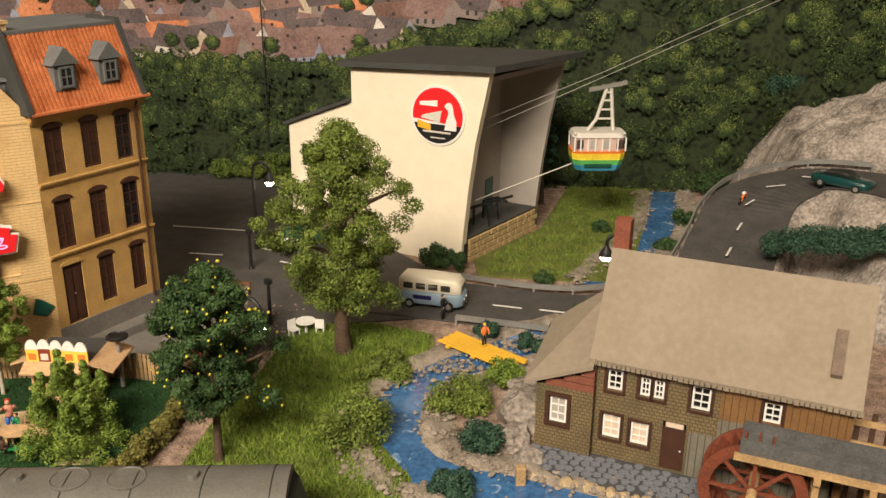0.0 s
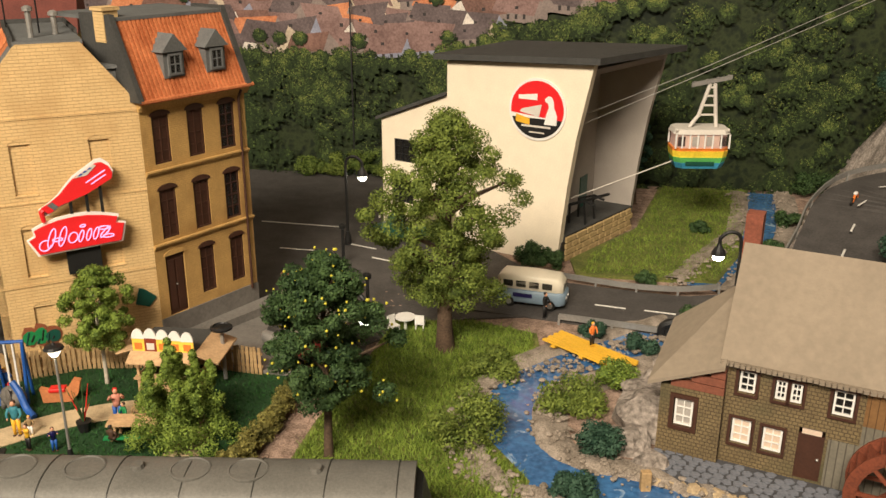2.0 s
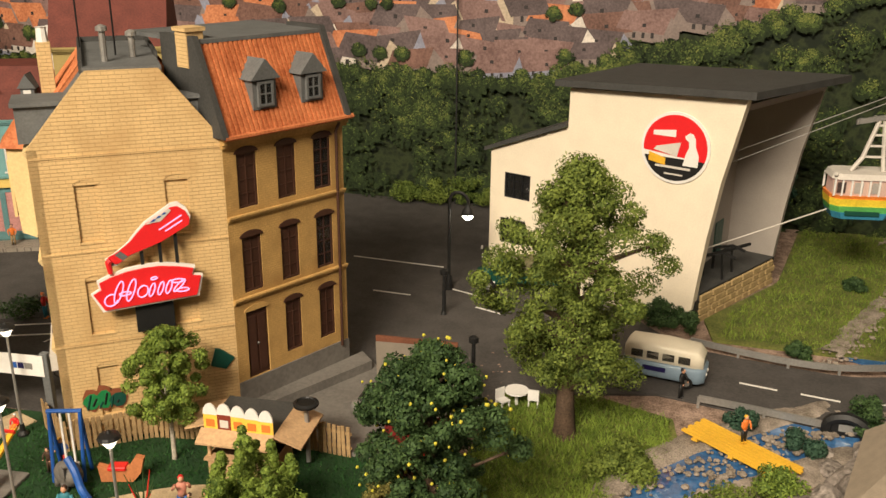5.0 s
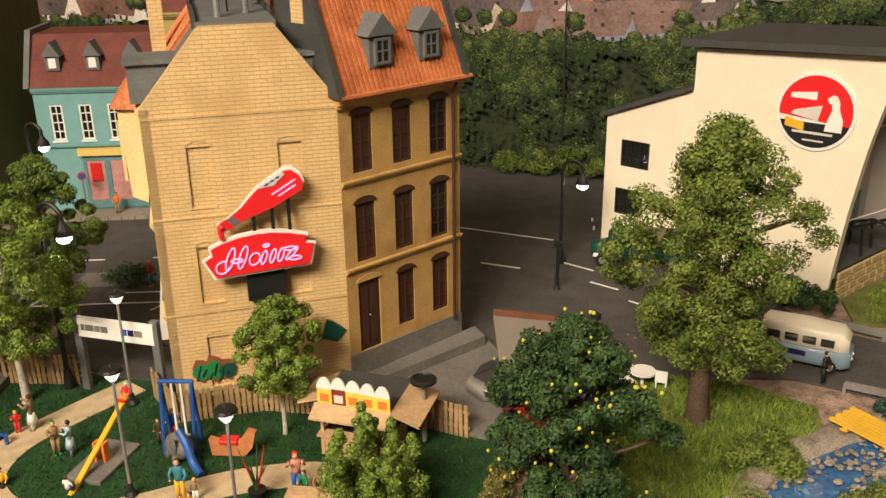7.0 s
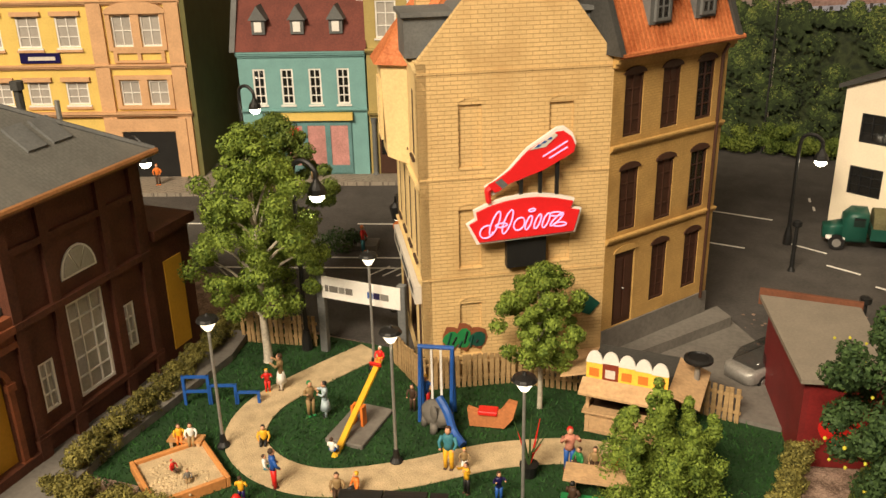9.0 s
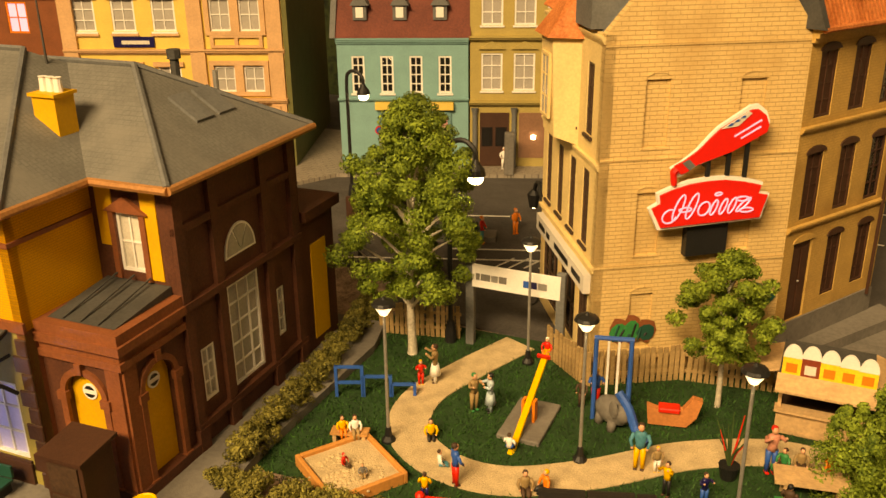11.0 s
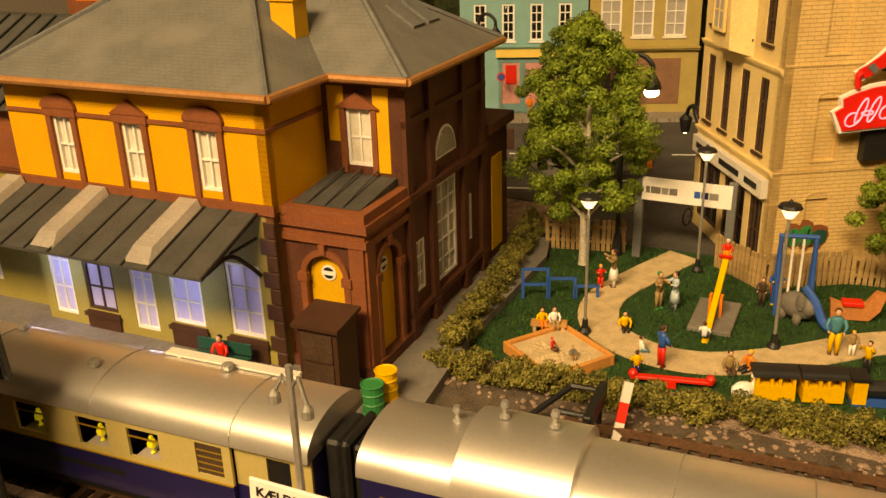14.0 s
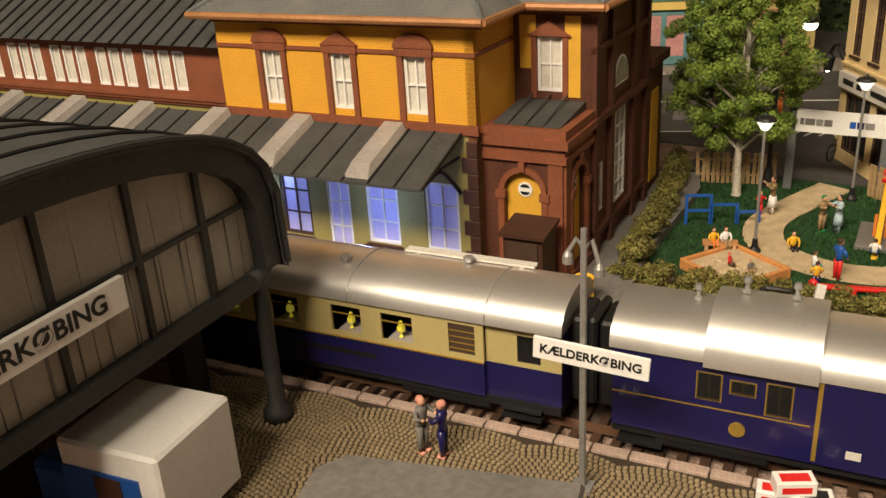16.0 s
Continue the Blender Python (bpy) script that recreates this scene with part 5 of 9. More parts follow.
# lit fairground house beyond the station roofs
fg = thing("fairground_house", -98.0, 63.0, 0.0, 14.0, "red brown fairground house with pink lit windows", "house")
part("wall", Solid().wall(0, 0, 13.0, 14.0, 0, 0.5, [(1.0, 10.0, 3.4, 12.4), (4.4, 10.0, 6.2, 12.2), (8.0, 11.0, 10.0, 13.6)]), TRIM, fg)
PINK_LIT = material("pink_lit_window", (0.5, 0.2, 0.25), 0.4, emit=(1.0, 0.3, 0.35), power=0.5)
LILAC_LIT = material("lilac_lit_window", (0.5, 0.4, 0.6), 0.4, emit=(0.8, 0.6, 1.0), power=0.7)
for h, mt in (((1.0, 10.0, 3.4, 12.4), PINK_LIT), ((4.4, 10.0, 6.2, 12.2), PINK_LIT), ((8.0, 11.0, 10.0, 13.6), LILAC_LIT)):
    frame_window(fg, h[0], h[1], h[2] - h[0], h[3] - h[1], (ORANGE, mt), None, 2, 2, t=0.16)
part("side_wall", Solid().box(12.5, 0.5, 0, 13.0, 8, 14.0), BRICK_RED, fg)
part("roof", Solid().hull([(-0.3, -0.4, 14.0), (13.3, -0.4, 14.0), (13.3, 8.2, 14.0), (-0.3, 8.2, 14.0)], [(-0.3, 2.5, 17.0), (13.3, 2.5, 17.0), (13.3, 5, 17.0), (-0.3, 5, 17.0)]), TILE_RED, fg, "dark red tiled roof")
# ---- houses printed on the backdrop ----
PRINT = [material("printed_roof_" + n, c, 0.6, var=0.35, scale=1.2, second=d) for n, c, d in (
    ("brown", (0.15, 0.075, 0.055), (0.24, 0.13, 0.10)), ("grey", (0.095, 0.07, 0.07), (0.16, 0.12, 0.12)), ("mauve", (0.21, 0.12, 0.105), (0.30, 0.19, 0.17)), ("orange", (0.52, 0.15, 0.055), (0.66, 0.27, 0.12)))]
PRINT_WALL = [material("printed_wall_" + n, c, 0.6, var=0.3, scale=1.2) for n, c in (("cream", (0.55, 0.45, 0.33)), ("grey", (0.24, 0.19, 0.17)), ("blue", (0.27, 0.28, 0.36)), ("white", (0.68, 0.62, 0.55)))]
PRINT_DARK = material("printed_window", (0.03, 0.025, 0.025), 0.6, var=0.3)
rg = random.Random(11)


def town_edge(x):
    """Height on the backdrop at which the town gives way to the woods."""
    return 12.7 if x < -14 else min(21.5, 13.2 + 0.30 * (x + 14))


def printed_house(x, z, u, y):
    """A house as the photograph shows it: gable, long roof, eaves wall and windows; u is its width."""
    left = rg.random() < 0.5
    g = u * rg.uniform(0.28, 0.42)
    h, r = u * rg.uniform(0.10, 0.22), u * rg.uniform(0.26, 0.36)
    tilt = u * rg.uniform(-0.10, 0.10)
    roof, wall = PRINT[rg.choice((0, 0, 1, 1, 1, 2, 2, 0, 3))], rg.choice((0, 1, 1, 2, 3, 1))

    def mirrored(pts):
        return [(x + a, z + b) for a, b in pts] if left else [(x + u - a, z + b) for a, b in pts][::-1]
    s = Solid().prism(mirrored([(g, 0), (u, tilt), (u, h + tilt), (g, h)]), y - 0.002, y)
    hs = part("printed_house", s, PRINT_WALL[1 if wall == 0 else wall], bd)
    part("printed_gable", Solid().prism(mirrored([(0, 0.1 * u), (g, 0), (g, h), (g * 0.55, h + r), (0, h + 0.1 * u)]), y - 0.006, y - 0.004), PRINT_WALL[wall], hs)
    part("printed_roof", Solid().prism(mirrored([(g - 0.04 * u, h - 0.03 * u), (u + 0.04 * u, h + tilt - 0.03 * u), (u - g * 0.3, h + r + tilt), (g * 0.55 - 0.02 * u, h + r + 0.02 * u)]), y - 0.010, y - 0.008), roof, hs)
    win = Solid()
    for k in range(rg.choice((2, 3, 4))):
        a = g + 0.12 * u + 0.15 * u * k
        if a < 0.9 * u:
            win.prism(mirrored([(a, 0.25 * h + tilt * 0.5), (a + 0.05 * u, 0.25 * h + tilt * 0.5), (a + 0.05 * u, 0.75 * h + tilt * 0.5), (a, 0.75 * h + tilt * 0.5)]), y - 0.014, y - 0.012)
    a = rg.uniform(0.5, 0.75) * u
    win.prism(mirrored([(a, h + 0.35 * r), (a + 0.06 * u, h + 0.35 * r), (a + 0.06 * u, h + 0.55 * r), (a, h + 0.55 * r)]), y - 0.016, y - 0.014)
    if win.f:
        tagged(part("printed_windows", win, PRINT_DARK, hs), kind="stuff")


rows = 9
for row in range(rows):
    z0 = 21.6 - row * 1.08
    size = 3.0 + 0.36 * row
    x = -92 + rg.random() * 3
    while x < 16:
        u = size * rg.uniform(0.8, 1.35)
        if z0 > town_edge(x + 0.5 * u) - 0.3:
            printed_house(x, z0 + rg.uniform(-0.35, 0.35), u, 98.88 - 0.03 * row - 0.012 * rg.random())
        x += u * rg.uniform(0.62, 0.85)

# printed tree crowns, flat on the backdrop: a dark mass, lit clumps, pale tips
PRINT_LEAF = [leafage("printed_leaves_dark", (0.004, 0.009, 0.003), (0.028, 0.045, 0.013)), leafage("printed_leaves_mid", (0.014, 0.028, 0.007), (0.080, 0.115, 0.026)), leafage("printed_leaves_light", (0.035, 0.055, 0.012), (0.19, 0.215, 0.05))]
rg = random.Random(23)
crowns = []
for _ in range(560):
    x = rg.uniform(-46, 84)
    top = town_edge(x) + 0.2
    crowns.append((top - (top + 0.5) * rg.random() ** 1.15, x, 0.8 + 2.1 * rg.random() ** 2))
for k in range(90):
    x = -92 + 1.2 * k + rg.random()
    crowns.append((town_edge(x) + rg.uniform(-0.9, 0.5), x, rg.uniform(0.7, 1.3)))
for k in range(26):
    x = rg.uniform(-80, -2)
    crowns.append((rg.uniform(town_edge(x) + 1.5, 20.5), x, rg.uniform(0.5, 1.0)))
crowns.sort(reverse=True)
lay = [Solid(), Solid(), Solid()]
for i, (z, x, r) in enumerate(crowns):
    y = 98.52 - 0.0008 * i
    lit = 0.35 + 0.65 * min(1.0, max(0.0, (z - 3.0) / 9.0))
    if x < -13:
        lit *= 0.75
    elif x > 8:
        lit *= 0.8
    if noise.noise(Vector((x * 0.10, z * 0.13, 2.0))) < -0.12:
        lit *= 0.35
    for tone, (n, dx, dz, rr, size) in enumerate(((130, 0, -0.1, 1.0, 0.27), (int(120 * lit), -0.05, 0.16, 0.80, 0.15), (int(75 * lit ** 1.5), -0.12, 0.36, 0.55, 0.10))):
        if n > 3:
            o = len(lay[tone].v)
            leaf_solid([(x + dx * r, 0, z + dz * r)], [r * rr], n, size, 900 + 3 * i + tone, 0.85, lay[tone])
            lay[tone].v[o:] = [(a, y - 0.004 * tone + 0.0006 * b, c) for a, b, c in lay[tone].v[o:]]
for tone in range(3):
    tagged(part("printed_crowns", lay[tone], PRINT_LEAF[tone], bd, "printed tree crowns"), kind="stuff")

part("backdrop_seam", Solid().box(-23.86, 97.95, 0, -23.72, 98.0, 44), BLACK, bd, "dark joint between two backdrop prints")

# ---- the white building with the cable car station ----
wb = thing("cable_car_station", -1.1, 74.0, 0.0, -22.3, "cream rendered cable car station with flaring walls", "building")
prof = [(-10.4, 0), (0, 0), (0.25, 3.0), (0.6, 6.5), (1.15, 10.5), (2.3, 16.2), (-10.4, 15.6)]
part("front_wall", Solid().prism(prof, 0, 0.8), CREAM, wb, "cream front wall")
# rear wall, core wall and ceiling carry the bay's shade in their colour
part("rear_wall", Solid().prism([(x + 1.7, z) for x, z in prof], 12.0, 12.6), CREAM_SHADE, wb, "rear wall of the cable bay, cream darkened as in shade")
part("core_wall", Solid().box(-10.4, 0.8, 0, -1.8, 12, 15.8), CREAM_SHADE, wb, "inner wall of the cable bay, cream darkened as in shade")
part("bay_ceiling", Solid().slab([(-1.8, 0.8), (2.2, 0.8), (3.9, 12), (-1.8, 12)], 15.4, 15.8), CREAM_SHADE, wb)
part("roof", Solid().hull([(-11.3, -0.7, 15.75), (3.0, -0.7, 16.35), (5.3, 13.4, 16.0), (-11.3, 13.4, 15.4)], [(-11.3, -0.7, 16.2), (3.0, -0.7, 16.85), (5.3, 13.4, 16.5), (-11.3, 13.4, 15.85)]), DARK_GREY, wb, "flat dark roof slab")
hw = [(-16.0, 2.9, -13.7, 4.9), (-15.7, 6.6, -13.4, 8.6)]
s = Solid().wall(-17, 0, -10.4, 10.2, 0, 0.5, hw)
s.prism([(-17, 10.2), (-10.4, 10.2), (-10.4, 12.8)], 0, 0.5)
part("wing_wall", s, CREAM, wb, "cream side wing wall")
part("wing_side", Solid().box(-17, 0.5, 0, -16.5, 9, 10.1), CREAM, wb)
part("wing_roof", Solid().hull([(-17.4, -0.4, 10.1), (-10.4, -0.4, 12.85), (-10.4, 9, 12.85), (-17.4, 9, 10.1)], [(-17.4, -0.4, 10.4), (-10.4, -0.4, 13.15), (-10.4, 9, 13.15), (-17.4, 9, 10.4)]), DARK_GREY, wb, "sloping dark wing roof")
for h in hw:
    frame_window(wb, h[0], h[1], h[2] - h[0], 2.0, (BLACK, GLASS_DARK), None, 3, 3, t=0.12)
# plinth of stone blocks and the landing
part("landing", Solid().slab([(-1.8, 0.85), (0.25, 0.85), (2.0, 11.9), (-1.8, 11.9)], 0, 2.15), DARK_GREY, wb, "dark concrete landing")
PLM = at(0.3, 0.85, 0, math.degrees(math.atan2(11.05, 1.75)))
BLOCK = material("sandstone_block", (0.46, 0.33, 0.15), 0.85, var=0.4, scale=2.0, bump=0.5)
bk = [Solid().box(0, -0.14, 0, w - 0.07, 0.1, 0.43, b=0.07).mesh("stone_block", BLOCK) for w in (0.95, 1.25, 1.6)]
for row in range(4):
    x = -0.0
    while x < 10.9:
        i = RNG.randrange(3)
        o = new("stone_block", bk[i])
        o.parent, o.matrix_basis = wb, PLM @ at(x, 0, 0.02 + row * 0.53)
        x += (0.95, 1.25, 1.6)[i] + 0.06
part("plinth_core", Solid().box(0, 0.0, 0, 11.1, 0.08, 2.14), BLACK, wb, "", PLM)
part("pit_opening", Solid().box(0.02, 0.4, 0.1, 0.26, 0.8, 1.7), BLACK, wb)
part("bay_door", Solid().box(-1.78, 8.6, 2.2, -1.7, 10.2, 5.0), DARK_GREEN, wb, "dark green bay door")
for y in (4.4, 6.4):
    s = Solid().tube([(-0.9, y, 2.15), (-0.9, y, 3.8), (0.4, y + 0.2, 4.2), (1.3, y + 0.3, 3.9)], 0.12, 6).tube([(0.5, y + 0.2, 2.15), (0.3, y + 0.2, 4.2)], 0.1, 6)
    part("cable_support", s, BLACK, wb, "black steel cable support")
part("cable_beam", Solid().tube([(-1.0, 3.6, 3.8), (1.2, 8.0, 4.1)], 0.13, 6), BLACK, wb)
em = part("round_sign", Solid().prism([(-2.4 + 2.45 * math.cos(2 * math.pi * i / 40), 12.25 + 2.45 * math.sin(2 * math.pi * i / 40)) for i in range(40)], -0.12, -0.003), WHITE, wb, "round sign with plain red and black fields")
em.matrix_basis = at(0.22, 0, 0.22)
part("sign_red", Solid().prism([(-2.4 + 2.25 * math.cos(2 * math.pi * i / 40 - 0.32), 12.25 + 2.25 * math.sin(2 * math.pi * i / 40 - 0.32)) for i in range(24)], -0.15, -0.125), RED_SIGN, em)
part("sign_black", Solid().prism([(-2.4 + 2.25 * math.cos(2 * math.pi * i / 40 + 3.455), 12.25 + 2.25 * math.sin(2 * math.pi * i / 40 + 3.455)) for i in range(17)], -0.15, -0.125), BLACK, em)
part("sign_white_shape", Solid().prism([(-1.75, 11.15), (-0.7, 11.15), (-0.68, 11.9), (-0.95, 12.5), (-1.0, 13.0), (-1.2, 13.35), (-1.45, 13.4), (-1.75, 13.15), (-1.7, 12.95), (-1.45, 12.8), (-1.4, 12.45), (-1.6, 11.9)], -0.19, -0.155), WHITE, em)
part("sign_yellow_shape", Solid().prism([(-4.2, 11.2), (-3.0, 11.0), (-3.0, 11.5), (-4.2, 11.8)], -0.19, -0.155), YELLOW_PAINT, em)
part("sign_horn_shape", Solid().prism([(-3.9, 12.0), (-2.2, 11.7), (-2.0, 12.7), (-3.7, 12.25)], -0.19, -0.155), OFFWHITE, em)
part("lettering_bar", Solid().prism([(-4.0, 13.0), (-2.4, 13.0), (-2.4, 13.5), (-4.0, 13.3)], -0.19, -0.155), WHITE, em)
part("lettering_bar", Solid().box(-3.7, -0.19, 10.85, -1.2, -0.155, 11.0), OFFWHITE, em)
part("lettering_bar", Solid().box(-3.0, -0.19, 10.4, -1.7, -0.155, 10.5), OFFWHITE, em)

# ---- cable car ----
gc = thing("cable_car", 10.3, 82.5, 6.6, 8.0, "rainbow striped white cable car hanging from cables", "cable car")


def octo(w, d, c, z):
    return [(-w + c, -d, z), (w - c, -d, z), (w, -d + c, z), (w, d - c, z), (w - c, d, z), (-w + c, d, z), (-w, d - c, z), (-w, -d + c, z)]


CABIN = [material("cabin_blue", (0.05, 0.25, 0.4), 0.4), material("cabin_green", (0.12, 0.42, 0.1), 0.4), material("cabin_yellow", (0.85, 0.62, 0.04), 0.4), material("cabin_orange", (0.8, 0.25, 0.04), 0.4)]
for (z0, z1, w0, w1), mt in zip(((0, 0.5, 1.95, 2.15), (0.5, 0.95, 2.15, 2.28), (0.95, 1.5, 2.28, 2.35), (1.5, 1.75, 2.35, 2.35)), CABIN):
    part("stripe", Solid().hull(octo(w0, 1.3, 0.5, z0), octo(w1, 1.4, 0.5, z1)), mt, gc)
part("interior", Solid().hull(octo(2.2, 1.25, 0.5, 1.75), octo(2.2, 1.25, 0.5, 2.95)), material("cabin_lit_interior", (0.50, 0.36, 0.28), 0.6, emit=(1.0, 0.5, 0.36), power=0.16), gc, "warmly lit cabin windows")
for x in (-2.28, -1.75, -1.1, -0.45, 0.15, 0.8, 1.5, 2.2):
    part("window_post", Solid().box(x, -1.38, 1.75, x + 0.12, -1.24, 2.95), WHITE, gc)
    part("window_post", Solid().box(x, 1.24, 1.75, x + 0.12, 1.38, 2.95), WHITE, gc)
part("roof", Solid().hull(octo(2.4, 1.45, 0.5, 2.95), octo(2.25, 1.3, 0.5, 3.35)), OFFWHITE, gc, "white cabin roof")
s = Solid().tube([(-1.0, -0.3, 3.35), (-0.2, 0, 4.3), (0.55, 0, 7.0)], 0.16, 6)
part("hanger", s, OFFWHITE, gc)
part("hanger", Solid().tube([(1.3, -0.3, 3.35), (1.25, 0, 4.3), (0.95, 0, 7.0)], 0.16, 6), OFFWHITE, gc)
for z, a, b in ((4.3, -0.2, 1.25), (5.1, 0.05, 1.15), (5.9, 0.25, 1.08), (6.6, 0.45, 1.0)):
    part("rung", Solid().box(a, -0.08, z, b, 0.08, z + 0.14), OFFWHITE, gc)
part("carriage", Solid().hull([(-1.0, -0.12, 6.7), (2.3, -0.12, 7.35), (2.3, 0.12, 7.35), (-1.0, 0.12, 6.7)], [(-1.0, -0.12, 7.05), (2.3, -0.12, 7.7), (2.3, 0.12, 7.7), (-1.0, 0.12, 7.05)]), METAL_GREY, gc, "grey roller carriage")
for x in (-1.75, -0.55, 0.65, 1.75):
    part("cabin_pane", Solid().box(x - 0.3, -1.33, 1.95, x + 0.3, -1.29, 2.75), GLASS_DARK if abs(x) > 1.2 else GLASS_PALE, gc)
for x in (-0.7, 0.3, 1.2, 2.1):
    part("roller", Solid().cyl((x, -0.2, 7.1 + 0.2 * x), (x, 0.2, 7.1 + 0.2 * x), 0.2, n=10), METAL_GREY, gc)
part("lettering_bar", Solid().box(-1.3, -1.5, 0.32, 1.1, -1.36, 0.62), DARK_GREEN, gc)
for x in (-2.2, 2.1):
    part("roof_lamp", Solid().ball((x, -1.2, 3.3), 0.16), OFFWHITE, gc)
for dz in (0.0, 0.75):
    lone("cable", Solid().tube([(0.2, 78.2, 10.6 + dz), (10.5, 82.5, 14.6 + dz * 0.6), (33, 91, 23.6 + dz)], 0.035, 5), METAL_GREY, 0, 0, 0, 0, "thin grey carrying cable overhead", "cable")
lone("cable", Solid().tube([(-0.2, 78.5, 4.3), (8.2, 82.3, 6.9)], 0.06, 5), OFFWHITE, 0, 0, 0, 0, "pale haul cable below the cabin", "cable")

# ---- the watermill ----
mill = thing("watermill", 7.9, 46.1, 0.0, -18.6, "old watermill with weathered shingle walls", "watermill")
SHING = brickwork("weathered_shingles", (0.175, 0.13, 0.062), (0.08, 0.055, 0.03), 0.26, 0.2, mortar=0.02, relief=0.8, var=0.35, worn=(0.09, 0.08, 0.04))
GREYPLANK = brickwork("grey_planks", (0.165, 0.15, 0.115), (0.08, 0.07, 0.055), 0.35, 8.0, mortar=0.03, relief=0.5)
BROWNPLANK = brickwork("brown_planks", (0.19, 0.10, 0.035), (0.09, 0.045, 0.015), 0.35, 8.0, mortar=0.02, relief=0.5)
THATCH = material("beige_roof_sheet", (0.255, 0.21, 0.155), 0.85, var=0.14, scale=0.7, bump=0.35, bscale=10)
wins = [(0.55, 4.35, 1.4, 5.6), (2.25, 4.35, 2.85, 5.5), (2.95, 4.35, 3.55, 5.5), (4.85, 4.2, 5.85, 5.6), (0.45, 1.5, 1.45, 2.95), (1.95, 1.45, 2.95, 2.85)]
door = (3.6, 0.4, 4.8, 3.2)
part("wall", Solid().wall(0, 0.2, 6.3, 6.1, 0, 0.4, wins + [door]), SHING, mill, "shingle clad front wall")
part("plank_wall", Solid().wall(6.3, 4.0, 12.3, 6.1, -0.08, 0.4, [(8.3, 4.3, 9.2, 5.5)]), BROWNPLANK, mill, "brown vertical plank wall")
part("plank_wall_low", Solid().box(4.95, 0.2, -0.0, 6.3, -0.06, 2.9).box(6.3, -0.06, 0.0, 11.8, 0.4, 4.0), GREYPLANK, mill, "grey weathered plank wall")
part("gable_wall", Solid().box(0, 0.4, 0.2, 0.35, 5.6, 6.1), SHING, mill)
part("gable_wall", Solid().box(12.0, 0.4, 0.2, 12.35, 5.6, 6.1), BROWNPLANK, mill)
part("back_wall", Solid().box(0, 5.6, 0.2, 12.35, 6.0, 6.1), SHING, mill)
s = Solid()
for x in (0.0, 12.0):
    s2 = Solid().add([(x, 0, 6.1), (x, 6.0, 6.1), (x, 3.0, 10.6), (x + 0.35, 0, 6.1), (x + 0.35, 6.0, 6.1), (x + 0.35, 3.0, 10.6)], [(0, 2, 1), (3, 4, 5), (0, 1, 4, 3), (1, 2, 5, 4), (2, 0, 3, 5)])
    part("gable", s2, BROWNPLANK, mill)
for i, h in enumerate(wins + [(8.3, 4.3, 9.2, 5.5)]):
    frame_window(mill, h[0] + 0.05, h[1] + 0.05, h[2] - h[0] - 0.1, h[3] - h[1] - 0.1, (WHITE, GLASS_LIT if 4 <= i <= 5 else GLASS_DARK), None, 2, 3, t=0.1, y=-0.02)
    part("window_surround", Solid().wall(h[0] - 0.14, h[1] - 0.14, h[2] + 0.14, h[3] + 0.14, -0.14, -0.082, [(h[0], h[1], h[2], h[3])]), BROWN_DOOR, mill, "dark brown window surround")
d = part("door", Solid().box(3.6, 0.05, 0.4, 4.8, 0.2, 2.85), BROWN_DOOR, mill, "dark brown mill door")
part("door_light", Solid().box(3.75, 0.02, 2.88, 4.65, 0.1, 3.15), GLASS_LIT, d)
part("door_handle", Solid().ball((4.6, 0.0, 1.6), 0.07), METAL_GREY, d)
s = Solid().hull([(-0.35, -0.4, 5.95), (12.6, -0.4, 5.95), (12.6, 3.0, 10.85), (-0.35, 3.0, 10.85)], [(-0.35, -0.45, 6.15), (12.6, -0.45, 6.15), (12.6, 3.0, 11.1), (-0.35, 3.0, 11.1)])
s.hull([(-0.35, 3.0, 10.85), (12.6, 3.0, 10.85), (12.6, 6.75, 5.75), (-0.35, 6.75, 5.75)], [(-0.35, 3.0, 11.1), (12.6, 3.0, 11.1), (12.6, 6.85, 5.95), (-0.35, 6.85, 5.95)])
roof = part("roof", s, THATCH, mill, "beige weathered shingle roof")
s = Solid()
x = -0.35
while x < 12.5:
    w = 0.16 + 0.1 * RNG.random()
    s.box(x, -0.56 - 0.08 * RNG.random(), 5.9, x + w, -0.3, 6.08)
    x += w + 0.05
tagged(part("eaves_shingles", s, THATCH, roof), kind="stuff")
part("roof_ladder", Solid().hull([(11.0, 0.2, 7.3), (11.5, 0.2, 7.3), (11.5, 1.5, 9.1), (11.0, 1.5, 9.1)], [(11.0, 0.1, 7.5), (11.5, 0.1, 7.5), (11.5, 1.4, 9.3), (11.0, 1.4, 9.3)]), material("weathered_hatch", (0.16, 0.12, 0.09), 0.85, var=0.3), mill, "weathered timber hatch on the roof")
ch = part("chimney", Solid().box(-0.6, 4.3, 6, 0.25, 5.2, 12.2), material("chimney_brick", (0.22, 0.07, 0.04), 0.8, var=0.4), mill, "red brick chimney")
# lean-to
lw = (-2.35, 2.0, -1.35, 3.6)
s = Solid().wall(-3.1, 0.2, 0, 4.2, -0.5, -0.1, [lw])
part("lean_to_wall", s, SHING, mill, "shingled lean-to wall")
for z, x0 in ((4.2, -2.6), (4.65, -1.6), (5.1, -0.7)):
    part("lean_to_board", Solid().box(x0, -0.56, z, 0, -0.2, z + 0.4), material("reddish_board", (0.2, 0.07, 0.04), 0.7), mill, "reddish weatherboard")
frame_window(mill, lw[0] + 0.05, 2.05, 0.9, 1.5, (WHITE, GLASS_PALE), None, 2, 3, t=0.1, y=-0.52)
part("window_surround", Solid().wall(lw[0] - 0.2, 1.8, lw[2] + 0.2, 3.8, -0.64, -0.51, [lw]), BROWN_DOOR, mill)
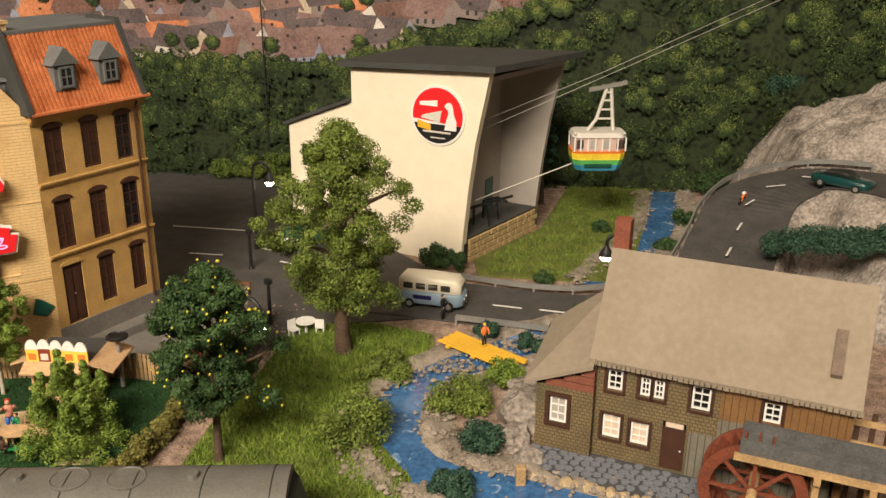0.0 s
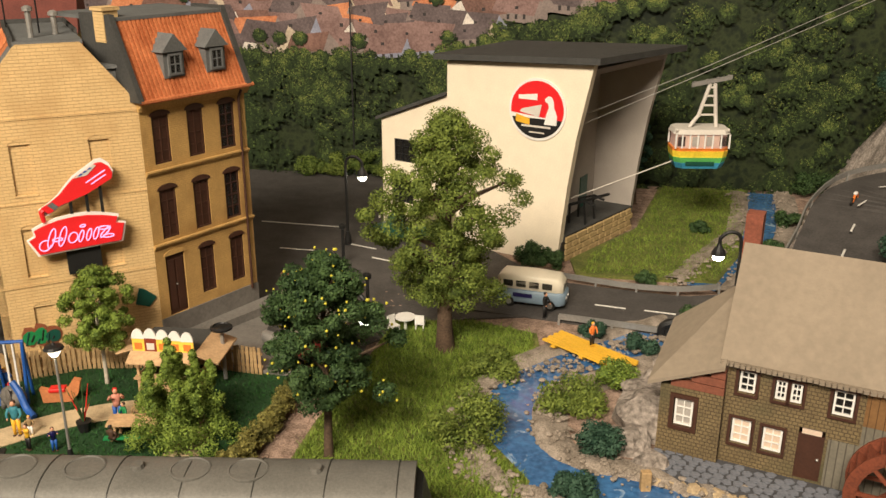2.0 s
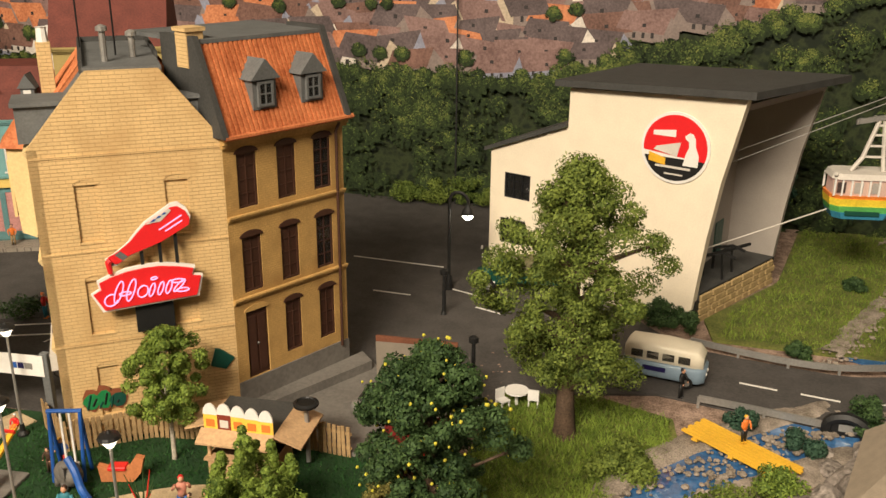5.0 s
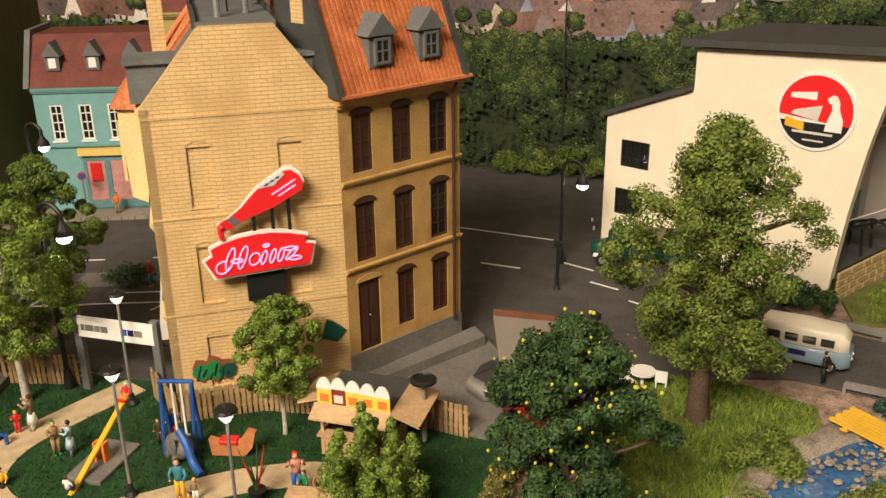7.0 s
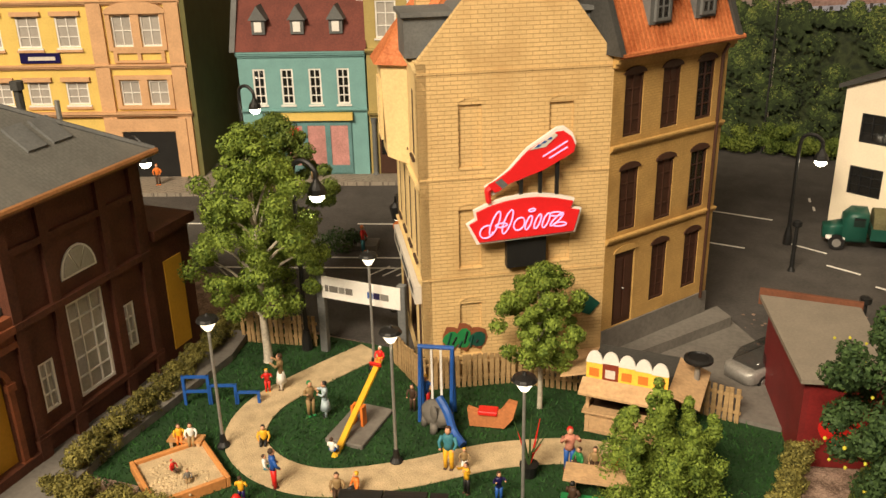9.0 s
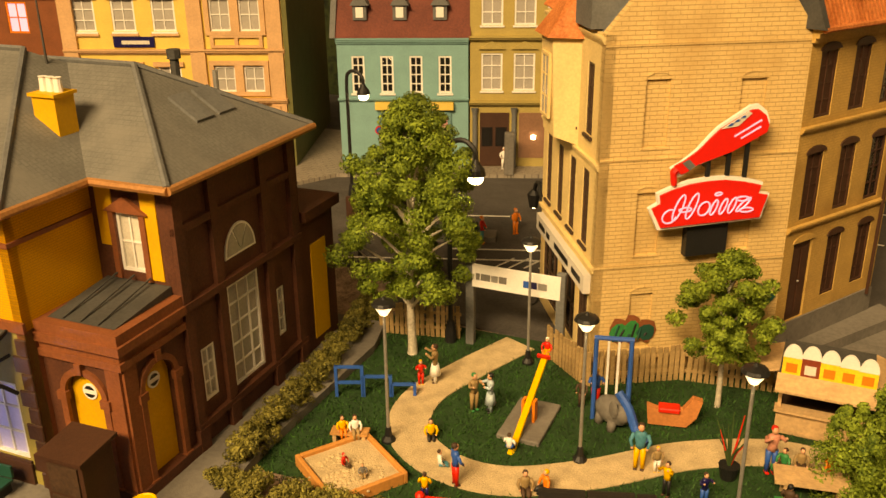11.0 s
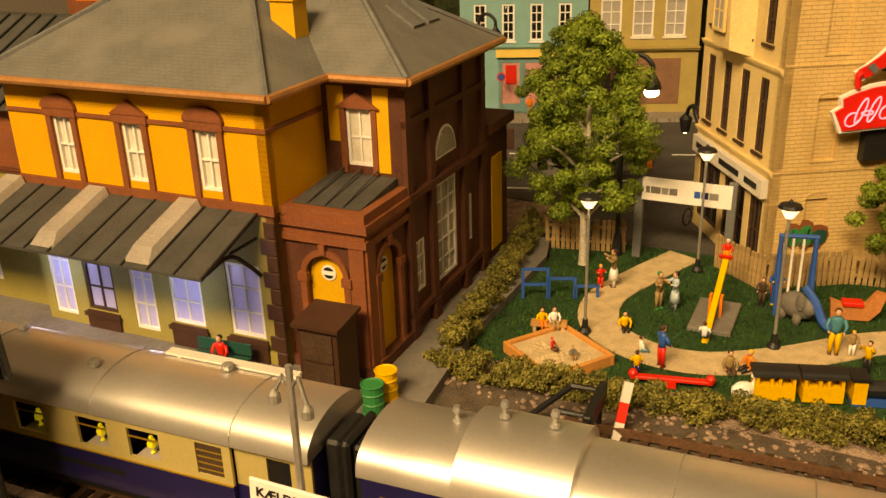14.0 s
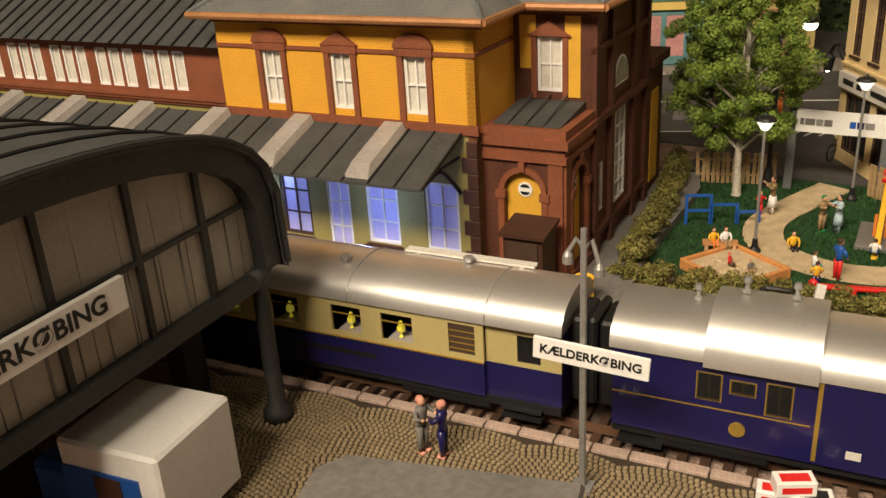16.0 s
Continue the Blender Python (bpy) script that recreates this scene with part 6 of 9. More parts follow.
part("lean_to_side", Solid().box(-3.1, -0.1, 0.2, -2.8, 5, 4.4), SHING, mill)
part("lean_to_roof", Solid().hull([(-3.7, -0.9, 4.15), (-0.02, -0.9, 5.75), (-0.02, 4.2, 8.6), (-3.7, 4.2, 5.6)], [(-3.7, -0.9, 4.35), (-0.02, -0.9, 5.95), (-0.02, 4.2, 8.8), (-3.7, 4.2, 5.8)]), THATCH, mill, "beige lean-to roof")
# water wheel
RUST = material("rusty_wheel", (0.17, 0.045, 0.02), 0.75, var=0.4)
ww = thing("water_wheel", 7.9, 46.1, 0.0, -18.6, "rust red wooden water wheel beside the mill", "water wheel")
for y in (-3.1, -1.5):
    n = 32
    s = Solid()
    for i in range(n):
        a, b = 2 * math.pi * i / n, 2 * math.pi * (i + 1) / n
        s.prism([(8.4 + 1.95 * math.cos(b), 2.2 + 1.95 * math.sin(b)), (8.4 + 1.95 * math.cos(a), 2.2 + 1.95 * math.sin(a)), (8.4 + 2.5 * math.cos(a), 2.2 + 2.5 * math.sin(a)), (8.4 + 2.5 * math.cos(b), 2.2 + 2.5 * math.sin(b))], y, y + 0.12)
    part("rim", s, RUST, ww, "rust red wheel rim")
for i in range(24):
    a = 2 * math.pi * i / 24
    part("paddle", Solid().box(1.95, -2.98, -0.05, 2.45, -1.5, 0.05), RUST, ww, "", at(8.4, 0, 2.2) @ pose(0, 0, 0, 0, -math.degrees(a), 0))
for i in range(8):
    a = 45 * i
    for y in (-3.08, -1.48):
        part("spoke", Solid().box(0.2, y, -0.09, 2.0, y + 0.1, 0.09), RUST, ww, "", at(8.4, 0, 2.2) @ pose(0, 0, 0, 0, a, 0))
part("axle", Solid().cyl((8.4, -3.6, 2.2), (8.4, -0.1, 2.2), 0.24, n=10), FENCE_WOOD, ww, "pale wooden axle")
fl = thing("mill_flume", 7.9, 46.1, 0.0, -18.6, "timber flume on a trestle above the wheel", "flume")
TROUGH = material("grey_blue_timber", (0.10, 0.10, 0.10), 0.7, var=0.4)
for nm, y0, y1, z0, z1 in (("trough_floor", -3.3, -1.4, 4.3, 4.45), ("trough_side", -3.3, -3.1, 4.452, 5.0), ("trough_side", -1.6, -1.4, 4.452, 5.0)):
    part(nm, Solid().box(7.6, y0, z0, 18.0, y1, z1), TROUGH, fl, "grey timber trough board")
part("trough_beam", Solid().box(7.4, -3.5, 4.0, 18.0, -3.25, 4.3), FENCE_WOOD, fl)
part("trough_beam", Solid().box(7.4, -1.45, 4.0, 18.0, -1.2, 4.3), FENCE_WOOD, fl)
for x in (10.9, 13.2, 15.6):
    for y in (-3.4, -1.5):
        part("post", Solid().box(x, y, 0, x + 0.3, y + 0.3, 4.0), FENCE_WOOD, fl)
    part("cross_beam", Solid().box(x, -3.7, 3.7, x + 0.3, -1.0, 4.0), FENCE_WOOD, fl)
    part("brace", Solid().tube([(x + 0.15, -3.4, 1.2), (x + 0.15, -1.4, 3.6)], 0.12, 5), FENCE_WOOD, fl)
for i in range(5):
    part("deck_plank", Solid().box(10.8, -5.0 + 0.45 * i, 1.6, 17, -4.62 + 0.45 * i, 1.75), FENCE_WOOD, fl)
part("sill_beam", Solid().box(5.6, -4.3, 0.8, 10.4, -4.0, 1.1), BRIDGE_YELLOW, fl)
hy = thing("wooden_rack", 19.6, 43.8, 0.0, -18.6, "rough timber rack beside the mill gable", "timber rack")
for i in range(4):
    part("post", Solid().box(0.7 * i, 0, 0, 0.7 * i + 0.25, 0.25, 5.8 - 0.4 * i), DARK_WOOD, hy)
for z in (2.0, 3.2, 4.4):
    part("rail", Solid().box(-0.3, -0.15, z, 2.7, -0.003, z + 0.3), FENCE_WOOD, hy)
# ---- river, banks and stones ----
RIV = smooth_line([(8.2, 62.0, 0.0), (5.2, 60.2, 0.0), (2.3, 57.6, 0.0), (-0.6, 55.0, 0.0), (-2.8, 51.8, 0.0), (-3.1, 48.4, 0.0), (-2.2, 45.2, 0.0), (0.2, 43.2, 0.0), (3.6, 42.4, 0.0), (8.0, 41.0, 0.0), (14, 39.0, 0.0), (22, 37.6, 0.0)], 8)
FAR = smooth_line([(19.0, 97.5, 0.0), (18.0, 90.5, 0.0), (16.2, 83, 0.0), (12.6, 76, 0.0), (9.8, 70.5, 0.0)], 8)


def gravel_sheet(line, half, n, seed, tall):
    """A bank that swells unevenly beside the water."""
    rg = random.Random(seed)
    s = Solid()
    P = []
    for k in range(-n, n + 1):
        for i, p in enumerate(line):
            a, b = line[max(i - 1, 0)], line[min(i + 1, len(line) - 1)]
            d = (b - a).normalized()
            nn = Vector((-d.y, d.x, 0))
            o = half * k / n
            edge = abs(k) / n
            z = 0.02 + tall * math.sin(math.pi * min(1.0, edge)) * (0.6 + 0.8 * noise.noise(Vector((p.x * 0.7 + o, p.y * 0.7, seed)))) if abs(o) > 1.5 else -0.02
            q = p + nn * o
            P.append((q.x, q.y, z if edge < 0.99 else -0.04))
    m = len(line)
    s.add(P, [(j * m + i, j * m + i + 1, (j + 1) * m + i + 1, (j + 1) * m + i) for j in range(2 * n) for i in range(m - 1)])
    s.f = [f[::-1] for f in s.f]
    return s


structure("river_bank", gravel_sheet(RIV, 3.4, 8, 3, 0.5), BANK, "pale gravel banks of the stream", "river bank", True)
structure("river_bank_far", gravel_sheet(FAR, 3.4, 6, 5, 0.5), BANK, "pale gravel banks of the upper stream", "river bank", True)
s = Solid()
band(s, [p + Vector((0, 0, 0.02)) for p in RIV], [1.75 + 0.3 * math.sin(0.5 * i) for i in range(len(RIV))], 0.06)
structure("water", s, WATER, "bright blue painted stream with white ripples", "water")
s = Solid()
band(s, [p + Vector((0, 0, 0.02)) for p in FAR], 1.3, 0.08)
structure("water_far", s, WATER, "bright blue painted upper stream", "water")


def boulder(r, seed, n=9, flat=0.7):
    s = Solid().ball((0, 0, 0), r, r, r * flat, n)
    s.v = [tuple(Vector(v) * (1 + 0.5 * noise.noise(Vector(v) / r * 1.3 + Vector((seed, 0, 0))))) for v in s.v]
    return s


def strewn(name, pts, sizes, mats, label, category, seed):
    """Many little stones as one sheet of stuff."""
    rg = random.Random(seed)
    s = Solid()
    for (x, y, z), r in zip(pts, sizes):
        k = len(s.v)
        s.ball((0, 0, 0), r, r * (0.7 + 0.5 * rg.random()), r * 0.6, 6)
        s.moved(Matrix.Translation((x, y, z)) @ Matrix.Rotation(rg.random() * 6.28, 4, "Z"), k)
    return tagged(part(name, s, mats), label, category, "", "stuff")


rg = random.Random(5)
pts, sz = [], []
for p in RIV + FAR:
    for _ in range(12):
        o = rg.choice((-1, 1)) * (1.7 + 2.2 * rg.random())
        pts.append((p.x + o * 0.8 + rg.uniform(-0.6, 0.6), p.y + o * 0.45 + rg.uniform(-0.6, 0.6), 0.15 + 0.25 * rg.random()))
        sz.append(0.08 + 0.16 * rg.random() ** 2)
strewn("bank_stones", pts, sz, BANK, "small pale stones strewn on the banks", "stones", 2)
pts = [(rg.uniform(-20, -12), rg.uniform(42, 66), 0.0) for _ in range(500)] + [(rg.uniform(-44, -14), rg.uniform(33.6, 36.0), 0.05) for _ in range(500)]
strewn("gravel", pts, [0.05 + 0.1 * rg.random() for _ in pts], EARTH, "loose pinkish brown gravel", "gravel", 3)

# rock massif on the east side with the road cut into it
def massif(x0, x1, y0, y1, fn, nx, ny):
    s = Solid()
    P = []
    for j in range(ny + 1):
        for i in range(nx + 1):
            x, y = x0 + (x1 - x0) * i / nx, y0 + (y1 - y0) * j / ny
            P.append((x, y, fn(x, y)))
    return s.add(P, [(j * (nx + 1) + i, j * (nx + 1) + i + 1, (j + 1) * (nx + 1) + i + 1, (j + 1) * (nx + 1) + i) for j in range(ny) for i in range(nx)])


def road_near(x, y):
    return min(((p.x - x) ** 2 + (p.y - y) ** 2, p.z) for p in RD)


def rock_height(x, y):
    d2, rz = road_near(x, y)
    d = math.sqrt(d2)
    rough = noise.fractal(Vector((x * 0.3, y * 0.3, 3.0)), 0.9, 2.1, 5)
    left = 25.0 + 0.12 * max(0.0, 78 - y)
    base = max(0.0, min(1.0, (x - left) / 5.0))
    back = max(0.0, min(1.0, (y - 83.0) / 4.0))
    ridge = (4.3 + 0.2 * (x - 24)) * base + (1.8 + 0.14 * max(0.0, x - 24)) * back * base
    h = min(ridge, 13.0) + 1.1 * rough * base
    if y < 66:
        h -= (66 - y) * 0.55
    if base <= 0.0 and d > 4.0:
        return -0.2
    if d < 3.9:
        return rz - 0.1
    k = min(1.0, (d - 3.9) / 2.0)
    return (rz - 0.1) * (1 - k) + h * k


structure("rock_slope", massif(13.5, 60, 50, 98.6, rock_height, 110, 120), STONE, "pale creviced plaster rock with the road cut into it", "rock")
for i, (x, y, r, sx) in enumerate(((4.9, 49.5, 2.0, 1), (5.2, 52.5, 1.7, 1), (3.4, 47.2, 1.2, 1), (7.2, 55.5, 1.6, 1), (4.5, 45.4, 0.9, 1), (8.6, 58.6, 1.4, 1))):
    lone("rock", boulder(r, i * 3.1, 16, 0.8), STONE, x, y, 0.15 * r, 40 * i, "pale grey creviced rock beside the stream", "rock", "rocks by the stream", smooth=False)
for i in range(9):
    lone("rock", boulder(0.4 + 0.25 * RNG.random(), 20 + i, 8), STONE, 5.5 + 4 * RNG.random(), 56.5 + 3.2 * RNG.random(), 0.1, 30 * i, "small grey stone at the culvert", "rock", "stones at the culvert")
lone("culvert", Solid().tube(smooth_line([(6.2, 60.9, 0.0), (6.3, 60.9, 0.9), (7.2, 60.7, 1.3), (8.1, 60.5, 0.9), (8.2, 60.4, 0.0)], 5), 0.3, 7).box(6.4, 60.8, 0.0, 8.0, 61.2, 1.0), BLACK, 0, 0, 0, 0, "dark stone culvert under the road", "culvert")


# ---- trees and shrubs ----
def tree(x, y, h, r, leafm, label, seed, trunk=0.5, bare=0.3, bark=BARK, clumps=90, leaves=85, size=0.2, top=1.0, blossom=None, lean=0.0, droop=0.0):
    rg = random.Random(seed)
    clumps, leaves = int(clumps * 1.7), int(leaves * 0.62)
    t = thing("tree", x, y, 0.0, rg.random() * 360, label, "tree", "model trees")
    s = Solid()
    pts = [(0, 0, -0.1), (0.05, 0.02, h * 0.05), (lean * 0.3, 0.05, h * bare), (lean * 0.6, -0.1, h * 0.6), (lean, 0.05, h * 0.92)]
    s.tube(smooth_line(pts, 4), [trunk * (1.55 if i == 0 else 1.0 - 0.85 * i / 16) for i in range(17)], 9)
    part("trunk", s, bark, t, "", None, True)
    cs, rs = [], []
    for i in range(clumps):
        f = (i + 0.5) / clumps
        z = h * (bare + (1 - bare) * f)
        rr = r * (math.sin(math.pi * min(1, 0.12 + 0.88 * f)) ** 0.65) * (1.0 if f < 0.75 else top)
        a = i * 2.39996 + rg.random() * 0.7
        lobe = min(1.12, 0.80 + 0.95 * noise.noise(Vector((1.6 * math.cos(a), 1.6 * math.sin(a), 4.5 * f + seed))))
        d = rr * lobe * (0.38 + 0.62 * math.sqrt(rg.random()))
        cs.append((d * math.cos(a) + lean * f, d * math.sin(a), z + h * 0.04 * (rg.random() - 0.5) - droop * d))
        rs.append(r * (0.105 + 0.10 * rg.random()))
    for i in range(0, clumps, 4):
        c = Vector(cs[i])
        b = Vector((lean * 0.4, 0, max(h * bare * 0.8, c.z - 0.5 * math.hypot(c.x, c.y) - 0.6)))
        part("limb", Solid().tube([b, b.lerp(c, 0.5) + Vector((0, 0, 0.25)), c], [trunk * 0.35, trunk * 0.22, trunk * 0.08], 5), bark, t)
    cr = part("crown", leaf_solid(cs, rs, leaves, size, seed), leafm, t)
    if blossom:
        q = Solid()
        for i in range(blossom):
            c = cs[rg.randrange(len(cs))]
            a, e = rg.random() * 6.28, rg.random() * 3.0 - 0.8
            k = rs[0] * 1.15
            q.ball((c[0] + k * math.cos(a) * math.cos(e), c[1] + k * math.sin(a) * math.cos(e), c[2] + k * math.sin(e) * 0.8), 0.055 + 0.03 * rg.random(), n=5)
        tagged(part("blossom", q, LEAF_YELLOW, t, "tiny yellow blossoms"), kind="stuff")
    return t


tree(-7.8, 57.0, 15.2, 5.1, LEAF_OLIVE, "large old tree with a thick brown trunk", 3, 0.75, 0.24, clumps=84, leaves=800, size=0.085, top=0.9)
tree(-11.9, 43.7, 11.0, 3.7, LEAF_DARK, "dark green tree dotted with yellow blossom", 5, 0.32, 0.33, clumps=70, leaves=760, size=0.085, top=0.8, blossom=210)
tree(-41.9, 47.7, 12.6, 3.8, LEAF_BRIGHT, "tall light green tree with a pale trunk", 8, 0.3, 0.26, BIRCH, 66, 800, 0.08, top=0.7)
tree(-45.3, 54.5, 11.5, 3.3, LEAF_MID, "leafy green street tree", 12, 0.35, 0.28, BARK, 55, 700, 0.085)
tree(-27.2, 49.3, 7.3, 2.5, LEAF_BRIGHT, "small light green tree with a white stem", 15, 0.17, 0.4, BIRCH, 46, 600, 0.075)

def tufted_bush(x, y, h, r, leafm, label, seed):
    """A bush of several upright pointed tufts round a short stem."""
    rg = random.Random(seed)
    t = thing("bush", x, y, 0.0, 0, label, "bush", "model bushes")
    part("stem", Solid().tube([(0, 0, -0.05), (0.05, 0, 0.6), (0, 0.05, h * 0.6)], [0.22, 0.18, 0.06], 8), BARK, t)
    for k in range(11):
        a, d = k * 2.4, r * math.sqrt(k / 11.0) * 0.85
        px, py = d * math.cos(a), d * math.sin(a)
        top = h * (1.0 - 0.42 * (d / r) ** 1.5) * rg.uniform(0.88, 1.0)
        cs, rs = [], []
        for j in range(13):
            f = j / 12
            w = 0.55 * r * (1 - f) ** 0.8 * 0.7
            cs.append((px * (1 - 0.1 * f) + rg.uniform(-w, w), py * (1 - 0.1 * f) + rg.uniform(-w, w), 0.5 + (top - 0.5) * f))
            rs.append(r * (0.08 + 0.15 * (1 - f)))
        part("tuft", leaf_solid(cs, rs, 260, 0.07, seed + k, 1.1), leafm, t)


tufted_bush(-20.2, 44.2, 5.9, 2.7, LEAF_BRIGHT, "low light green bush with upright tufts", 18)
tree(6.0, 92.5, 12.0, 1.6, PINE, "slim dark conifer by the backdrop", 21, 0.3, 0.3, BARK, 50, 100, 0.2)


def shrub(x, y, r, h, leafm, label, seed, z=0.0, leaves=300, size=0.09):
    rg = random.Random(seed)
    n = max(6, int(10 * r))
    cs = [(rg.uniform(-1, 1) * r * 0.75, rg.uniform(-1, 1) * r * 0.75, h * (0.25 + 0.55 * rg.random())) for _ in range(n)]
    return lone("shrub", leaf_solid(cs, [r * 0.42] * n, leaves, size, seed, flat=h / r * 0.8 if h < r else 0.9), leafm, x, y, z, 0, label, "shrub", "shrubs")


for i, (x, y, r, h, mt, lab) in enumerate((
        (-5.0, 46.0, 1.9, 3.0, LEAF_OLIVE, "tall olive green shrub on the meadow"), (-4.6, 54.3, 1.7, 1.3, LEAF_OLIVE, "low straggly green shrub"),
        (0.4, 51.2, 1.9, 1.2, LEAF_OLIVE, "low twiggy shrub between stream arms"), (1.9, 46.3, 1.3, 1.6, PINE, "blue green bush beside the stream"),
        (0.6, 41.6, 1.2, 1.6, PINE, "blue green bush at the water's edge"), (-3.3, 73.4, 1.3, 1.9, LEAF_DARK, "dark green bush against the white wall"),
        (-1.6, 72.2, 1.0, 1.8, LEAF_DARK, "dark green bush against the white wall"), (5.8, 70.2, 0.9, 1.0, LEAF_DARK, "small dark green bush by the road"),
        (11.4, 83.5, 0.9, 1.4, LEAF_DARK, "small dark green bush on the slope"), (16.8, 79.5, 1.1, 1.0, LEAF_DARK, "low dark bush by the upper stream"),
        (19.5, 86.5, 1.3, 1.6, LEAF_DARK, "dark green bush below the rocks"), (1.6, 60.2, 1.0, 1.3, PINE, "blue green bush by the guard rail"),
        (4.9, 58.6, 1.0, 1.3, PINE, "dark bush at the culvert"), (3.2, 53.6, 1.3, 1.6, LEAF_BRIGHT, "bright green tuft on the rocks"),
        (8.7, 61.5, 1.2, 2.4, LEAF_DARK, "dark bush behind the mill"))):
    shrub(x, y, r, h, mt, lab, 30 + i)
for i, (x, y, z, r) in enumerate(((25.5, 68.8, 4.2, 2.2), (28.0, 67.6, 4.8, 2.4), (23.6, 70.6, 3.4, 1.6), (31.0, 67.0, 5.2, 1.8), (27.5, 89, 12.5, 1.4), (33, 70, 6.2, 1.3))):
    shrub(x, y, r, 1.6, PINE, "blue green pine shrub on the rocks", 60 + i, z)
for i, x in enumerate((-28.5, -25.6, -22.4, -19.6, -16.8, -14)):
    shrub(x, 98.0, 1.6, 2.2 + 0.6 * (i % 3), LEAF_OLIVE if i % 2 else LEAF_MID, "wild olive green scrub along the backdrop", 80 + i)
for i, x in enumerate((-9, -4, 2, 24, 30)):
    shrub(x, 97.8, 1.8, 2.6, LEAF_DARK, "dark scrub along the backdrop", 90 + i)


# hedges, a row of leaf clumps on a line
def hedge(pts, wide, tall, leafm, label, seed, leaves=140):
    rg = random.Random(seed)
    cs = []
    for a, b in zip(pts, pts[1:]):
        n = int(math.dist(a, b) / 0.55)
        for i in range(n):
            for k in range(9):
                f = (i + rg.random()) / n
                cs.append((a[0] + (b[0] - a[0]) * f + rg.uniform(-0.5, 0.5) * wide, a[1] + (b[1] - a[1]) * f + rg.uniform(-0.5, 0.5) * wide, tall * (0.12 + 0.66 * rg.random())))
    return lone("hedge", leaf_solid(cs, [0.32] * len(cs), leaves, 0.062, seed), leafm, 0, 0, 0, 0, label, "hedge", "hedges")


hedge([(-46.2, 51.0), (-44.3, 43.0), (-43.3, 35.0)], 1.0, 1.7, LEAF_HEDGE, "clipped yellow flecked hedge beside the station", 101)
hedge([(-43.2, 34.6), (-37.5, 35.0), (-29.5, 36.4), (-17.0, 38.4)], 1.0, 1.45, LEAF_HEDGE, "clipped yellow flecked hedge along the tracks", 102)
hedge([(-16.6, 39.6), (-15.8, 45), (-15.3, 51.3)], 0.8, 1.7, LEAF_HEDGE, "yellow flecked hedge beside the beer stall", 103)


# grass blades
def blades(name, inside, box, n, h, mat, label, seed):
    rg = np.random.RandomState(seed)
    x0, y0, x1, y1 = box
    P = np.stack([rg.uniform(x0, x1, n), rg.uniform(y0, y1, n)], 1)
    keep = [i for i in range(n) if inside(P[i, 0], P[i, 1])]
    P = P[keep]
    n = len(P)
    a = rg.uniform(0, 2 * np.pi, n)
    hh = h * (0.5 + 0.8 * rg.rand(n))
    w = 0.045
    b0 = np.stack([P[:, 0] - w * np.cos(a), P[:, 1] - w * np.sin(a), np.full(n, 0.05)], 1)
    b1 = np.stack([P[:, 0] + w * np.cos(a), P[:, 1] + w * np.sin(a), np.full(n, 0.05)], 1)
    tp = np.stack([P[:, 0] + rg.normal(0, 0.5, n) * hh, P[:, 1] + rg.normal(0, 0.5, n) * hh, hh], 1)
    s = Solid()
    s.v = [tuple(v) for v in np.stack([b0, b1, tp], 1).reshape(-1, 3).tolist()]
    s.f = [(3 * i, 3 * i + 1, 3 * i + 2) for i in range(n)]
    s.m = [0] * n
    return tagged(part(name, s, mat), label, "grass", "", "stuff")


def in_poly(poly):
    def f(x, y):
        c = False
        for i in range(len(poly)):
            (ax, ay), (bx, by) = poly[i], poly[i - 1]
            if (ay > y) != (by > y) and x < (bx - ax) * (y - ay) / (by - ay) + ax:
                c = not c
        return c
    return f


MEAD = in_poly([(-14, 37.5), (-2.6, 38), (-1.6, 43), (-4.6, 47), (-5.0, 52.5), (-2, 56.3), (-2.2, 60), (-6.5, 61.4), (-11.8, 60.4), (-12.3, 54), (-13.4, 47)])
blades("meadow_grass", MEAD, (-14, 37, 0, 62), 42000, 0.42, GRASS_LIGHT, "light green static grass on the meadow", 1)
SLOPE = in_poly([(1.0, 72.0), (11.0, 71.6), (13.8, 78), (17.6, 98), (9.2, 98), (6.0, 84), (1.5, 76)])
blades("slope_grass", SLOPE, (0, 71, 18, 98), 22000, 0.4, GRASS_LIGHT, "light green static grass on the slope", 2)
LAWN = in_poly([(-44, 35.4), (-30, 37.0), (-17, 39.0), (-15.8, 51.6), (-24, 52.0), (-34, 51.7), (-45.6, 50.6)])


def on_lawn(x, y):
    return LAWN(x, y) and min((p.x - x) ** 2 + (p.y - y) ** 2 for p in PATHL) > 0.95 ** 2


blades("lawn_grass", on_lawn, (-46, 36, -15, 52), 26000, 0.22, GRASS_DARK, "short dark green lawn flock", 3)
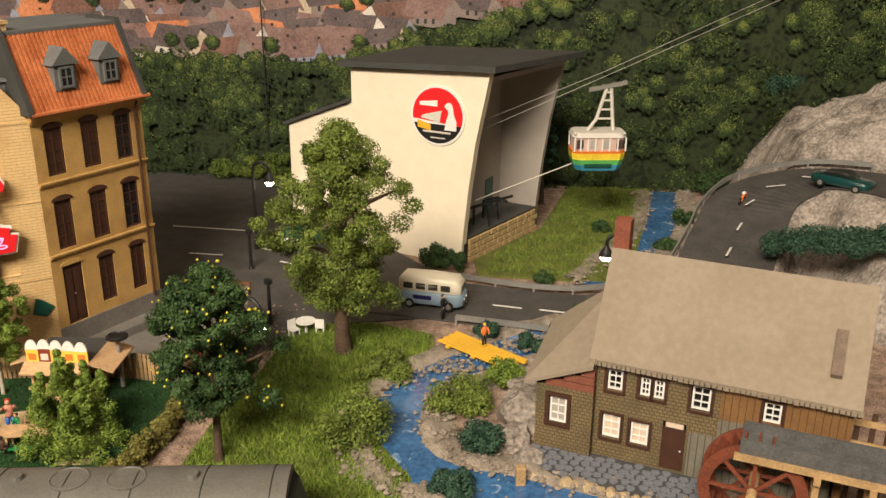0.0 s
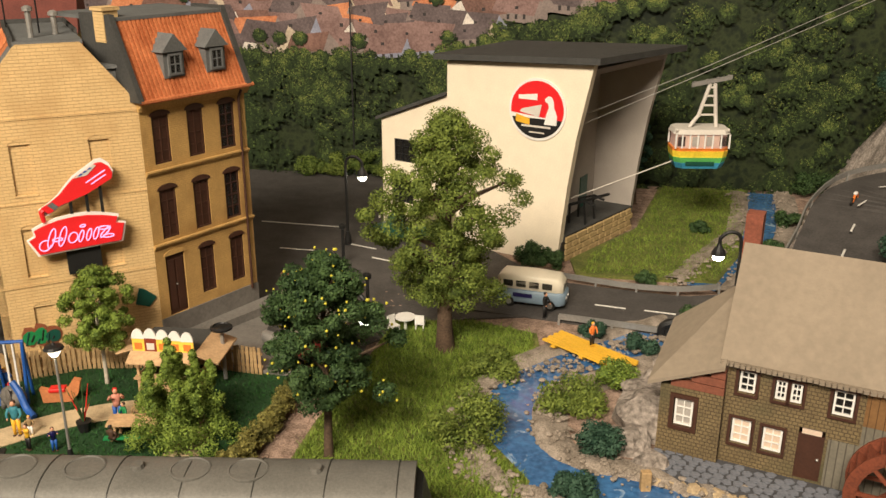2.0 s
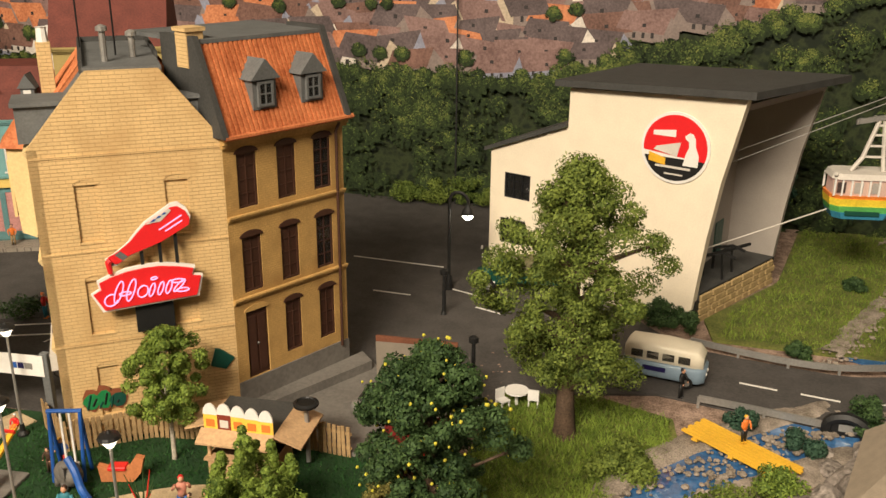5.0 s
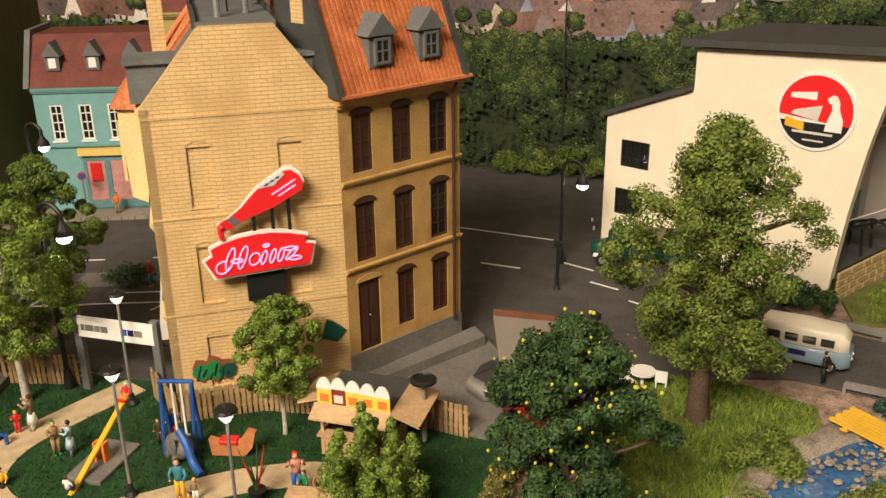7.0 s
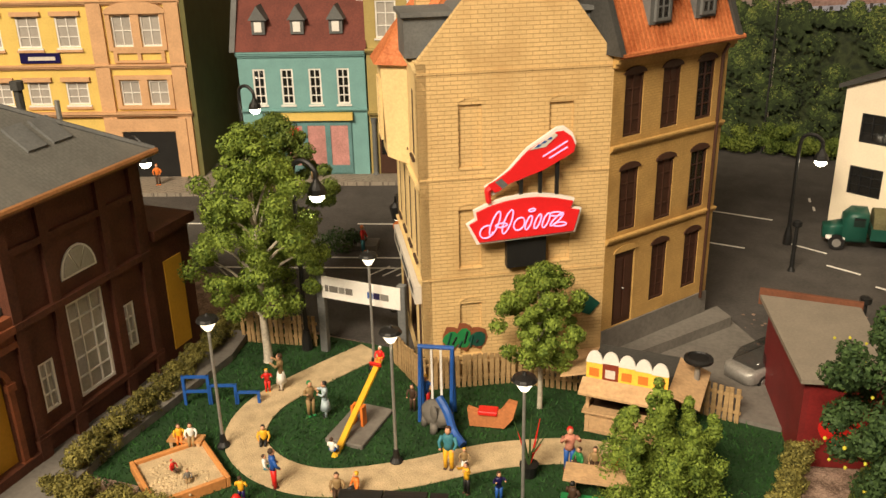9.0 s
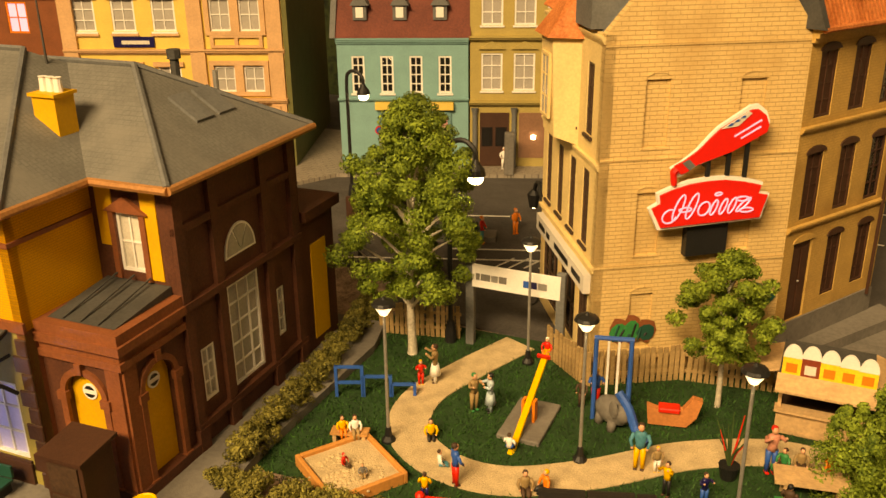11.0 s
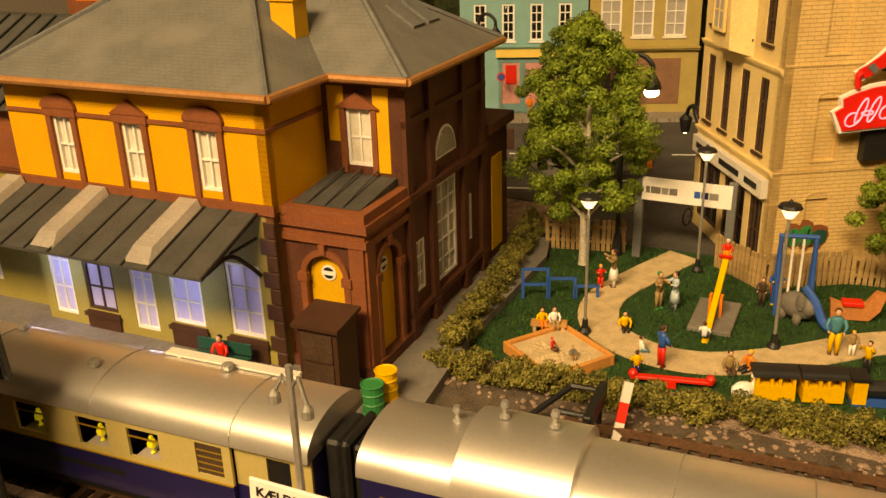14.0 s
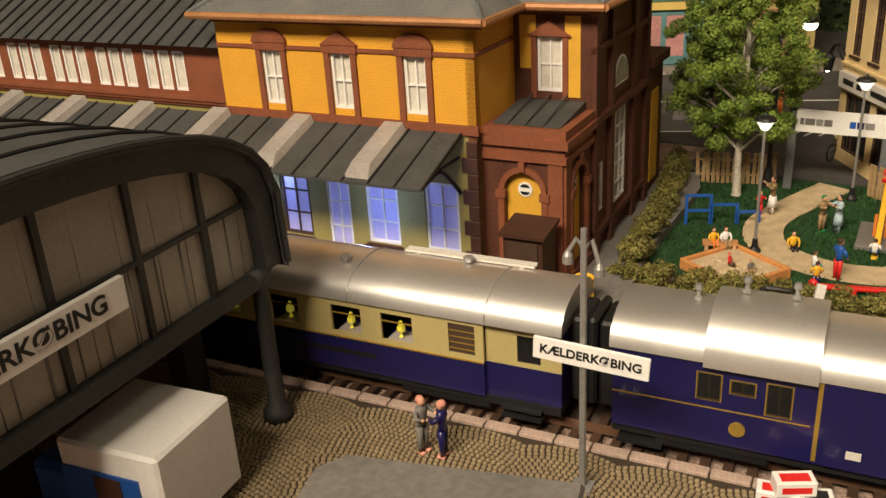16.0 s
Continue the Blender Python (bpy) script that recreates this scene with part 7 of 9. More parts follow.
# ---- the island platform with its setts ----
tagged(part("platform_island", Solid().slab([(-45, -12.0), (40, -12.0), (40, -2.15), (-45, -2.15)], 0, 0.66), material("platform_joint", (0.045, 0.032, 0.02), 0.9, var=0.3), None, "", at(-41.4, 24.0, 0, TA)), "cobbled island platform beside the train", "platform", "", "structure")
island = bpy.data.objects["platform_island"]
SETT = material("beige_sett", (0.25, 0.19, 0.105), 0.85, var=0.3, scale=5, bump=0.4)
sett_me = Solid().box(-0.075, -0.068, 0, 0.075, 0.068, 0.08, b=0.03).mesh("sett", SETT)
rest = Solid()
made = 0
row = 0
y = -3.0
while y > -9.0:
    x = -17.0 + 0.19 * RNG.random()
    while x < 12.0:
        fx = (x / 3.0) % 1.0 * 2 - 1
        yy = y + 0.34 * (1 - fx * fx) + 0.012 * RNG.uniform(-1, 1)
        tilt = -math.degrees(math.atan(0.45 * fx))
        if -5.5 < x < 3.0 and made < 300 and -4.9 < y and (int(x * 50) + row) % 3 == 0:
            o = new("sett", sett_me)
            o.parent = island
            o.matrix_basis = at(x, yy, 0.655, tilt + RNG.uniform(-4, 4))
            made += 1
        else:
            k = len(rest.v)
            rest.box(-0.075, -0.068, 0, 0.075, 0.068, 0.08, b=0.03)
            rest.moved(Matrix.Translation((x, yy, 0.655)) @ Matrix.Rotation(math.radians(tilt + RNG.uniform(-4, 4)), 4, "Z"), k)
        x += 0.19
    y -= 0.185
    row += 1
tagged(part("setts", rest, SETT, island, "beige setts laid in arcs"), kind="stuff")
kerb = Solid().box(0, -0.2, 0, 1.15, 0.2, 0.78, b=0.03).mesh("kerb_stone", material("pinkish_kerb", (0.42, 0.31, 0.25), 0.8, var=0.3))
for i in range(60):
    o = new("kerb_stone", kerb)
    o.parent, o.matrix_basis = island, at(-40 + 1.2 * i, -2.3, 0.0)

# ---- the train ----
GLOW_Y = material("yellow_table_lamp", (0.8, 0.7, 0.05), 0.4, emit=(0.9, 0.75, 0.06), power=0.22)
COACH_IN = material("coach_interior", (0.06, 0.035, 0.02), 0.7)
GOLD = material("gold_lining", (0.5, 0.33, 0.06), 0.4, 0.6, var=0.1)


def roof_arc(x0, x1, half, z0, rise, n=12, mi=0):
    s = Solid()
    a = [(half * math.cos(math.pi * i / n), z0 + rise * math.sin(math.pi * i / n) ** 0.8) for i in range(n + 1)]
    v = [(x0, y, z) for y, z in a] + [(x1, y, z) for y, z in a]
    m = n + 1
    ends = 2 * m
    return s.add(v + v, [(i, i + 1, m + i + 1, m + i) for i in range(n)] + [tuple(range(ends + n, ends - 1, -1)), tuple(range(ends + m, ends + 2 * m)), (ends, ends + m, ends + 2 * m - 1, ends + n)], mi)


def bogie(parent, x):
    s = Solid().box(x - 1.7, -1.45, 0.75, x + 1.7, -1.2, 1.3, b=0.08).box(x - 1.7, 1.2, 0.75, x + 1.7, 1.45, 1.3, b=0.08).box(x - 0.4, -1.4, 0.9, x + 0.4, 1.4, 1.3)
    part("bogie", s, BLACK, parent, "black bogie frame")
    for dx in (-1.1, 1.1):
        for y in (-0.95, 0.8):
            part("wheel", Solid().cyl((x + dx, y, 1.02), (x + dx, y + 0.15, 1.02), 0.5, n=14), METAL_GREY, parent)


c1 = thing("dining_coach", -41.4, 24.0, 0.0, TA, "cream and navy dining coach with silver roof", "railway coach", "passenger train")
X0, X1 = -26.0, 0.7
part("underframe", Solid().box(X0, -1.5, 1.0, X1, 1.5, 1.3).box(X0 + 7, -1.2, 0.7, X1 - 7, 1.2, 1.0), BLACK, c1)
part("lower_side", Solid().box(X0, -1.62, 1.3, X1 - 2.6, 1.62, 2.55).box(X1 - 2.6, -1.42, 1.3, X1, 1.42, 2.55), NAVY, c1, "navy blue lower body")
wn = [(c - 0.6, 2.75, c + 0.6, 3.78) for c in (-24.7, -22.2, -19.7, -17.2, -14.7, -12.2, -9.7, -7.1, -5.1)]
barred = (-3.15, 2.75, -2.2, 3.85)
s = Solid().wall(X0, 2.55, X1 - 2.6, 4.1, -1.6, -1.5, wn + [barred])
part("window_band", s, COACH_CREAM, c1, "cream window band")
part("window_band", Solid().box(X0, 1.5, 2.55, X1 - 2.6, 1.6, 4.1), COACH_CREAM, c1)
part("vestibule", Solid().wall(X1 - 2.6, 2.55, X1, 4.1, -1.4, -1.3, [(X1 - 1.5, 2.7, X1 - 0.7, 3.7)]), COACH_CREAM, c1, "recessed cream vestibule")
part("vestibule_window", Solid().box(X1 - 1.5, -1.34, 2.7, X1 - 0.7, -1.31, 3.7), GLASS_DARK, c1)
part("gold_line", Solid().box(X0, -1.64, 2.53, X1 - 2.6, -1.6, 2.58), GOLD, c1)
bw_ = part("barred_window", Solid().box(barred[0], -1.54, barred[1], barred[2], -1.51, barred[3]), COACH_IN, c1, "dark barred window")
for k in range(4):
    part("bar", Solid().box(barred[0], -1.575, 2.9 + 0.22 * k, barred[2], -1.545, 2.93 + 0.22 * k), GOLD, bw_)
for h in wn:
    part("window_bar", Solid().box(h[0], -1.57, 3.45, h[2], -1.53, 3.49), GOLD, c1)
    lp = part("table_lamp", Solid().lathe((h[0] + 0.55, -1.2, 2.75), [(0.09, 0), (0.04, 0.06), (0.04, 0.2), (0.15, 0.24), (0.15, 0.36), (0.1, 0.48)], 8).ball((h[0] + 0.55, -1.2, 3.3), 0.08, n=6), GLOW_Y, c1, "glowing yellow table lamp")
    part("table", Solid().box(h[0] + 0.1, -1.45, 2.62, h[2] - 0.05, -0.7, 2.7), CREAM_SHADE, c1)
part("interior_wall", Solid().box(X0 + 0.1, 0.2, 1.4, X1 - 0.2, 0.3, 4.0), COACH_IN, c1)
part("roof", roof_arc(X0 - 0.1, X1 + 0.1, 1.72, 4.05, 1.05), SILVER, c1, "silver grey curved roof", None, True)
for i in range(5):
    x = X1 - 2.5 - 5.1 * i
    part("roof_seam", Solid().tube([(x, 1.72 * math.cos(math.pi * k / 12) * 1.005, 4.06 + 1.055 * math.sin(math.pi * k / 12) ** 0.8) for k in range(13)], 0.025, 4), METAL_GREY, c1)
for i in range(6):
    for y in (-0.6, 0.6):
        if (i + (y > 0)) % 2:
            x = X1 - 4 - 4.2 * i
            part("roof_vent", Solid().lathe((x, y, 4.9), [(0.1, 0), (0.1, 0.2), (0.2, 0.22), (0.2, 0.36), (0.08, 0.4)], 8), METAL_GREY, c1, "small grey roof ventilator")
for k in range(2):
    part("roof_walkway", Solid().box(-5.9, 0.85 + 0.22 * k, 5.02, -1.0, 1.0 + 0.22 * k, 5.1), OFFWHITE, c1, "white roof walkway plank")
for x in (-5.4, -3.5, -1.5):
    part("walkway_bracket", Solid().box(x, 0.8, 4.6, x + 0.12, 1.25, 5.02), OFFWHITE, c1)
part("end_wall", Solid().box(X1 - 0.1, -1.35, 1.3, X1, 1.35, 4.1), NAVY, c1)
part("lettering_bar", Solid().box(-10.5, -1.63, 1.9, -6.0, -1.622, 2.1), BLACK, c1)
for x in (X1 - 4.2, X0 + 4):
    bogie(c1, x)
for x in (X1 - 1.3,):
    part("step", Solid().box(x - 0.7, -1.75, 0.75, x + 0.7, -1.3, 0.85).box(x - 0.7, -1.75, 1.05, x + 0.7, -1.3, 1.15), BLACK, c1)

bel = lone("gangway_bellows", Solid().box(0.85, -0.85, 1.4, 1.35, 0.85, 4.35, b=0.1).box(1.4, -0.95, 1.4, 1.7, 0.95, 4.45, b=0.1).box(1.75, -0.85, 1.4, 2.3, 0.85, 4.35, b=0.1), BLACK, -41.4, 24.0, 0, TA, "black rubber gangway between the coaches", "gangway")
c2 = thing("luggage_van", -41.4, 24.0, 0.0, TA, "navy blue luggage van with silver roof", "railway coach", "passenger train")
Y0, Y1 = 2.4, 25.0
part("underframe", Solid().box(Y0, -1.5, 1.0, Y1, 1.5, 1.3).box(Y0 + 6, -1.2, 0.7, Y1 - 6, 1.2, 1.0), BLACK, c2)
vw = [(4.9, 2.75, 5.65, 3.7), (5.85, 3.1, 6.6, 3.6), (6.85, 2.6, 7.6, 3.7), (2.95, 3.1, 3.5, 3.5)]
part("side", Solid().wall(Y0, 1.3, Y1, 4.1, -1.62, -1.5, vw), NAVY, c2, "navy blue side panel")
part("side", Solid().box(Y0, 1.5, 1.3, Y1, 1.62, 4.1), NAVY, c2)
part("end_wall", Solid().box(Y0, -1.5, 1.3, Y0 + 0.1, 1.5, 4.1), NAVY, c2)
for h in vw:
    frame_window(c2, h[0], h[1], h[2] - h[0], h[3] - h[1], (GOLD, GLASS_DARK), at(0, -1.66, 0), 2, 1, t=0.06, depth=0.12)
part("gold_line", Solid().box(Y0, -1.64, 2.5, 8.1, -1.622, 2.54), GOLD, c2)
part("gold_line", Solid().box(8.22, -1.64, 1.4, 8.34, -1.622, 4.0), GOLD, c2)
part("crest", Solid().cyl((6.15, -1.67, 1.95), (6.15, -1.622, 1.95), 0.24, n=16), GOLD, c2)
part("number_plate", Solid().box(9.1, -1.73, 1.75, 9.5, -1.702, 2.0), OFFWHITE, c2)
part("sliding_door", Solid().box(8.5, -1.7, 1.35, 11.6, -1.622, 4.0), NAVY, c2)
part("roof", roof_arc(Y0 - 0.1, Y1 + 0.1, 1.72, 4.05, 1.05), SILVER, c2, "silver grey curved roof", None, True)
part("cupola", roof_arc(5.1, 8.2, 1.86, 3.98, 1.5), SILVER, c2, "raised silver guard's cupola", None, True)
for x, z in ((4.5, 5.05), (5.9, 5.5), (7.3, 5.5)):
    part("roof_vent", Solid().lathe((x, 0.35, z), [(0.16, 0), (0.13, 0.08), (0.07, 0.12), (0.07, 0.32), (0.14, 0.34), (0.09, 0.5)], 8), METAL_GREY, c2, "small conical roof ventilator")
for i in range(5):
    x = 10.6 + 3.2 * i
    part("roof_seam", Solid().tube([(x, 1.72 * math.cos(math.pi * k / 12) * 1.005, 4.06 + 1.055 * math.sin(math.pi * k / 12) ** 0.8) for k in range(13)], 0.025, 4), METAL_GREY, c2)
for x in (5.4, 21.0):
    bogie(c2, x)
for x in (3.3, 11.5):
    part("step", Solid().box(x - 0.7, -1.75, 0.75, x + 0.7, -1.3, 0.85), BLACK, c2)

# diesel locomotive on the far track
lo = thing("diesel_locomotive", -13.0, 35.0, 0.0, TA, "grey-roofed dark diesel locomotive on the rear track", "locomotive")
part("underframe", Solid().box(-12.0, -1.45, 0.8, 7.6, 1.45, 1.4), BLACK, lo)
lw_ = [(-11 + 0.9 * i, 3.0, -10.3 + 0.9 * i, 3.7) for i in range(2)] + [(4.2 + 0.85 * i, 3.0, 4.9 + 0.85 * i, 3.7) for i in range(3)]
part("body", Solid().wall(-12.2, 1.4, 7.0, 4.1, -1.6, -1.45, lw_), LOCO_BODY, lo, "dark grey loco side")
part("body", Solid().box(-12.2, 1.45, 1.4, 7.0, 1.6, 4.1), LOCO_BODY, lo)
for h in lw_:
    frame_window(lo, h[0], h[1], 0.7, 0.7, (OFFWHITE, material("pale_green_glass", (0.3, 0.35, 0.2), 0.2)), at(0, -1.63, 0), 1, 1, t=0.06, depth=0.12)
for i in range(4):
    part("grille", Solid().box(-6.8 + 2.5 * i, -1.64, 3.0, -4.8 + 2.5 * i, -1.602, 3.7), BLACK, lo)
part("nose", Solid().hull([(7.0, -1.5, 1.2), (8.2, -1.0, 1.2), (8.2, 1.0, 1.2), (7.0, 1.5, 1.2)], [(7.0, -1.5, 4.3), (7.4, -1.0, 4.2), (7.4, 1.0, 4.2), (7.0, 1.5, 4.3)]), BLACK, lo, "sloping black loco nose")
part("roof", roof_arc(-12.3, 7.1, 1.62, 4.05, 0.85), LOCO_ROOF, lo, "grey loco roof", None, True)
for x in (-9.5, -6.6, -2.2, 0.2):
    part("roof_fan", Solid().lathe((x, 0, 4.7), [(0.85, 0), (0.85, 0.22), (0.78, 0.24), (0.75, 0.18), (0.1, 0.2)], 20), LOCO_ROOF, lo, "round roof fan hatch")
for x in (-4.4, 3.0):
    part("exhaust", Solid().lathe((x, 0, 4.85), [(0.3, 0), (0.25, 0.25), (0.15, 0.25)], 10), LOCO_ROOF, lo)
for i in range(7):
    x = -11 + 2.9 * i
    part("roof_seam", Solid().tube([(x, 1.62 * math.cos(math.pi * k / 12) * 1.006, 4.06 + 0.855 * math.sin(math.pi * k / 12) ** 0.8) for k in range(13)], 0.03, 4), LOCO_BODY, lo)
for x in (-8.5, 3.6):
    bogie(lo, x)

# buffer stop and red and white post
bs = thing("buffer_stop", -36.2, 32.2, 0.0, TA, "black steel buffer stop at the track's end", "buffer stop")
for y in (-0.9, 0.9):
    part("strut", Solid().tube([(-2.2, y, 0.1), (-0.4, y, 1.9), (0.6, y, 1.9), (0.6, y, 0.1)], 0.13, 6), BLACK, bs)
part("beam", Solid().box(0.5, -1.3, 1.5, 0.8, 1.3, 2.1, b=0.05), BLACK, bs)
bp = thing("barrier_post", -35.0, 33.0, 0.0, 0, "red and white striped warning post", "post")
for i in range(3):
    part("stripe", Solid().box(-0.17, -0.1, 0.75 * i, 0.17, 0.1, 0.75 * i + 0.75), RED if i % 2 else OFFWHITE, bp, "", at(0, 0, 0, 20, -24, 12))

# station name board on the platform
nb = thing("station_sign", -38.6, 20.0, 0.7, 8.0, "white station name board on a grey pole", "station sign")
part("pole", Solid().cyl((0, 0, 0), (0, 0, 8.2), 0.11, 0.09, 8).box(-0.3, -0.3, 0, 0.3, 0.3, 0.12), METAL_GREY, nb)
bdp = part("board", Solid().box(-1.62, -0.18, 4.18, 1.62, -0.08, 4.85, b=0.02), WHITE, nb, "white enamel name board", at(0, 0, 0, 0, 0, 3))
lettering("lettering", "KÆLDERKØBING", 0.37, BLACK, bdp, at(0, -0.2, 4.51, 0, 90), 0.01)
for dx in (-0.4, 0.45):
    part("lamp_arm", Solid().tube([(0, 0, 7.6), (dx * 0.5, 0, 7.9), (dx, -0.1, 7.4 - dx * 0.3)], 0.07, 6), METAL_GREY, nb)
    part("lamp_head", Solid().lathe((dx, -0.1, 7.1 - dx * 0.3), [(0.15, 0), (0.14, 0.22), (0.06, 0.36)], 10), METAL_GREY, nb)

# ---- small station things ----
kb = thing("platform_cabinet", -45.7, 30.5, PZ, 6.0, "dark brown wooden cabinet on the platform", "cabinet")
part("body", Solid().box(-0.85, -0.75, 0, 0.85, 0.75, 3.2), BROWN_DOOR, kb)
part("lid", Solid().hull([(-1.0, -0.95, 3.2), (1.0, -0.95, 3.2), (1.0, 0.95, 3.4), (-1.0, 0.95, 3.4)], [(-1.0, -0.95, 3.35), (1.0, -0.95, 3.35), (1.0, 0.95, 3.55), (-1.0, 0.95, 3.55)]), BROWN_DOOR, kb)
part("door", Solid().box(-0.65, -0.82, 0.2, 0.65, -0.752, 1.7).box(-0.65, -0.82, 1.85, 0.65, -0.752, 3.0), DARK_WOOD, kb)
for x, y, mt, lab in ((-43.6, 31.2, YELLOW_PAINT, "bright yellow oil drum on the platform"), (-43.5, 30.1, GREEN, "green oil drum on the platform")):
    lone("oil_drum", Solid().lathe((0, 0, 0), [(0.42, 0), (0.45, 0.05), (0.45, 0.1), (0.42, 0.13), (0.42, 0.45), (0.46, 0.5), (0.42, 0.55), (0.42, 0.85), (0.46, 0.9), (0.42, 0.95), (0.42, 1.2), (0.46, 1.25), (0.42, 1.27), (0.36, 1.22)], 16), mt, x, y, PZ, 0, lab, "oil drum", "oil drums")
bn = thing("bench", -51.0, 30.1, PZ, 8.0, "dark green platform bench against the station", "bench")
part("seat", Solid().box(-1.3, -0.45, 0.5, 1.3, 0.25, 0.6), DARK_GREEN, bn)
part("backrest", Solid().box(-1.3, 0.25, 0.65, 1.3, 0.35, 1.15), DARK_GREEN, bn)
for x in (-1.1, 1.0):
    part("leg", Solid().box(x, -0.4, 0, x + 0.12, 0.3, 0.5), BLACK, bn)
# ---- the train shed over the platform ----
HM = at(-46.9, -0.2, 0, 97.0)
shed = new("train_shed")
shed.empty_display_size = 0.01
shed.matrix_basis = HM
tagged(shed, "dark steel train shed with frosted glass gable", "train shed")
STEEL = material("dark_grey_steel", (0.035, 0.036, 0.033), 0.55, 0.2, var=0.3)
FROST = glass("frosted_glazing", (0.32, 0.285, 0.23), 0.3, 0.88)
HWID, HZ, HR = 19.0, 6.2, 4.9


def shed_arc(r_in, z_in, n=20):
    return [(HWID / 2 - (HWID / 2 + r_in) * math.cos(math.pi * i / n), HZ + (HR + z_in) * math.sin(math.pi * i / n) ** 0.46) for i in range(n + 1)]


# the local y axis points into the shed, the gable is the plane y = 0
inner, outer = shed_arc(0.0, 0.0), shed_arc(0.75, 0.8)
s = Solid()
for i in range(20):
    s.prism([inner[i], inner[i + 1], outer[i + 1], outer[i]][::-1], -0.4, 0.5)
part("arch_rib", s, STEEL, shed, "heavy dark steel arch rib")
part("tie_beam", Solid().box(0, -0.2, HZ - 0.55, HWID, 0.3, HZ), STEEL, shed)
s = Solid()
for i in range(20):
    a, b = inner[i], inner[i + 1]
    if b[0] > a[0]:
        part("pane", Solid().prism([(a[0] + 0.03, HZ + 0.02), (b[0] - 0.03, HZ + 0.02), b, a], 0.1, 0.16), FROST, shed, "frosted shed glazing")
for x in (2.9, 5.7, 8.5, 11.4, 14.3, 16.9):
    k = min(range(21), key=lambda i: abs(inner[i][0] - x))
    part("mullion", Solid().box(x - 0.1, -0.05, HZ, x + 0.1, 0.09, inner[k][1] + 0.1), STEEL, shed)
part("transom", Solid().box(0.3, -0.03, HZ + 2.2, HWID - 0.3, 0.085, HZ + 2.35), STEEL, shed)
for i in range(18):
    part("glazing_bar", Solid().box(0.9 + i, 0.05, HZ, 0.93 + i, 0.095, HZ + 2.2), PAVING, shed)
for x in (0.0, 19.0):
    part("column", Solid().lathe((x, 0, 0.66), [(0.55, 0), (0.5, 0.4), (0.3, 0.6), (0.26, 5.0), (0.5, 5.6)], 12), STEEL, shed, "round cast iron column", None, True)
for y in (3.4, 12, 20):
    for x in (0.3, 18.7):
        part("column", Solid().box(x - 0.5, y - 0.4, 0.66, x + 0.5, y + 0.4, HZ), STEEL, shed)
# roof skin with seams
n = 20
sk = shed_arc(0.9, 0.95)
s = Solid()
v = [(x, -0.6, z) for x, z in sk] + [(x, 30, z) for x, z in sk] + [(x, -0.6, z - 0.18) for x, z in sk] + [(x, 30, z - 0.18) for x, z in sk]
m = n + 1
s.add(v, [(i, m + i, m + i + 1, i + 1) for i in range(n)] + [(2 * m + i, 2 * m + i + 1, 3 * m + i + 1, 3 * m + i) for i in range(n)] + [(i, i + 1, 2 * m + i + 1, 2 * m + i) for i in range(n)])
part("roof", s, DARK_GREY, shed, "dark sheet metal shed roof")
for k in range(18):
    y = -0.5 + 1.7 * k
    part("roof_seam", Solid().tube([(x, y, z + 0.04) for x, z in sk], 0.06, 5), BLACK, shed)
part("roof_lip", Solid().tube([(x, -0.6, z) for x, z in sk], 0.09, 6), STEEL, shed)
part("side_awning", Solid().hull([(19.9, 1.5, 6.0), (21.6, 1.5, 5.5), (21.6, 8, 5.5), (19.9, 8, 6.0)], [(19.9, 1.5, 6.2), (21.6, 1.5, 5.7), (21.6, 8, 5.7), (19.9, 8, 6.2)]), DARK_GREY, shed, "narrow dark side awning")
nbd = part("name_board", Solid().box(6.3, -0.42, HZ + 1.5, 13.3, -0.25, HZ + 2.4, b=0.02), WHITE, shed, "long white station name board")
lettering("lettering", "KÆLDERKØBING", 0.68, BLACK, nbd, at(9.8, -0.44, HZ + 1.95, 0, 90) @ Matrix.Diagonal((1, 1, 1, 1)), 0.01, 1.08)

# ---- things on the island platform ----
bx = thing("delivery_van", -48.8, 13.2, 0.66, 10.0, "white box van with blue front and red trim", "van")
part("box_body", Solid().box(-1.7, -1.6, 0.6, 1.7, 1.7, 3.4, b=0.1), WHITE, bx, "plain white box body")
part("side_panel", Solid().box(-1.6, -1.66, 0.7, 1.0, -1.602, 2.6), BLUE, bx, "blue printed side panel")
part("side_stripe", Solid().box(-0.5, -1.69, 0.7, 0.4, -1.662, 2.5), BROWN_DOOR, bx)
part("cab", Solid().box(-3.2, -1.4, 0.4, -1.75, 1.5, 2.2, b=0.2), BLUE, bx)
part("rear_lamp", Solid().hull([(1.3, -1.9, 0.7), (1.9, -1.9, 0.7), (1.8, -1.65, 1.0), (1.3, -1.65, 1.0)], [(1.5, -1.9, 1.0), (2.0, -1.9, 1.2), (1.9, -1.65, 1.25), (1.5, -1.65, 1.2)]), RED, bx)
for x in (-2.4, 1.0):
    for y in (-1.5, 1.4):
        part("wheel", Solid().cyl((x, y - 0.15, 0.45), (x, y + 0.15, 0.45), 0.45, n=12), BLACK, bx)
kt = thing("platform_shelter", -41.6, 15.6, 0.66, 17.0, "low grey shelter roof on the platform", "shelter")
part("roof", Solid().hull([(-2.9, -2.2, 1.75), (4.5, -2.2, 1.75), (4.5, 1.2, 1.75), (-2.2, 1.2, 1.75), (-2.9, 0.4, 1.75)], [(-2.8, -2.1, 1.95), (4.4, -2.1, 1.95), (4.4, 1.1, 1.95), (-2.15, 1.1, 1.95), (-2.8, 0.35, 1.95)]), PAVING, kt, "plain grey roof slab")
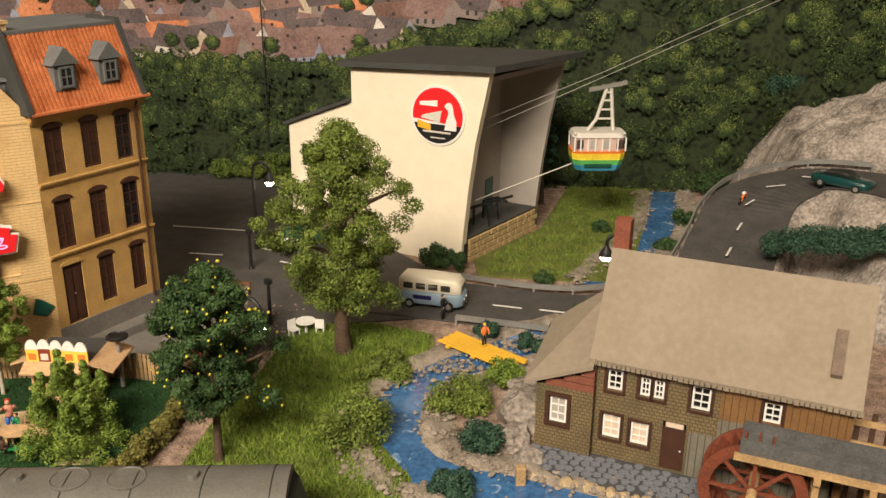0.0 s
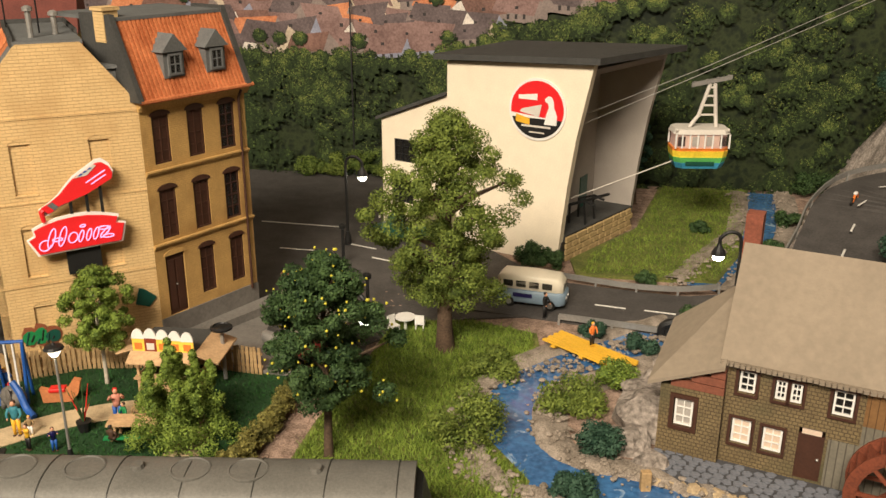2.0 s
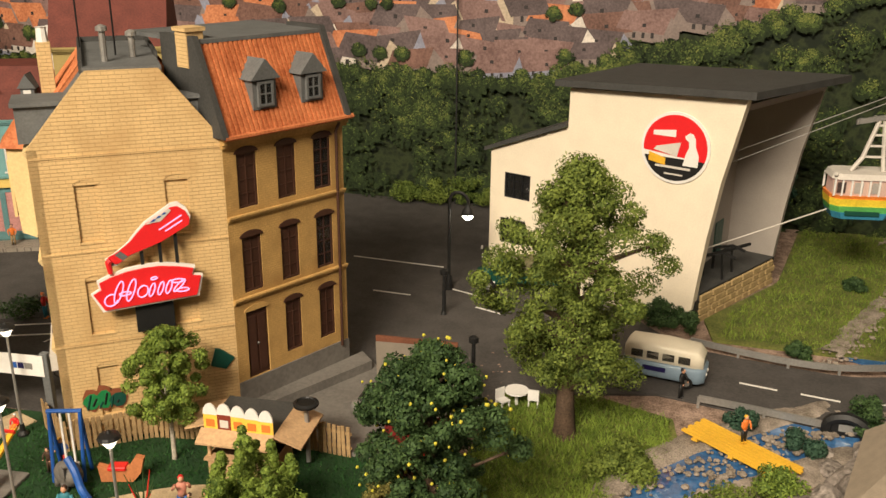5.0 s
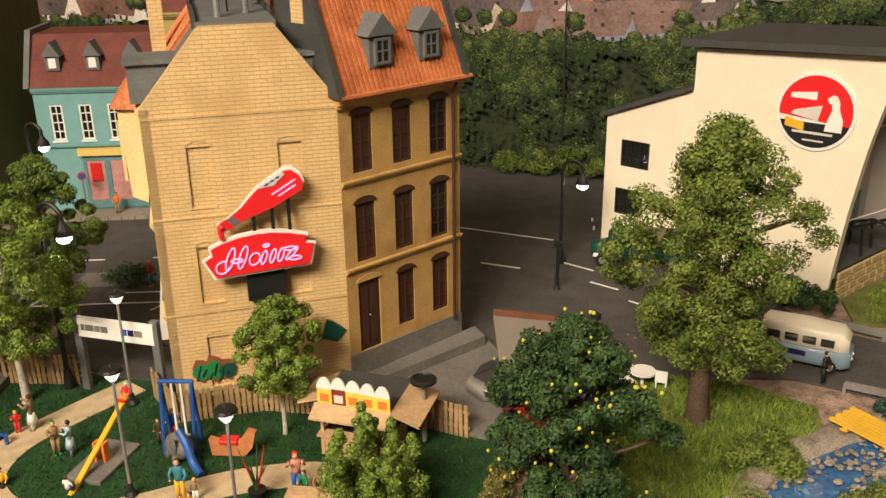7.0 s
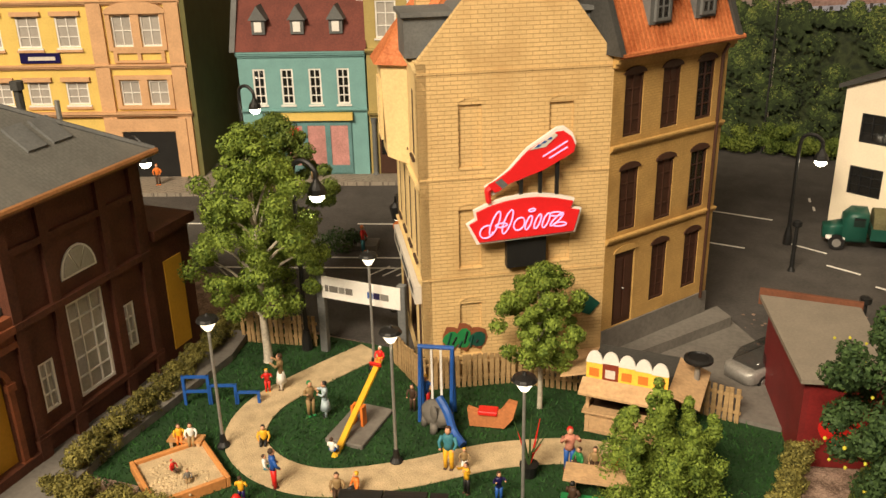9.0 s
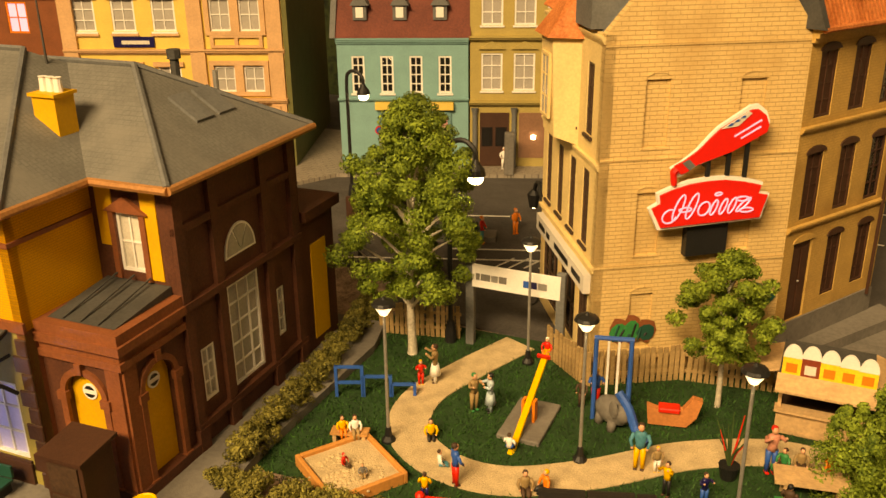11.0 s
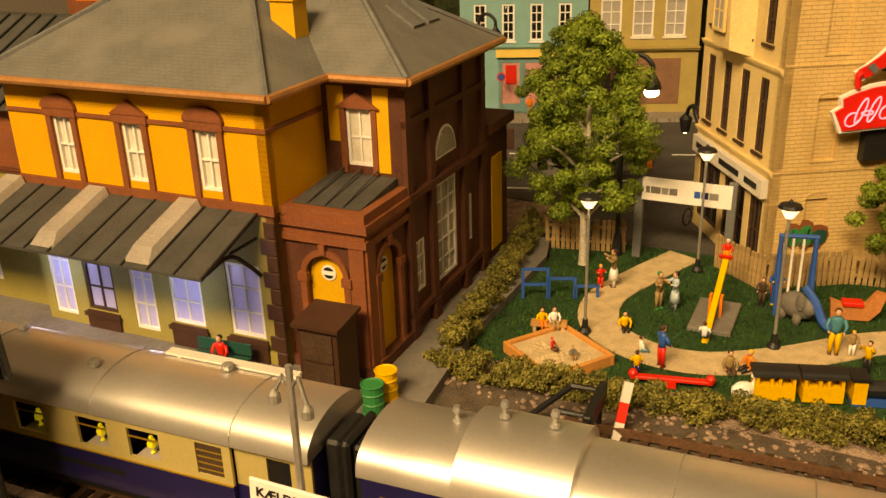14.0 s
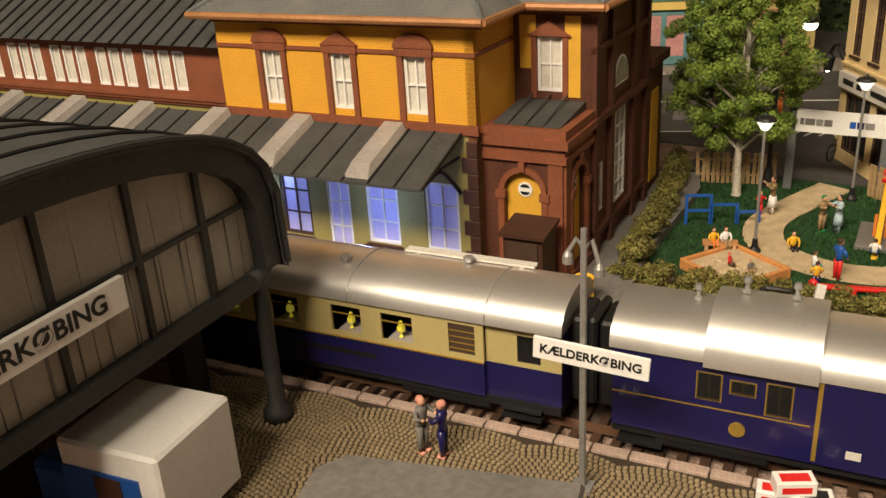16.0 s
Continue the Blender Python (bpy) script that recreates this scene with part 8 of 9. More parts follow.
for x in (-2.3, 3.9):
    for y in (-1.8, 0.7):
        part("post", Solid().box(x, y, 0, x + 0.2, y + 0.2, 1.75), METAL_GREY, kt)
for i, (dx, dy, dz) in enumerate(((0, 0, 0), (0.9, 0.2, 0), (0.4, 0.1, 0.45))):
    nw = thing("parcel", -33.6 + dx, 22.0 + dy, 0.74 + dz, 12 + 9 * i, "white parcel with red markings on the platform", "parcel", "parcels on the platform")
    part("box", Solid().box(-0.55, -0.3, 0, 0.55, 0.3, 0.45, b=0.03), WHITE, nw)
    part("marking", Solid().box(-0.4, -0.31, 0.1, 0.4, -0.302, 0.3), RED if i % 2 == 0 else BLACK, nw)
    part("marking", Solid().box(-0.4, -0.2, 0.452, 0.4, 0.15, 0.458), RED if i % 2 == 0 else BLACK, nw)


# ---- figurines: one plain mesh each ----
FIG = {"red": RED, "blue": BLUE, "green": GREEN, "yellow": YELLOW_PAINT, "white": WHITE, "black": BLACK, "brown": DARK_WOOD, "orange": ORANGE, "grey": PAVING, "navy": NAVY,
       "teal": material("figure_teal", (0.05, 0.22, 0.28), 0.6), "pink": material("figure_pink", (0.65, 0.28, 0.2), 0.6), "pale": material("figure_pale_blue", (0.4, 0.5, 0.55), 0.6), "khaki": material("figure_khaki", (0.3, 0.2, 0.09), 0.6)}


def figurine(x, y, rz, top, legs, hair="brown", h=1.85, stance="stand", label="", z=0.1, arms=0.0, skirt=False):
    s = Solid()
    k = h / 1.85
    if stance == "stand":
        for dx in (-0.12, 0.12):
            s.tube([(dx, 0, 0.04), (dx, 0.0, 0.45), (dx * 0.9, 0, 0.92)], [0.07, 0.09, 0.12], 7, 1)
            s.box(dx - 0.07, -0.16, 0, dx + 0.07, 0.09, 0.07, 3, 0.02)
        if skirt:
            s.lathe((0, 0, 0.4), [(0.26, 0), (0.16, 0.55)], 9, 1)
        b = 0.9
    else:
        for dx in (-0.12, 0.12):
            s.tube([(dx, 0.05, 0.18), (dx, -0.4, 0.22 if stance == "sit" else 0.12), (dx, -0.5, 0.0 if stance == "floor" else -0.2)], [0.12, 0.1, 0.07], 7, 1)
        b = 0.12
    s.lathe((0, 0, b), [(0.19, 0), (0.17, 0.2), (0.24, 0.5), (0.2, 0.62), (0.08, 0.68)], 9, 0, 0.65)
    for sg in (-1, 1):
        s.tube([(sg * 0.24, 0, b + 0.55), (sg * 0.34, -0.08 - 0.15 * arms, b + 0.3 + 0.25 * arms), (sg * 0.26, -0.22 - 0.2 * arms, b + 0.12 + 0.75 * arms)], [0.08, 0.07, 0.05], 6, 0)
        s.ball((sg * 0.26, -0.24 - 0.2 * arms, b + 0.1 + 0.78 * arms), 0.055, n=6, mi=2)
    s.ball((0, -0.02, b + 0.82), 0.125, 0.135, 0.16, 8, 2)
    s.ball((0, 0.02, b + 0.87), 0.135, 0.14, 0.13, 8, 3)
    s.v = [(a * k, c * k, d * k) for a, c, d in s.v]
    return lone("figurine", s, [FIG[top], FIG[legs], SKIN, FIG[hair]], x, y, z, rz, label or f"small painted figurine in {top} and {legs}", "figurine", "painted figurines", smooth=True)


figurine(-43.7, 19.3, 80, "grey", "grey", "pink", 2.0, z=0.72, arms=0.4, label="bald figurine in a pale grey suit")
figurine(-43.0, 19.4, -80, "navy", "navy", "pink", 2.0, z=0.72, arms=0.4, label="figurine in a navy suit with a bag")
figurine(-50.9, 30.0, 10, "red", "brown", "black", 1.9, "sit", z=PZ + 0.5, label="seated figurine in red on the bench")
figurine(-40.0, 45.1, 40, "red", "red", "yellow", 1.3, arms=0.5)
figurine(-39.5, 45.6, -60, "khaki", "white", "brown", 2.0, arms=0.7, skirt=True)
figurine(-36.8, 44.2, 60, "khaki", "khaki", "green", 1.85, arms=0.5)
figurine(-36.1, 44.4, -50, "pale", "pale", "black", 1.9, arms=0.5, skirt=True)
figurine(-37.5, 41.4, 30, "yellow", "black", "black", 1.5, "floor", z=0.15)
figurine(-36.2, 39.7, 120, "white", "teal", "brown", 1.3, "floor", z=0.15)
figurine(-35.1, 38.9, 140, "blue", "red", "brown", 1.9)
figurine(-35.7, 37.5, 200, "yellow", "navy", "brown", 1.3)
figurine(-32.5, 39.7, 30, "khaki", "brown", "brown", 1.6, "floor", z=0.15)
figurine(-31.8, 40.1, -40, "orange", "black", "yellow", 1.6, "floor", z=0.15)
figurine(-29.0, 43.1, 10, "teal", "yellow", "brown", 2.1)
figurine(-28.3, 43.2, 20, "khaki", "white", "yellow", 1.2)
figurine(-27.6, 41.9, -20, "yellow", "black", "brown", 1.5, arms=0.9)
figurine(-26.2, 42.0, 40, "navy", "blue", "brown", 1.4, arms=0.6)
figurine(-24.3, 45.2, 30, "pink", "blue", "red", 2.1, arms=0.8)
figurine(-32.6, 46.6, 0, "brown", "brown", "black", 1.4)
figurine(-32.1, 47.0, 30, "blue", "red", "yellow", 1.8, arms=0.4)
figurine(-23.8, 45.0, -30, "green", "brown", "brown", 1.5, "sit", z=0.6)
figurine(-23.2, 45.3, 10, "khaki", "brown", "brown", 1.5, "sit", z=0.6)
figurine(-22.2, 45.0, 60, "orange", "orange", "yellow", 1.8)
figurine(-23.3, 42.6, 170, "brown", "brown", "black", 1.6, "sit", z=0.6)
figurine(-40.7, 39.5, 40, "yellow", "orange", "brown", 1.3, "sit", z=0.6)
figurine(-40.2, 39.7, 40, "white", "khaki", "brown", 1.4, "sit", z=0.6)
figurine(-39.4, 37.6, 90, "red", "brown", "red", 1.0, "floor", z=0.5)
figurine(-38.4, 37.4, 40, "grey", "khaki", "khaki", 0.9, "floor", z=0.5)
figurine(-45.2, 63.1, 100, "red", "teal", "orange", 1.9, z=0.06, label="figurine with an orange head on the street")
figurine(-43.9, 65.7, 60, "orange", "orange", "orange", 1.8, z=0.06, label="orange figurine standing on the street")
figurine(-57.2, 75.0, 30, "orange", "khaki", "brown", 1.8, z=0.36)
figurine(-68.5, 68.5, 30, "orange", "brown", "orange", 1.8, z=0.36)
figurine(-50.4, 78.6, 30, "white", "white", "white", 1.8, z=0.36, label="white figurine before the shop")
figurine(1.6, 57.6, 40, "orange", "black", "yellow", 1.6, z=0.75, label="figurine in orange on the footbridge")
figurine(-1.6, 62.9, 60, "black", "black", "black", 1.9, z=0.1, label="dark figurine beside the bus")
# ---- playground ----
def lantern(x, y, h=6.7, glow=0.35):
    t = thing("park_lamp", x, y, 0.08, 0, "grey park lamp post with a glowing lantern", "lamp", "park lamps")
    part("base", Solid().lathe((0, 0, 0), [(0.3, 0), (0.3, 0.12), (0.16, 0.3), (0.12, 0.7)], 10), BLACK, t)
    part("pole", Solid().cyl((0, 0, 0.5), (0, 0, h - 0.7), 0.075, 0.065, 8), METAL_GREY, t)
    part("shade", Solid().lathe((0, 0, h - 0.75), [(0.16, 0), (0.42, 0.42), (0.4, 0.44), (0.1, 0.1)], 12), LAMP_WHITE, t, "glowing white lantern glass")
    part("cap", Solid().lathe((0, 0, h - 0.32), [(0.5, 0), (0.42, 0.14), (0.1, 0.24), (0.05, 0.34)], 12), BLACK, t)
    point_lamp(x, y, h - 0.85, glow * 0.01, (1.0, 0.8, 0.5))
    return t


for x, y in ((-39.0, 40.4), (-31.3, 42.6), (-36.3, 49.3), (-24.9, 41.3)):
    lantern(x, y)

# picket fence, one piece a slat
fence = thing("picket_fence", 0, 0, 0.05, 0, "pale weathered wooden picket fence round the lawn", "fence")
slat = Solid().hull([(-0.1, -0.04, 0), (0.1, -0.04, 0), (0.1, 0.04, 0), (-0.1, 0.04, 0)], [(-0.1, -0.04, 1.85), (0.1, -0.04, 1.85), (0.1, 0.04, 1.85), (-0.1, 0.04, 1.85)]).mesh("slat", FENCE_WOOD)
for a, b in (((-35.7, 50.35), (-33.05, 48.4)), ((-33.05, 48.4), (-29.3, 50.95)), ((-29.3, 50.95), (-24.6, 51.8)), ((-20.5, 52.0), (-18.3, 51.8)), ((-44.6, 49.0), (-40.4, 50.2)), ((-24.6, 51.8), (-20.5, 52.0))):
    l, rz = math.dist(a, b), math.degrees(math.atan2(b[1] - a[1], b[0] - a[0]))
    n = int(l / 0.27)
    for i in range(n):
        o = new("slat", slat)
        o.parent = fence
        f = (i + 0.5) / n
        o.matrix_basis = at(a[0] + (b[0] - a[0]) * f, a[1] + (b[1] - a[1]) * f, RNG.uniform(-0.06, 0.03), rz, RNG.uniform(-2, 2), RNG.uniform(-2.5, 2.5))
    for z in (0.45, 1.3):
        part("rail", Solid().box(0, 0.045, z, l, 0.12, z + 0.14), FENCE_WOOD, fence, "", at(a[0], a[1], 0, rz))

# gate banner
gb = thing("gate_banner", -39.75, 50.0, 0.05, 5.0, "white banner between two grey gate posts", "banner")
for x in (0, 4.67):
    part("post", Solid().box(x - 0.22, -0.18, 0, x + 0.22, 0.18, 4.62, b=0.03), SLATE, gb, "grey timber gate post")
ban = part("banner", Solid().box(0.1, -0.24, 3.35, 4.6, -0.19, 4.58), WHITE, gb, "white fabric banner with lettering bars", at(0, 0, 0, 0, 0, 1))
for i, (x, l, mt) in enumerate(((0.3, 0.2, PAVING), (0.55, 0.5, PAVING), (1.1, 0.35, METAL_GREY), (1.5, 0.4, PAVING), (2.75, 0.3, BLUE), (3.1, 0.35, NAVY), (3.5, 0.45, METAL_GREY))):
    part("lettering_bar", Solid().box(x, -0.262, 3.75, x + l, -0.242, 4.1), mt, ban)

# swing
sw = thing("swing", -31.3, 46.65, 0.08, 17, "blue steel swing frame with white seats", "swing")
for x in (-0.75, 0.75):
    for y in (-0.55, 0.55):
        part("leg", Solid().cyl((x, y, 0), (x, 0, 3.7), 0.1, n=8), BLUE, sw, "blue steel leg")
part("top_bar", Solid().cyl((-0.85, 0, 3.7), (0.85, 0, 3.7), 0.11, n=8), BLUE, sw)
for x in (-0.22, 0.22):
    part("rope", Solid().box(x - 0.05, -0.05, 0.75, x + 0.05, 0.05, 3.65), WHITE, sw)
part("seat", Solid().box(-0.36, -0.15, 0.62, 0.36, 0.15, 0.75, b=0.03), WHITE, sw)

# seesaw on its slab
se = thing("seesaw", -34.2, 44.3, 0.08, 94, "orange seesaw on a grey concrete slab", "seesaw")
part("slab", Solid().box(-1.6, -0.95, 0, 1.7, 0.95, 0.2, b=0.04), PAVING, se, "grey concrete slab")
part("support", Solid().box(-0.2, -0.3, 0.2, 0.2, -0.18, 1.2).box(-0.2, 0.18, 0.2, 0.2, 0.3, 1.2), ORANGE, se)
part("board", Solid().box(-2.9, -0.14, -0.08, 2.9, 0.14, 0.08, b=0.03), YELLOW_PAINT, se, "orange yellow plank", at(0, 0, 1.15, 0, 0, -26))
part("handle", Solid().box(2.2, -0.3, 0.1, 2.3, 0.3, 0.3), RED, se, "", at(0, 0, 1.15, 0, 0, -26))
figurine(-34.4, 46.8, 0, "red", "orange", "white", 1.3, "sit", z=2.3, label="figurine in red riding the raised seesaw end")
figurine(-34.05, 41.75, 180, "white", "blue", "brown", 1.3, "sit", z=0.35, label="figurine in white on the low seesaw end")

# elephant slide
el = thing("elephant_slide", -30.6, 45.6, 0.08, -25, "grey elephant slide with a blue chute", "slide")
part("body", Solid().ball((-0.4, 0.1, 0.7), 0.95, 0.6, 0.62, 14).ball((0.2, 0, 0.85), 0.45, 0.42, 0.45, 12).cyl((-0.9, -0.25, 0), (-0.85, -0.2, 0.5), 0.2, n=8).cyl((-0.1, -0.35, 0), (-0.1, -0.3, 0.5), 0.2, n=8), PAVING, el, "rounded grey elephant body", None, True)
part("ear", Solid().ball((0.05, -0.45, 1.15), 0.25, 0.1, 0.45, 10), PAVING, el)
part("chute", Solid().tube(smooth_line([(-0.1, 0, 1.75), (0.5, 0, 1.2), (1.0, -0.05, 0.45), (1.7, -0.1, 0.15)], 5), 0.2, 8), BLUE, el, "blue trunk shaped chute")
# rocking horse
rh = thing("rocking_animal", -28.7, 46.8, 0.08, 15, "brown wooden rocking animal on springs", "rocking toy")
part("body", Solid().prism([(-0.9, 0.1), (0.7, 0.1), (1.1, 0.6), (1.3, 1.4), (0.9, 1.5), (0.5, 0.9), (-0.5, 0.85), (-1.0, 1.0)], -0.18, 0.18), material("terracotta_wood", (0.5, 0.19, 0.07), 0.6), rh)
part("seat", Solid().box(-0.5, -0.3, 0.8, 0.4, 0.3, 0.98, b=0.04), RED, rh)
# climbing bars
cb = thing("climbing_bars", -43.0, 42.5, 0.08, 26, "blue steel climbing bars", "climbing frame")
for x, h in ((0, 1.6), (1.2, 1.6), (1.25, 1.1), (2.5, 1.1), (2.55, 0.7), (3.6, 0.7)):
    part("post", Solid().box(x - 0.07, -0.07, 0, x + 0.07, 0.07, h), BLUE, cb)
for x0, x1, h in ((0, 1.2, 1.6), (1.25, 2.5, 1.1), (2.55, 3.6, 0.7), (0, 1.2, 0.8)):
    part("bar", Solid().box(x0, -0.06, h - 0.12, x1, 0.06, h), BLUE, cb)
# sandpit
sp = thing("sandpit", -39.2, 37.75, 0.08, -31.0, "orange timber sandpit filled with pale sand", "sandpit")
HX, HY = 1.75, 1.65
for (x0, y0, x1, y1) in ((-HX, -HY, HX, -HY + 0.2), (-HX, HY - 0.2, HX, HY), (-HX, -HY + 0.2, -HX + 0.2, HY - 0.2), (HX - 0.2, -HY + 0.2, HX, HY - 0.2)):
    part("board", Solid().box(x0, y0, 0, x1, y1, 0.5, b=0.04), material("orange_timber", (0.55, 0.24, 0.07), 0.7, var=0.2), sp)
part("sand", Solid().box(-HX + 0.2, -HY + 0.2, 0, HX - 0.2, HY - 0.2, 0.32), SAND, sp)
strewn("sand_grains", [(-39.1 + RNG.uniform(-1.4, 1.4), 37.3 + RNG.uniform(-1, 1), 0.4) for _ in range(160)], [0.04 + 0.07 * RNG.random() for _ in range(160)], SAND, "coarse pale sand in the pit", "sand", 9)


def picnic(x, y, rz, bench=True, green=False):
    t = thing("picnic_table" if bench else "small_bench", x, y, 0.08, rz, "pale timber picnic table with benches" if bench else "small pale timber bench", "table" if bench else "bench")
    mt = GREEN if green else WOOD
    if bench:
        for i in range(4):
            part("plank", Solid().box(-1.35, -0.6 + 0.3 * i, 0.95, 1.35, -0.32 + 0.3 * i, 1.07), WOOD, t)
        for yy in (-1.2, 0.9):
            part("bench_seat", Solid().box(-1.35, yy, 0.52, 1.35, yy + 0.32, 0.62), mt, t)
        for xx in (-1.0, 0.9):
            part("trestle", Solid().box(xx, -1.1, 0.4, xx + 0.12, 1.1, 0.52).box(xx, -0.5, 0, xx + 0.12, -0.35, 0.95).box(xx, 0.35, 0, xx + 0.12, 0.5, 0.95), WOOD, t)
    else:
        part("seat", Solid().box(-0.8, -0.3, 0.5, 0.8, 0.3, 0.6), material("orange_bench", (0.5, 0.25, 0.09), 0.7), t)
        for xx in (-0.7, 0.55):
            part("leg", Solid().box(xx, -0.28, 0, xx + 0.15, 0.28, 0.5), WOOD, t)
    return t


picnic(-22.7, 44.0, 12, green=True)
picnic(-40.4, 39.6, 20, False)
# red seesaw plank
lone("spring_board", Solid().box(-1.6, -0.16, 0.28, 1.6, 0.16, 0.4, b=0.03).ball((-1.5, 0, 0.45), 0.2).ball((1.5, 0, 0.45), 0.2).box(-0.2, -0.2, 0, 0.2, 0.2, 0.28), RED, -34.3, 37.6, 0.08, 16, "low red spring board on the lawn", "seesaw")
# toy train on the lawn
for i, x in enumerate((0.0, 1.75, 3.3)):
    tt = thing("toy_carriage", -30.6 + x * 0.94, 38.5 + x * 0.36, 0.08, 21, "yellow toy train carriage with a black roof" if i < 2 else "blue and yellow toy engine", "toy train", "toy train carriages")
    if i < 2:
        part("body", Solid().box(-0.75, -0.42, 0.12, 0.75, 0.42, 0.75), YELLOW_PAINT, tt)
        for xx in (-0.72, -0.2, 0.1, 0.62):
            part("post", Solid().box(xx, -0.4, 0.75, xx + 0.12, 0.4, 1.15), YELLOW_PAINT, tt)
        part("roof", roof_arc(-0.85, 0.85, 0.5, 1.15, 0.25, 8), BLACK, tt)
    else:
        part("cab", Solid().box(-0.5, -0.42, 0.12, 0.0, 0.42, 1.1), YELLOW_PAINT, tt)
        part("cab_roof", Solid().box(-0.6, -0.48, 1.1, 0.1, 0.48, 1.22), BLACK, tt)
        part("boiler", Solid().cyl((0.0, 0, 0.6), (1.2, 0, 0.6), 0.34, n=12), BLACK, tt)
        part("frame", Solid().box(-0.5, -0.4, 0.02, 1.4, 0.4, 0.25), BLUE, tt)
lone("rocking_swan", Solid().ball((0, 0, 0.4), 0.5, 0.3, 0.35, 10).tube(smooth_line([(0.4, 0, 0.5), (0.55, 0, 0.8), (0.4, 0, 1.0)], 4), 0.12, 7), WHITE, -31.6, 37.9, 0.08, 40, "small white swan shaped rocker", "rocking toy")
# potted plant
pp = thing("potted_plant", -25.7, 44.1, 0.1, 0, "spiky plant with red tips in a dark pot", "potted plant")
part("pot", Solid().lathe((0, 0, 0), [(0.3, 0), (0.42, 0.6), (0.36, 0.6)], 12), BLACK, pp)
for i in range(12):
    a = i * 0.9
    part("leaf", Solid().tube([(0, 0, 0.5), (0.2 * math.cos(a), 0.2 * math.sin(a), 1.2), ((0.5 + 0.2 * (i % 2)) * math.cos(a), 0.5 * math.sin(a), 1.7 + 0.5 * (i % 3))], [0.06, 0.05, 0.015], 5), RED if i % 4 == 0 else LEAF_DARK, pp)

# ---- beer stall ----
bs2 = thing("beer_stall", -24.6, 48.3, 0.08, 3.0, "pale wooden beer stall with giant beer glass signs", "market stall")
SX, SY = 3.5, 2.3
for x, y in ((0, 0), (SX - 0.15, 0), (0, SY), (SX - 0.15, SY)):
    part("post", Solid().box(x, y, 0, x + 0.15, y + 0.15, 2.75), WOOD, bs2)
part("front_counter", Solid().box(0.0, -0.06, 0.05, SX, -0.003, 1.15).box(-0.1, -0.3, 1.15, SX + 0.1, 0.3, 1.27), WOOD, bs2)
for x in (0.1, SX / 2 + 0.05):
    part("counter_panel", Solid().wall(x, 0.12, x + SX / 2 - 0.15, 1.05, -0.1, -0.062, [(x + 0.1, 0.22, x + SX / 2 - 0.25, 0.95)]), WOOD, bs2)
part("counter_shelf", Solid().box(0.1, 0.3, 0.9, SX - 0.1, SY, 0.98), DARK_WOOD, bs2)
part("side_wall", Solid().box(0, 0.15, 0.05, 0.06, SY, 1.3), WOOD, bs2)
part("side_wall", Solid().box(SX - 0.06, 0.15, 0.05, SX, SY, 1.3), WOOD, bs2)
part("back_wall", Solid().box(0, SY - 0.06, 0.05, SX, SY, 2.7), WOOD, bs2)
part("roof", Solid().box(-0.1, -0.2, 2.75, SX + 0.1, SY + 0.9, 2.9), DARK_GREY, bs2, "dark felt stall roof")
part("front_flap", Solid().hull([(-0.15, -0.95, 2.45), (SX + 0.15, -0.95, 2.45), (SX + 0.15, -0.15, 2.85), (-0.15, -0.15, 2.85)], [(-0.15, -0.95, 2.55), (SX + 0.15, -0.95, 2.55), (SX + 0.15, -0.15, 2.95), (-0.15, -0.15, 2.95)]), WOOD, bs2, "raised pale timber flap")
part("side_flap", Solid().hull([(SX + 0.1, -0.2, 2.8), (SX + 1.5, -0.2, 2.3), (SX + 1.5, SY + 0.9, 2.3), (SX + 0.1, SY + 0.9, 2.8)], [(SX + 0.1, -0.2, 2.9), (SX + 1.5, -0.2, 2.4), (SX + 1.5, SY + 0.9, 2.4), (SX + 0.1, SY + 0.9, 2.9)]), WOOD, bs2, "raised pale timber flap")
part("side_flap", Solid().hull([(-1.3, 0.3, 2.4), (-0.1, 0.3, 2.8), (-0.1, SY + 0.6, 2.8), (-1.3, SY + 0.6, 2.4)], [(-1.3, 0.3, 2.5), (-0.1, 0.3, 2.9), (-0.1, SY + 0.6, 2.9), (-1.3, SY + 0.6, 2.5)]), WOOD, bs2, "raised pale timber flap")
for i in range(5):
    x, hh = 0.35 + 0.72 * i, 1.55 - 0.08 * abs(i - 1.0)
    lo_, hi_ = [(x - 0.36, 0), (x + 0.36, 0), (x + 0.36, hh * 0.55), (x - 0.36, hh * 0.55)], hh * 0.55
    mt = material("stout_brown", (0.22, 0.04, 0.02), 0.5) if i == 1 else material("beer_yellow", (0.85, 0.5, 0.05), 0.5, emit=(1.0, 0.6, 0.1), power=0.15)
    g = part("beer_glass_sign", Solid().prism([(a, z + 2.9) for a, z in lo_], -0.12, -0.05), mt, bs2, "beer glass shaped sign with white foam")
    part("foam", Solid().prism([(x + 0.37 * math.cos(math.pi * k / 10), 2.9 + hi_ + 0.6 * math.sin(math.pi * k / 10)) for k in range(11)], -0.14, -0.05), WHITE, g)
    part("label", Solid().box(x - 0.22, -0.15, 3.05, x + 0.22, -0.122, 3.45), OFFWHITE if i == 1 else ORANGE, g)
tbl = thing("bar_table", -20.2, 50.6, 0.3, 0, "small black round bar table", "table")
part("tabletop", Solid().lathe((0, 0, 3.3), [(0.65, 0), (0.65, 0.12), (0.5, 0.2), (0.45, 0.12)], 16), BLACK, tbl)
part("leg", Solid().cyl((0, 0, 0), (0, 0, 3.3), 0.13, n=8), METAL_GREY, tbl)

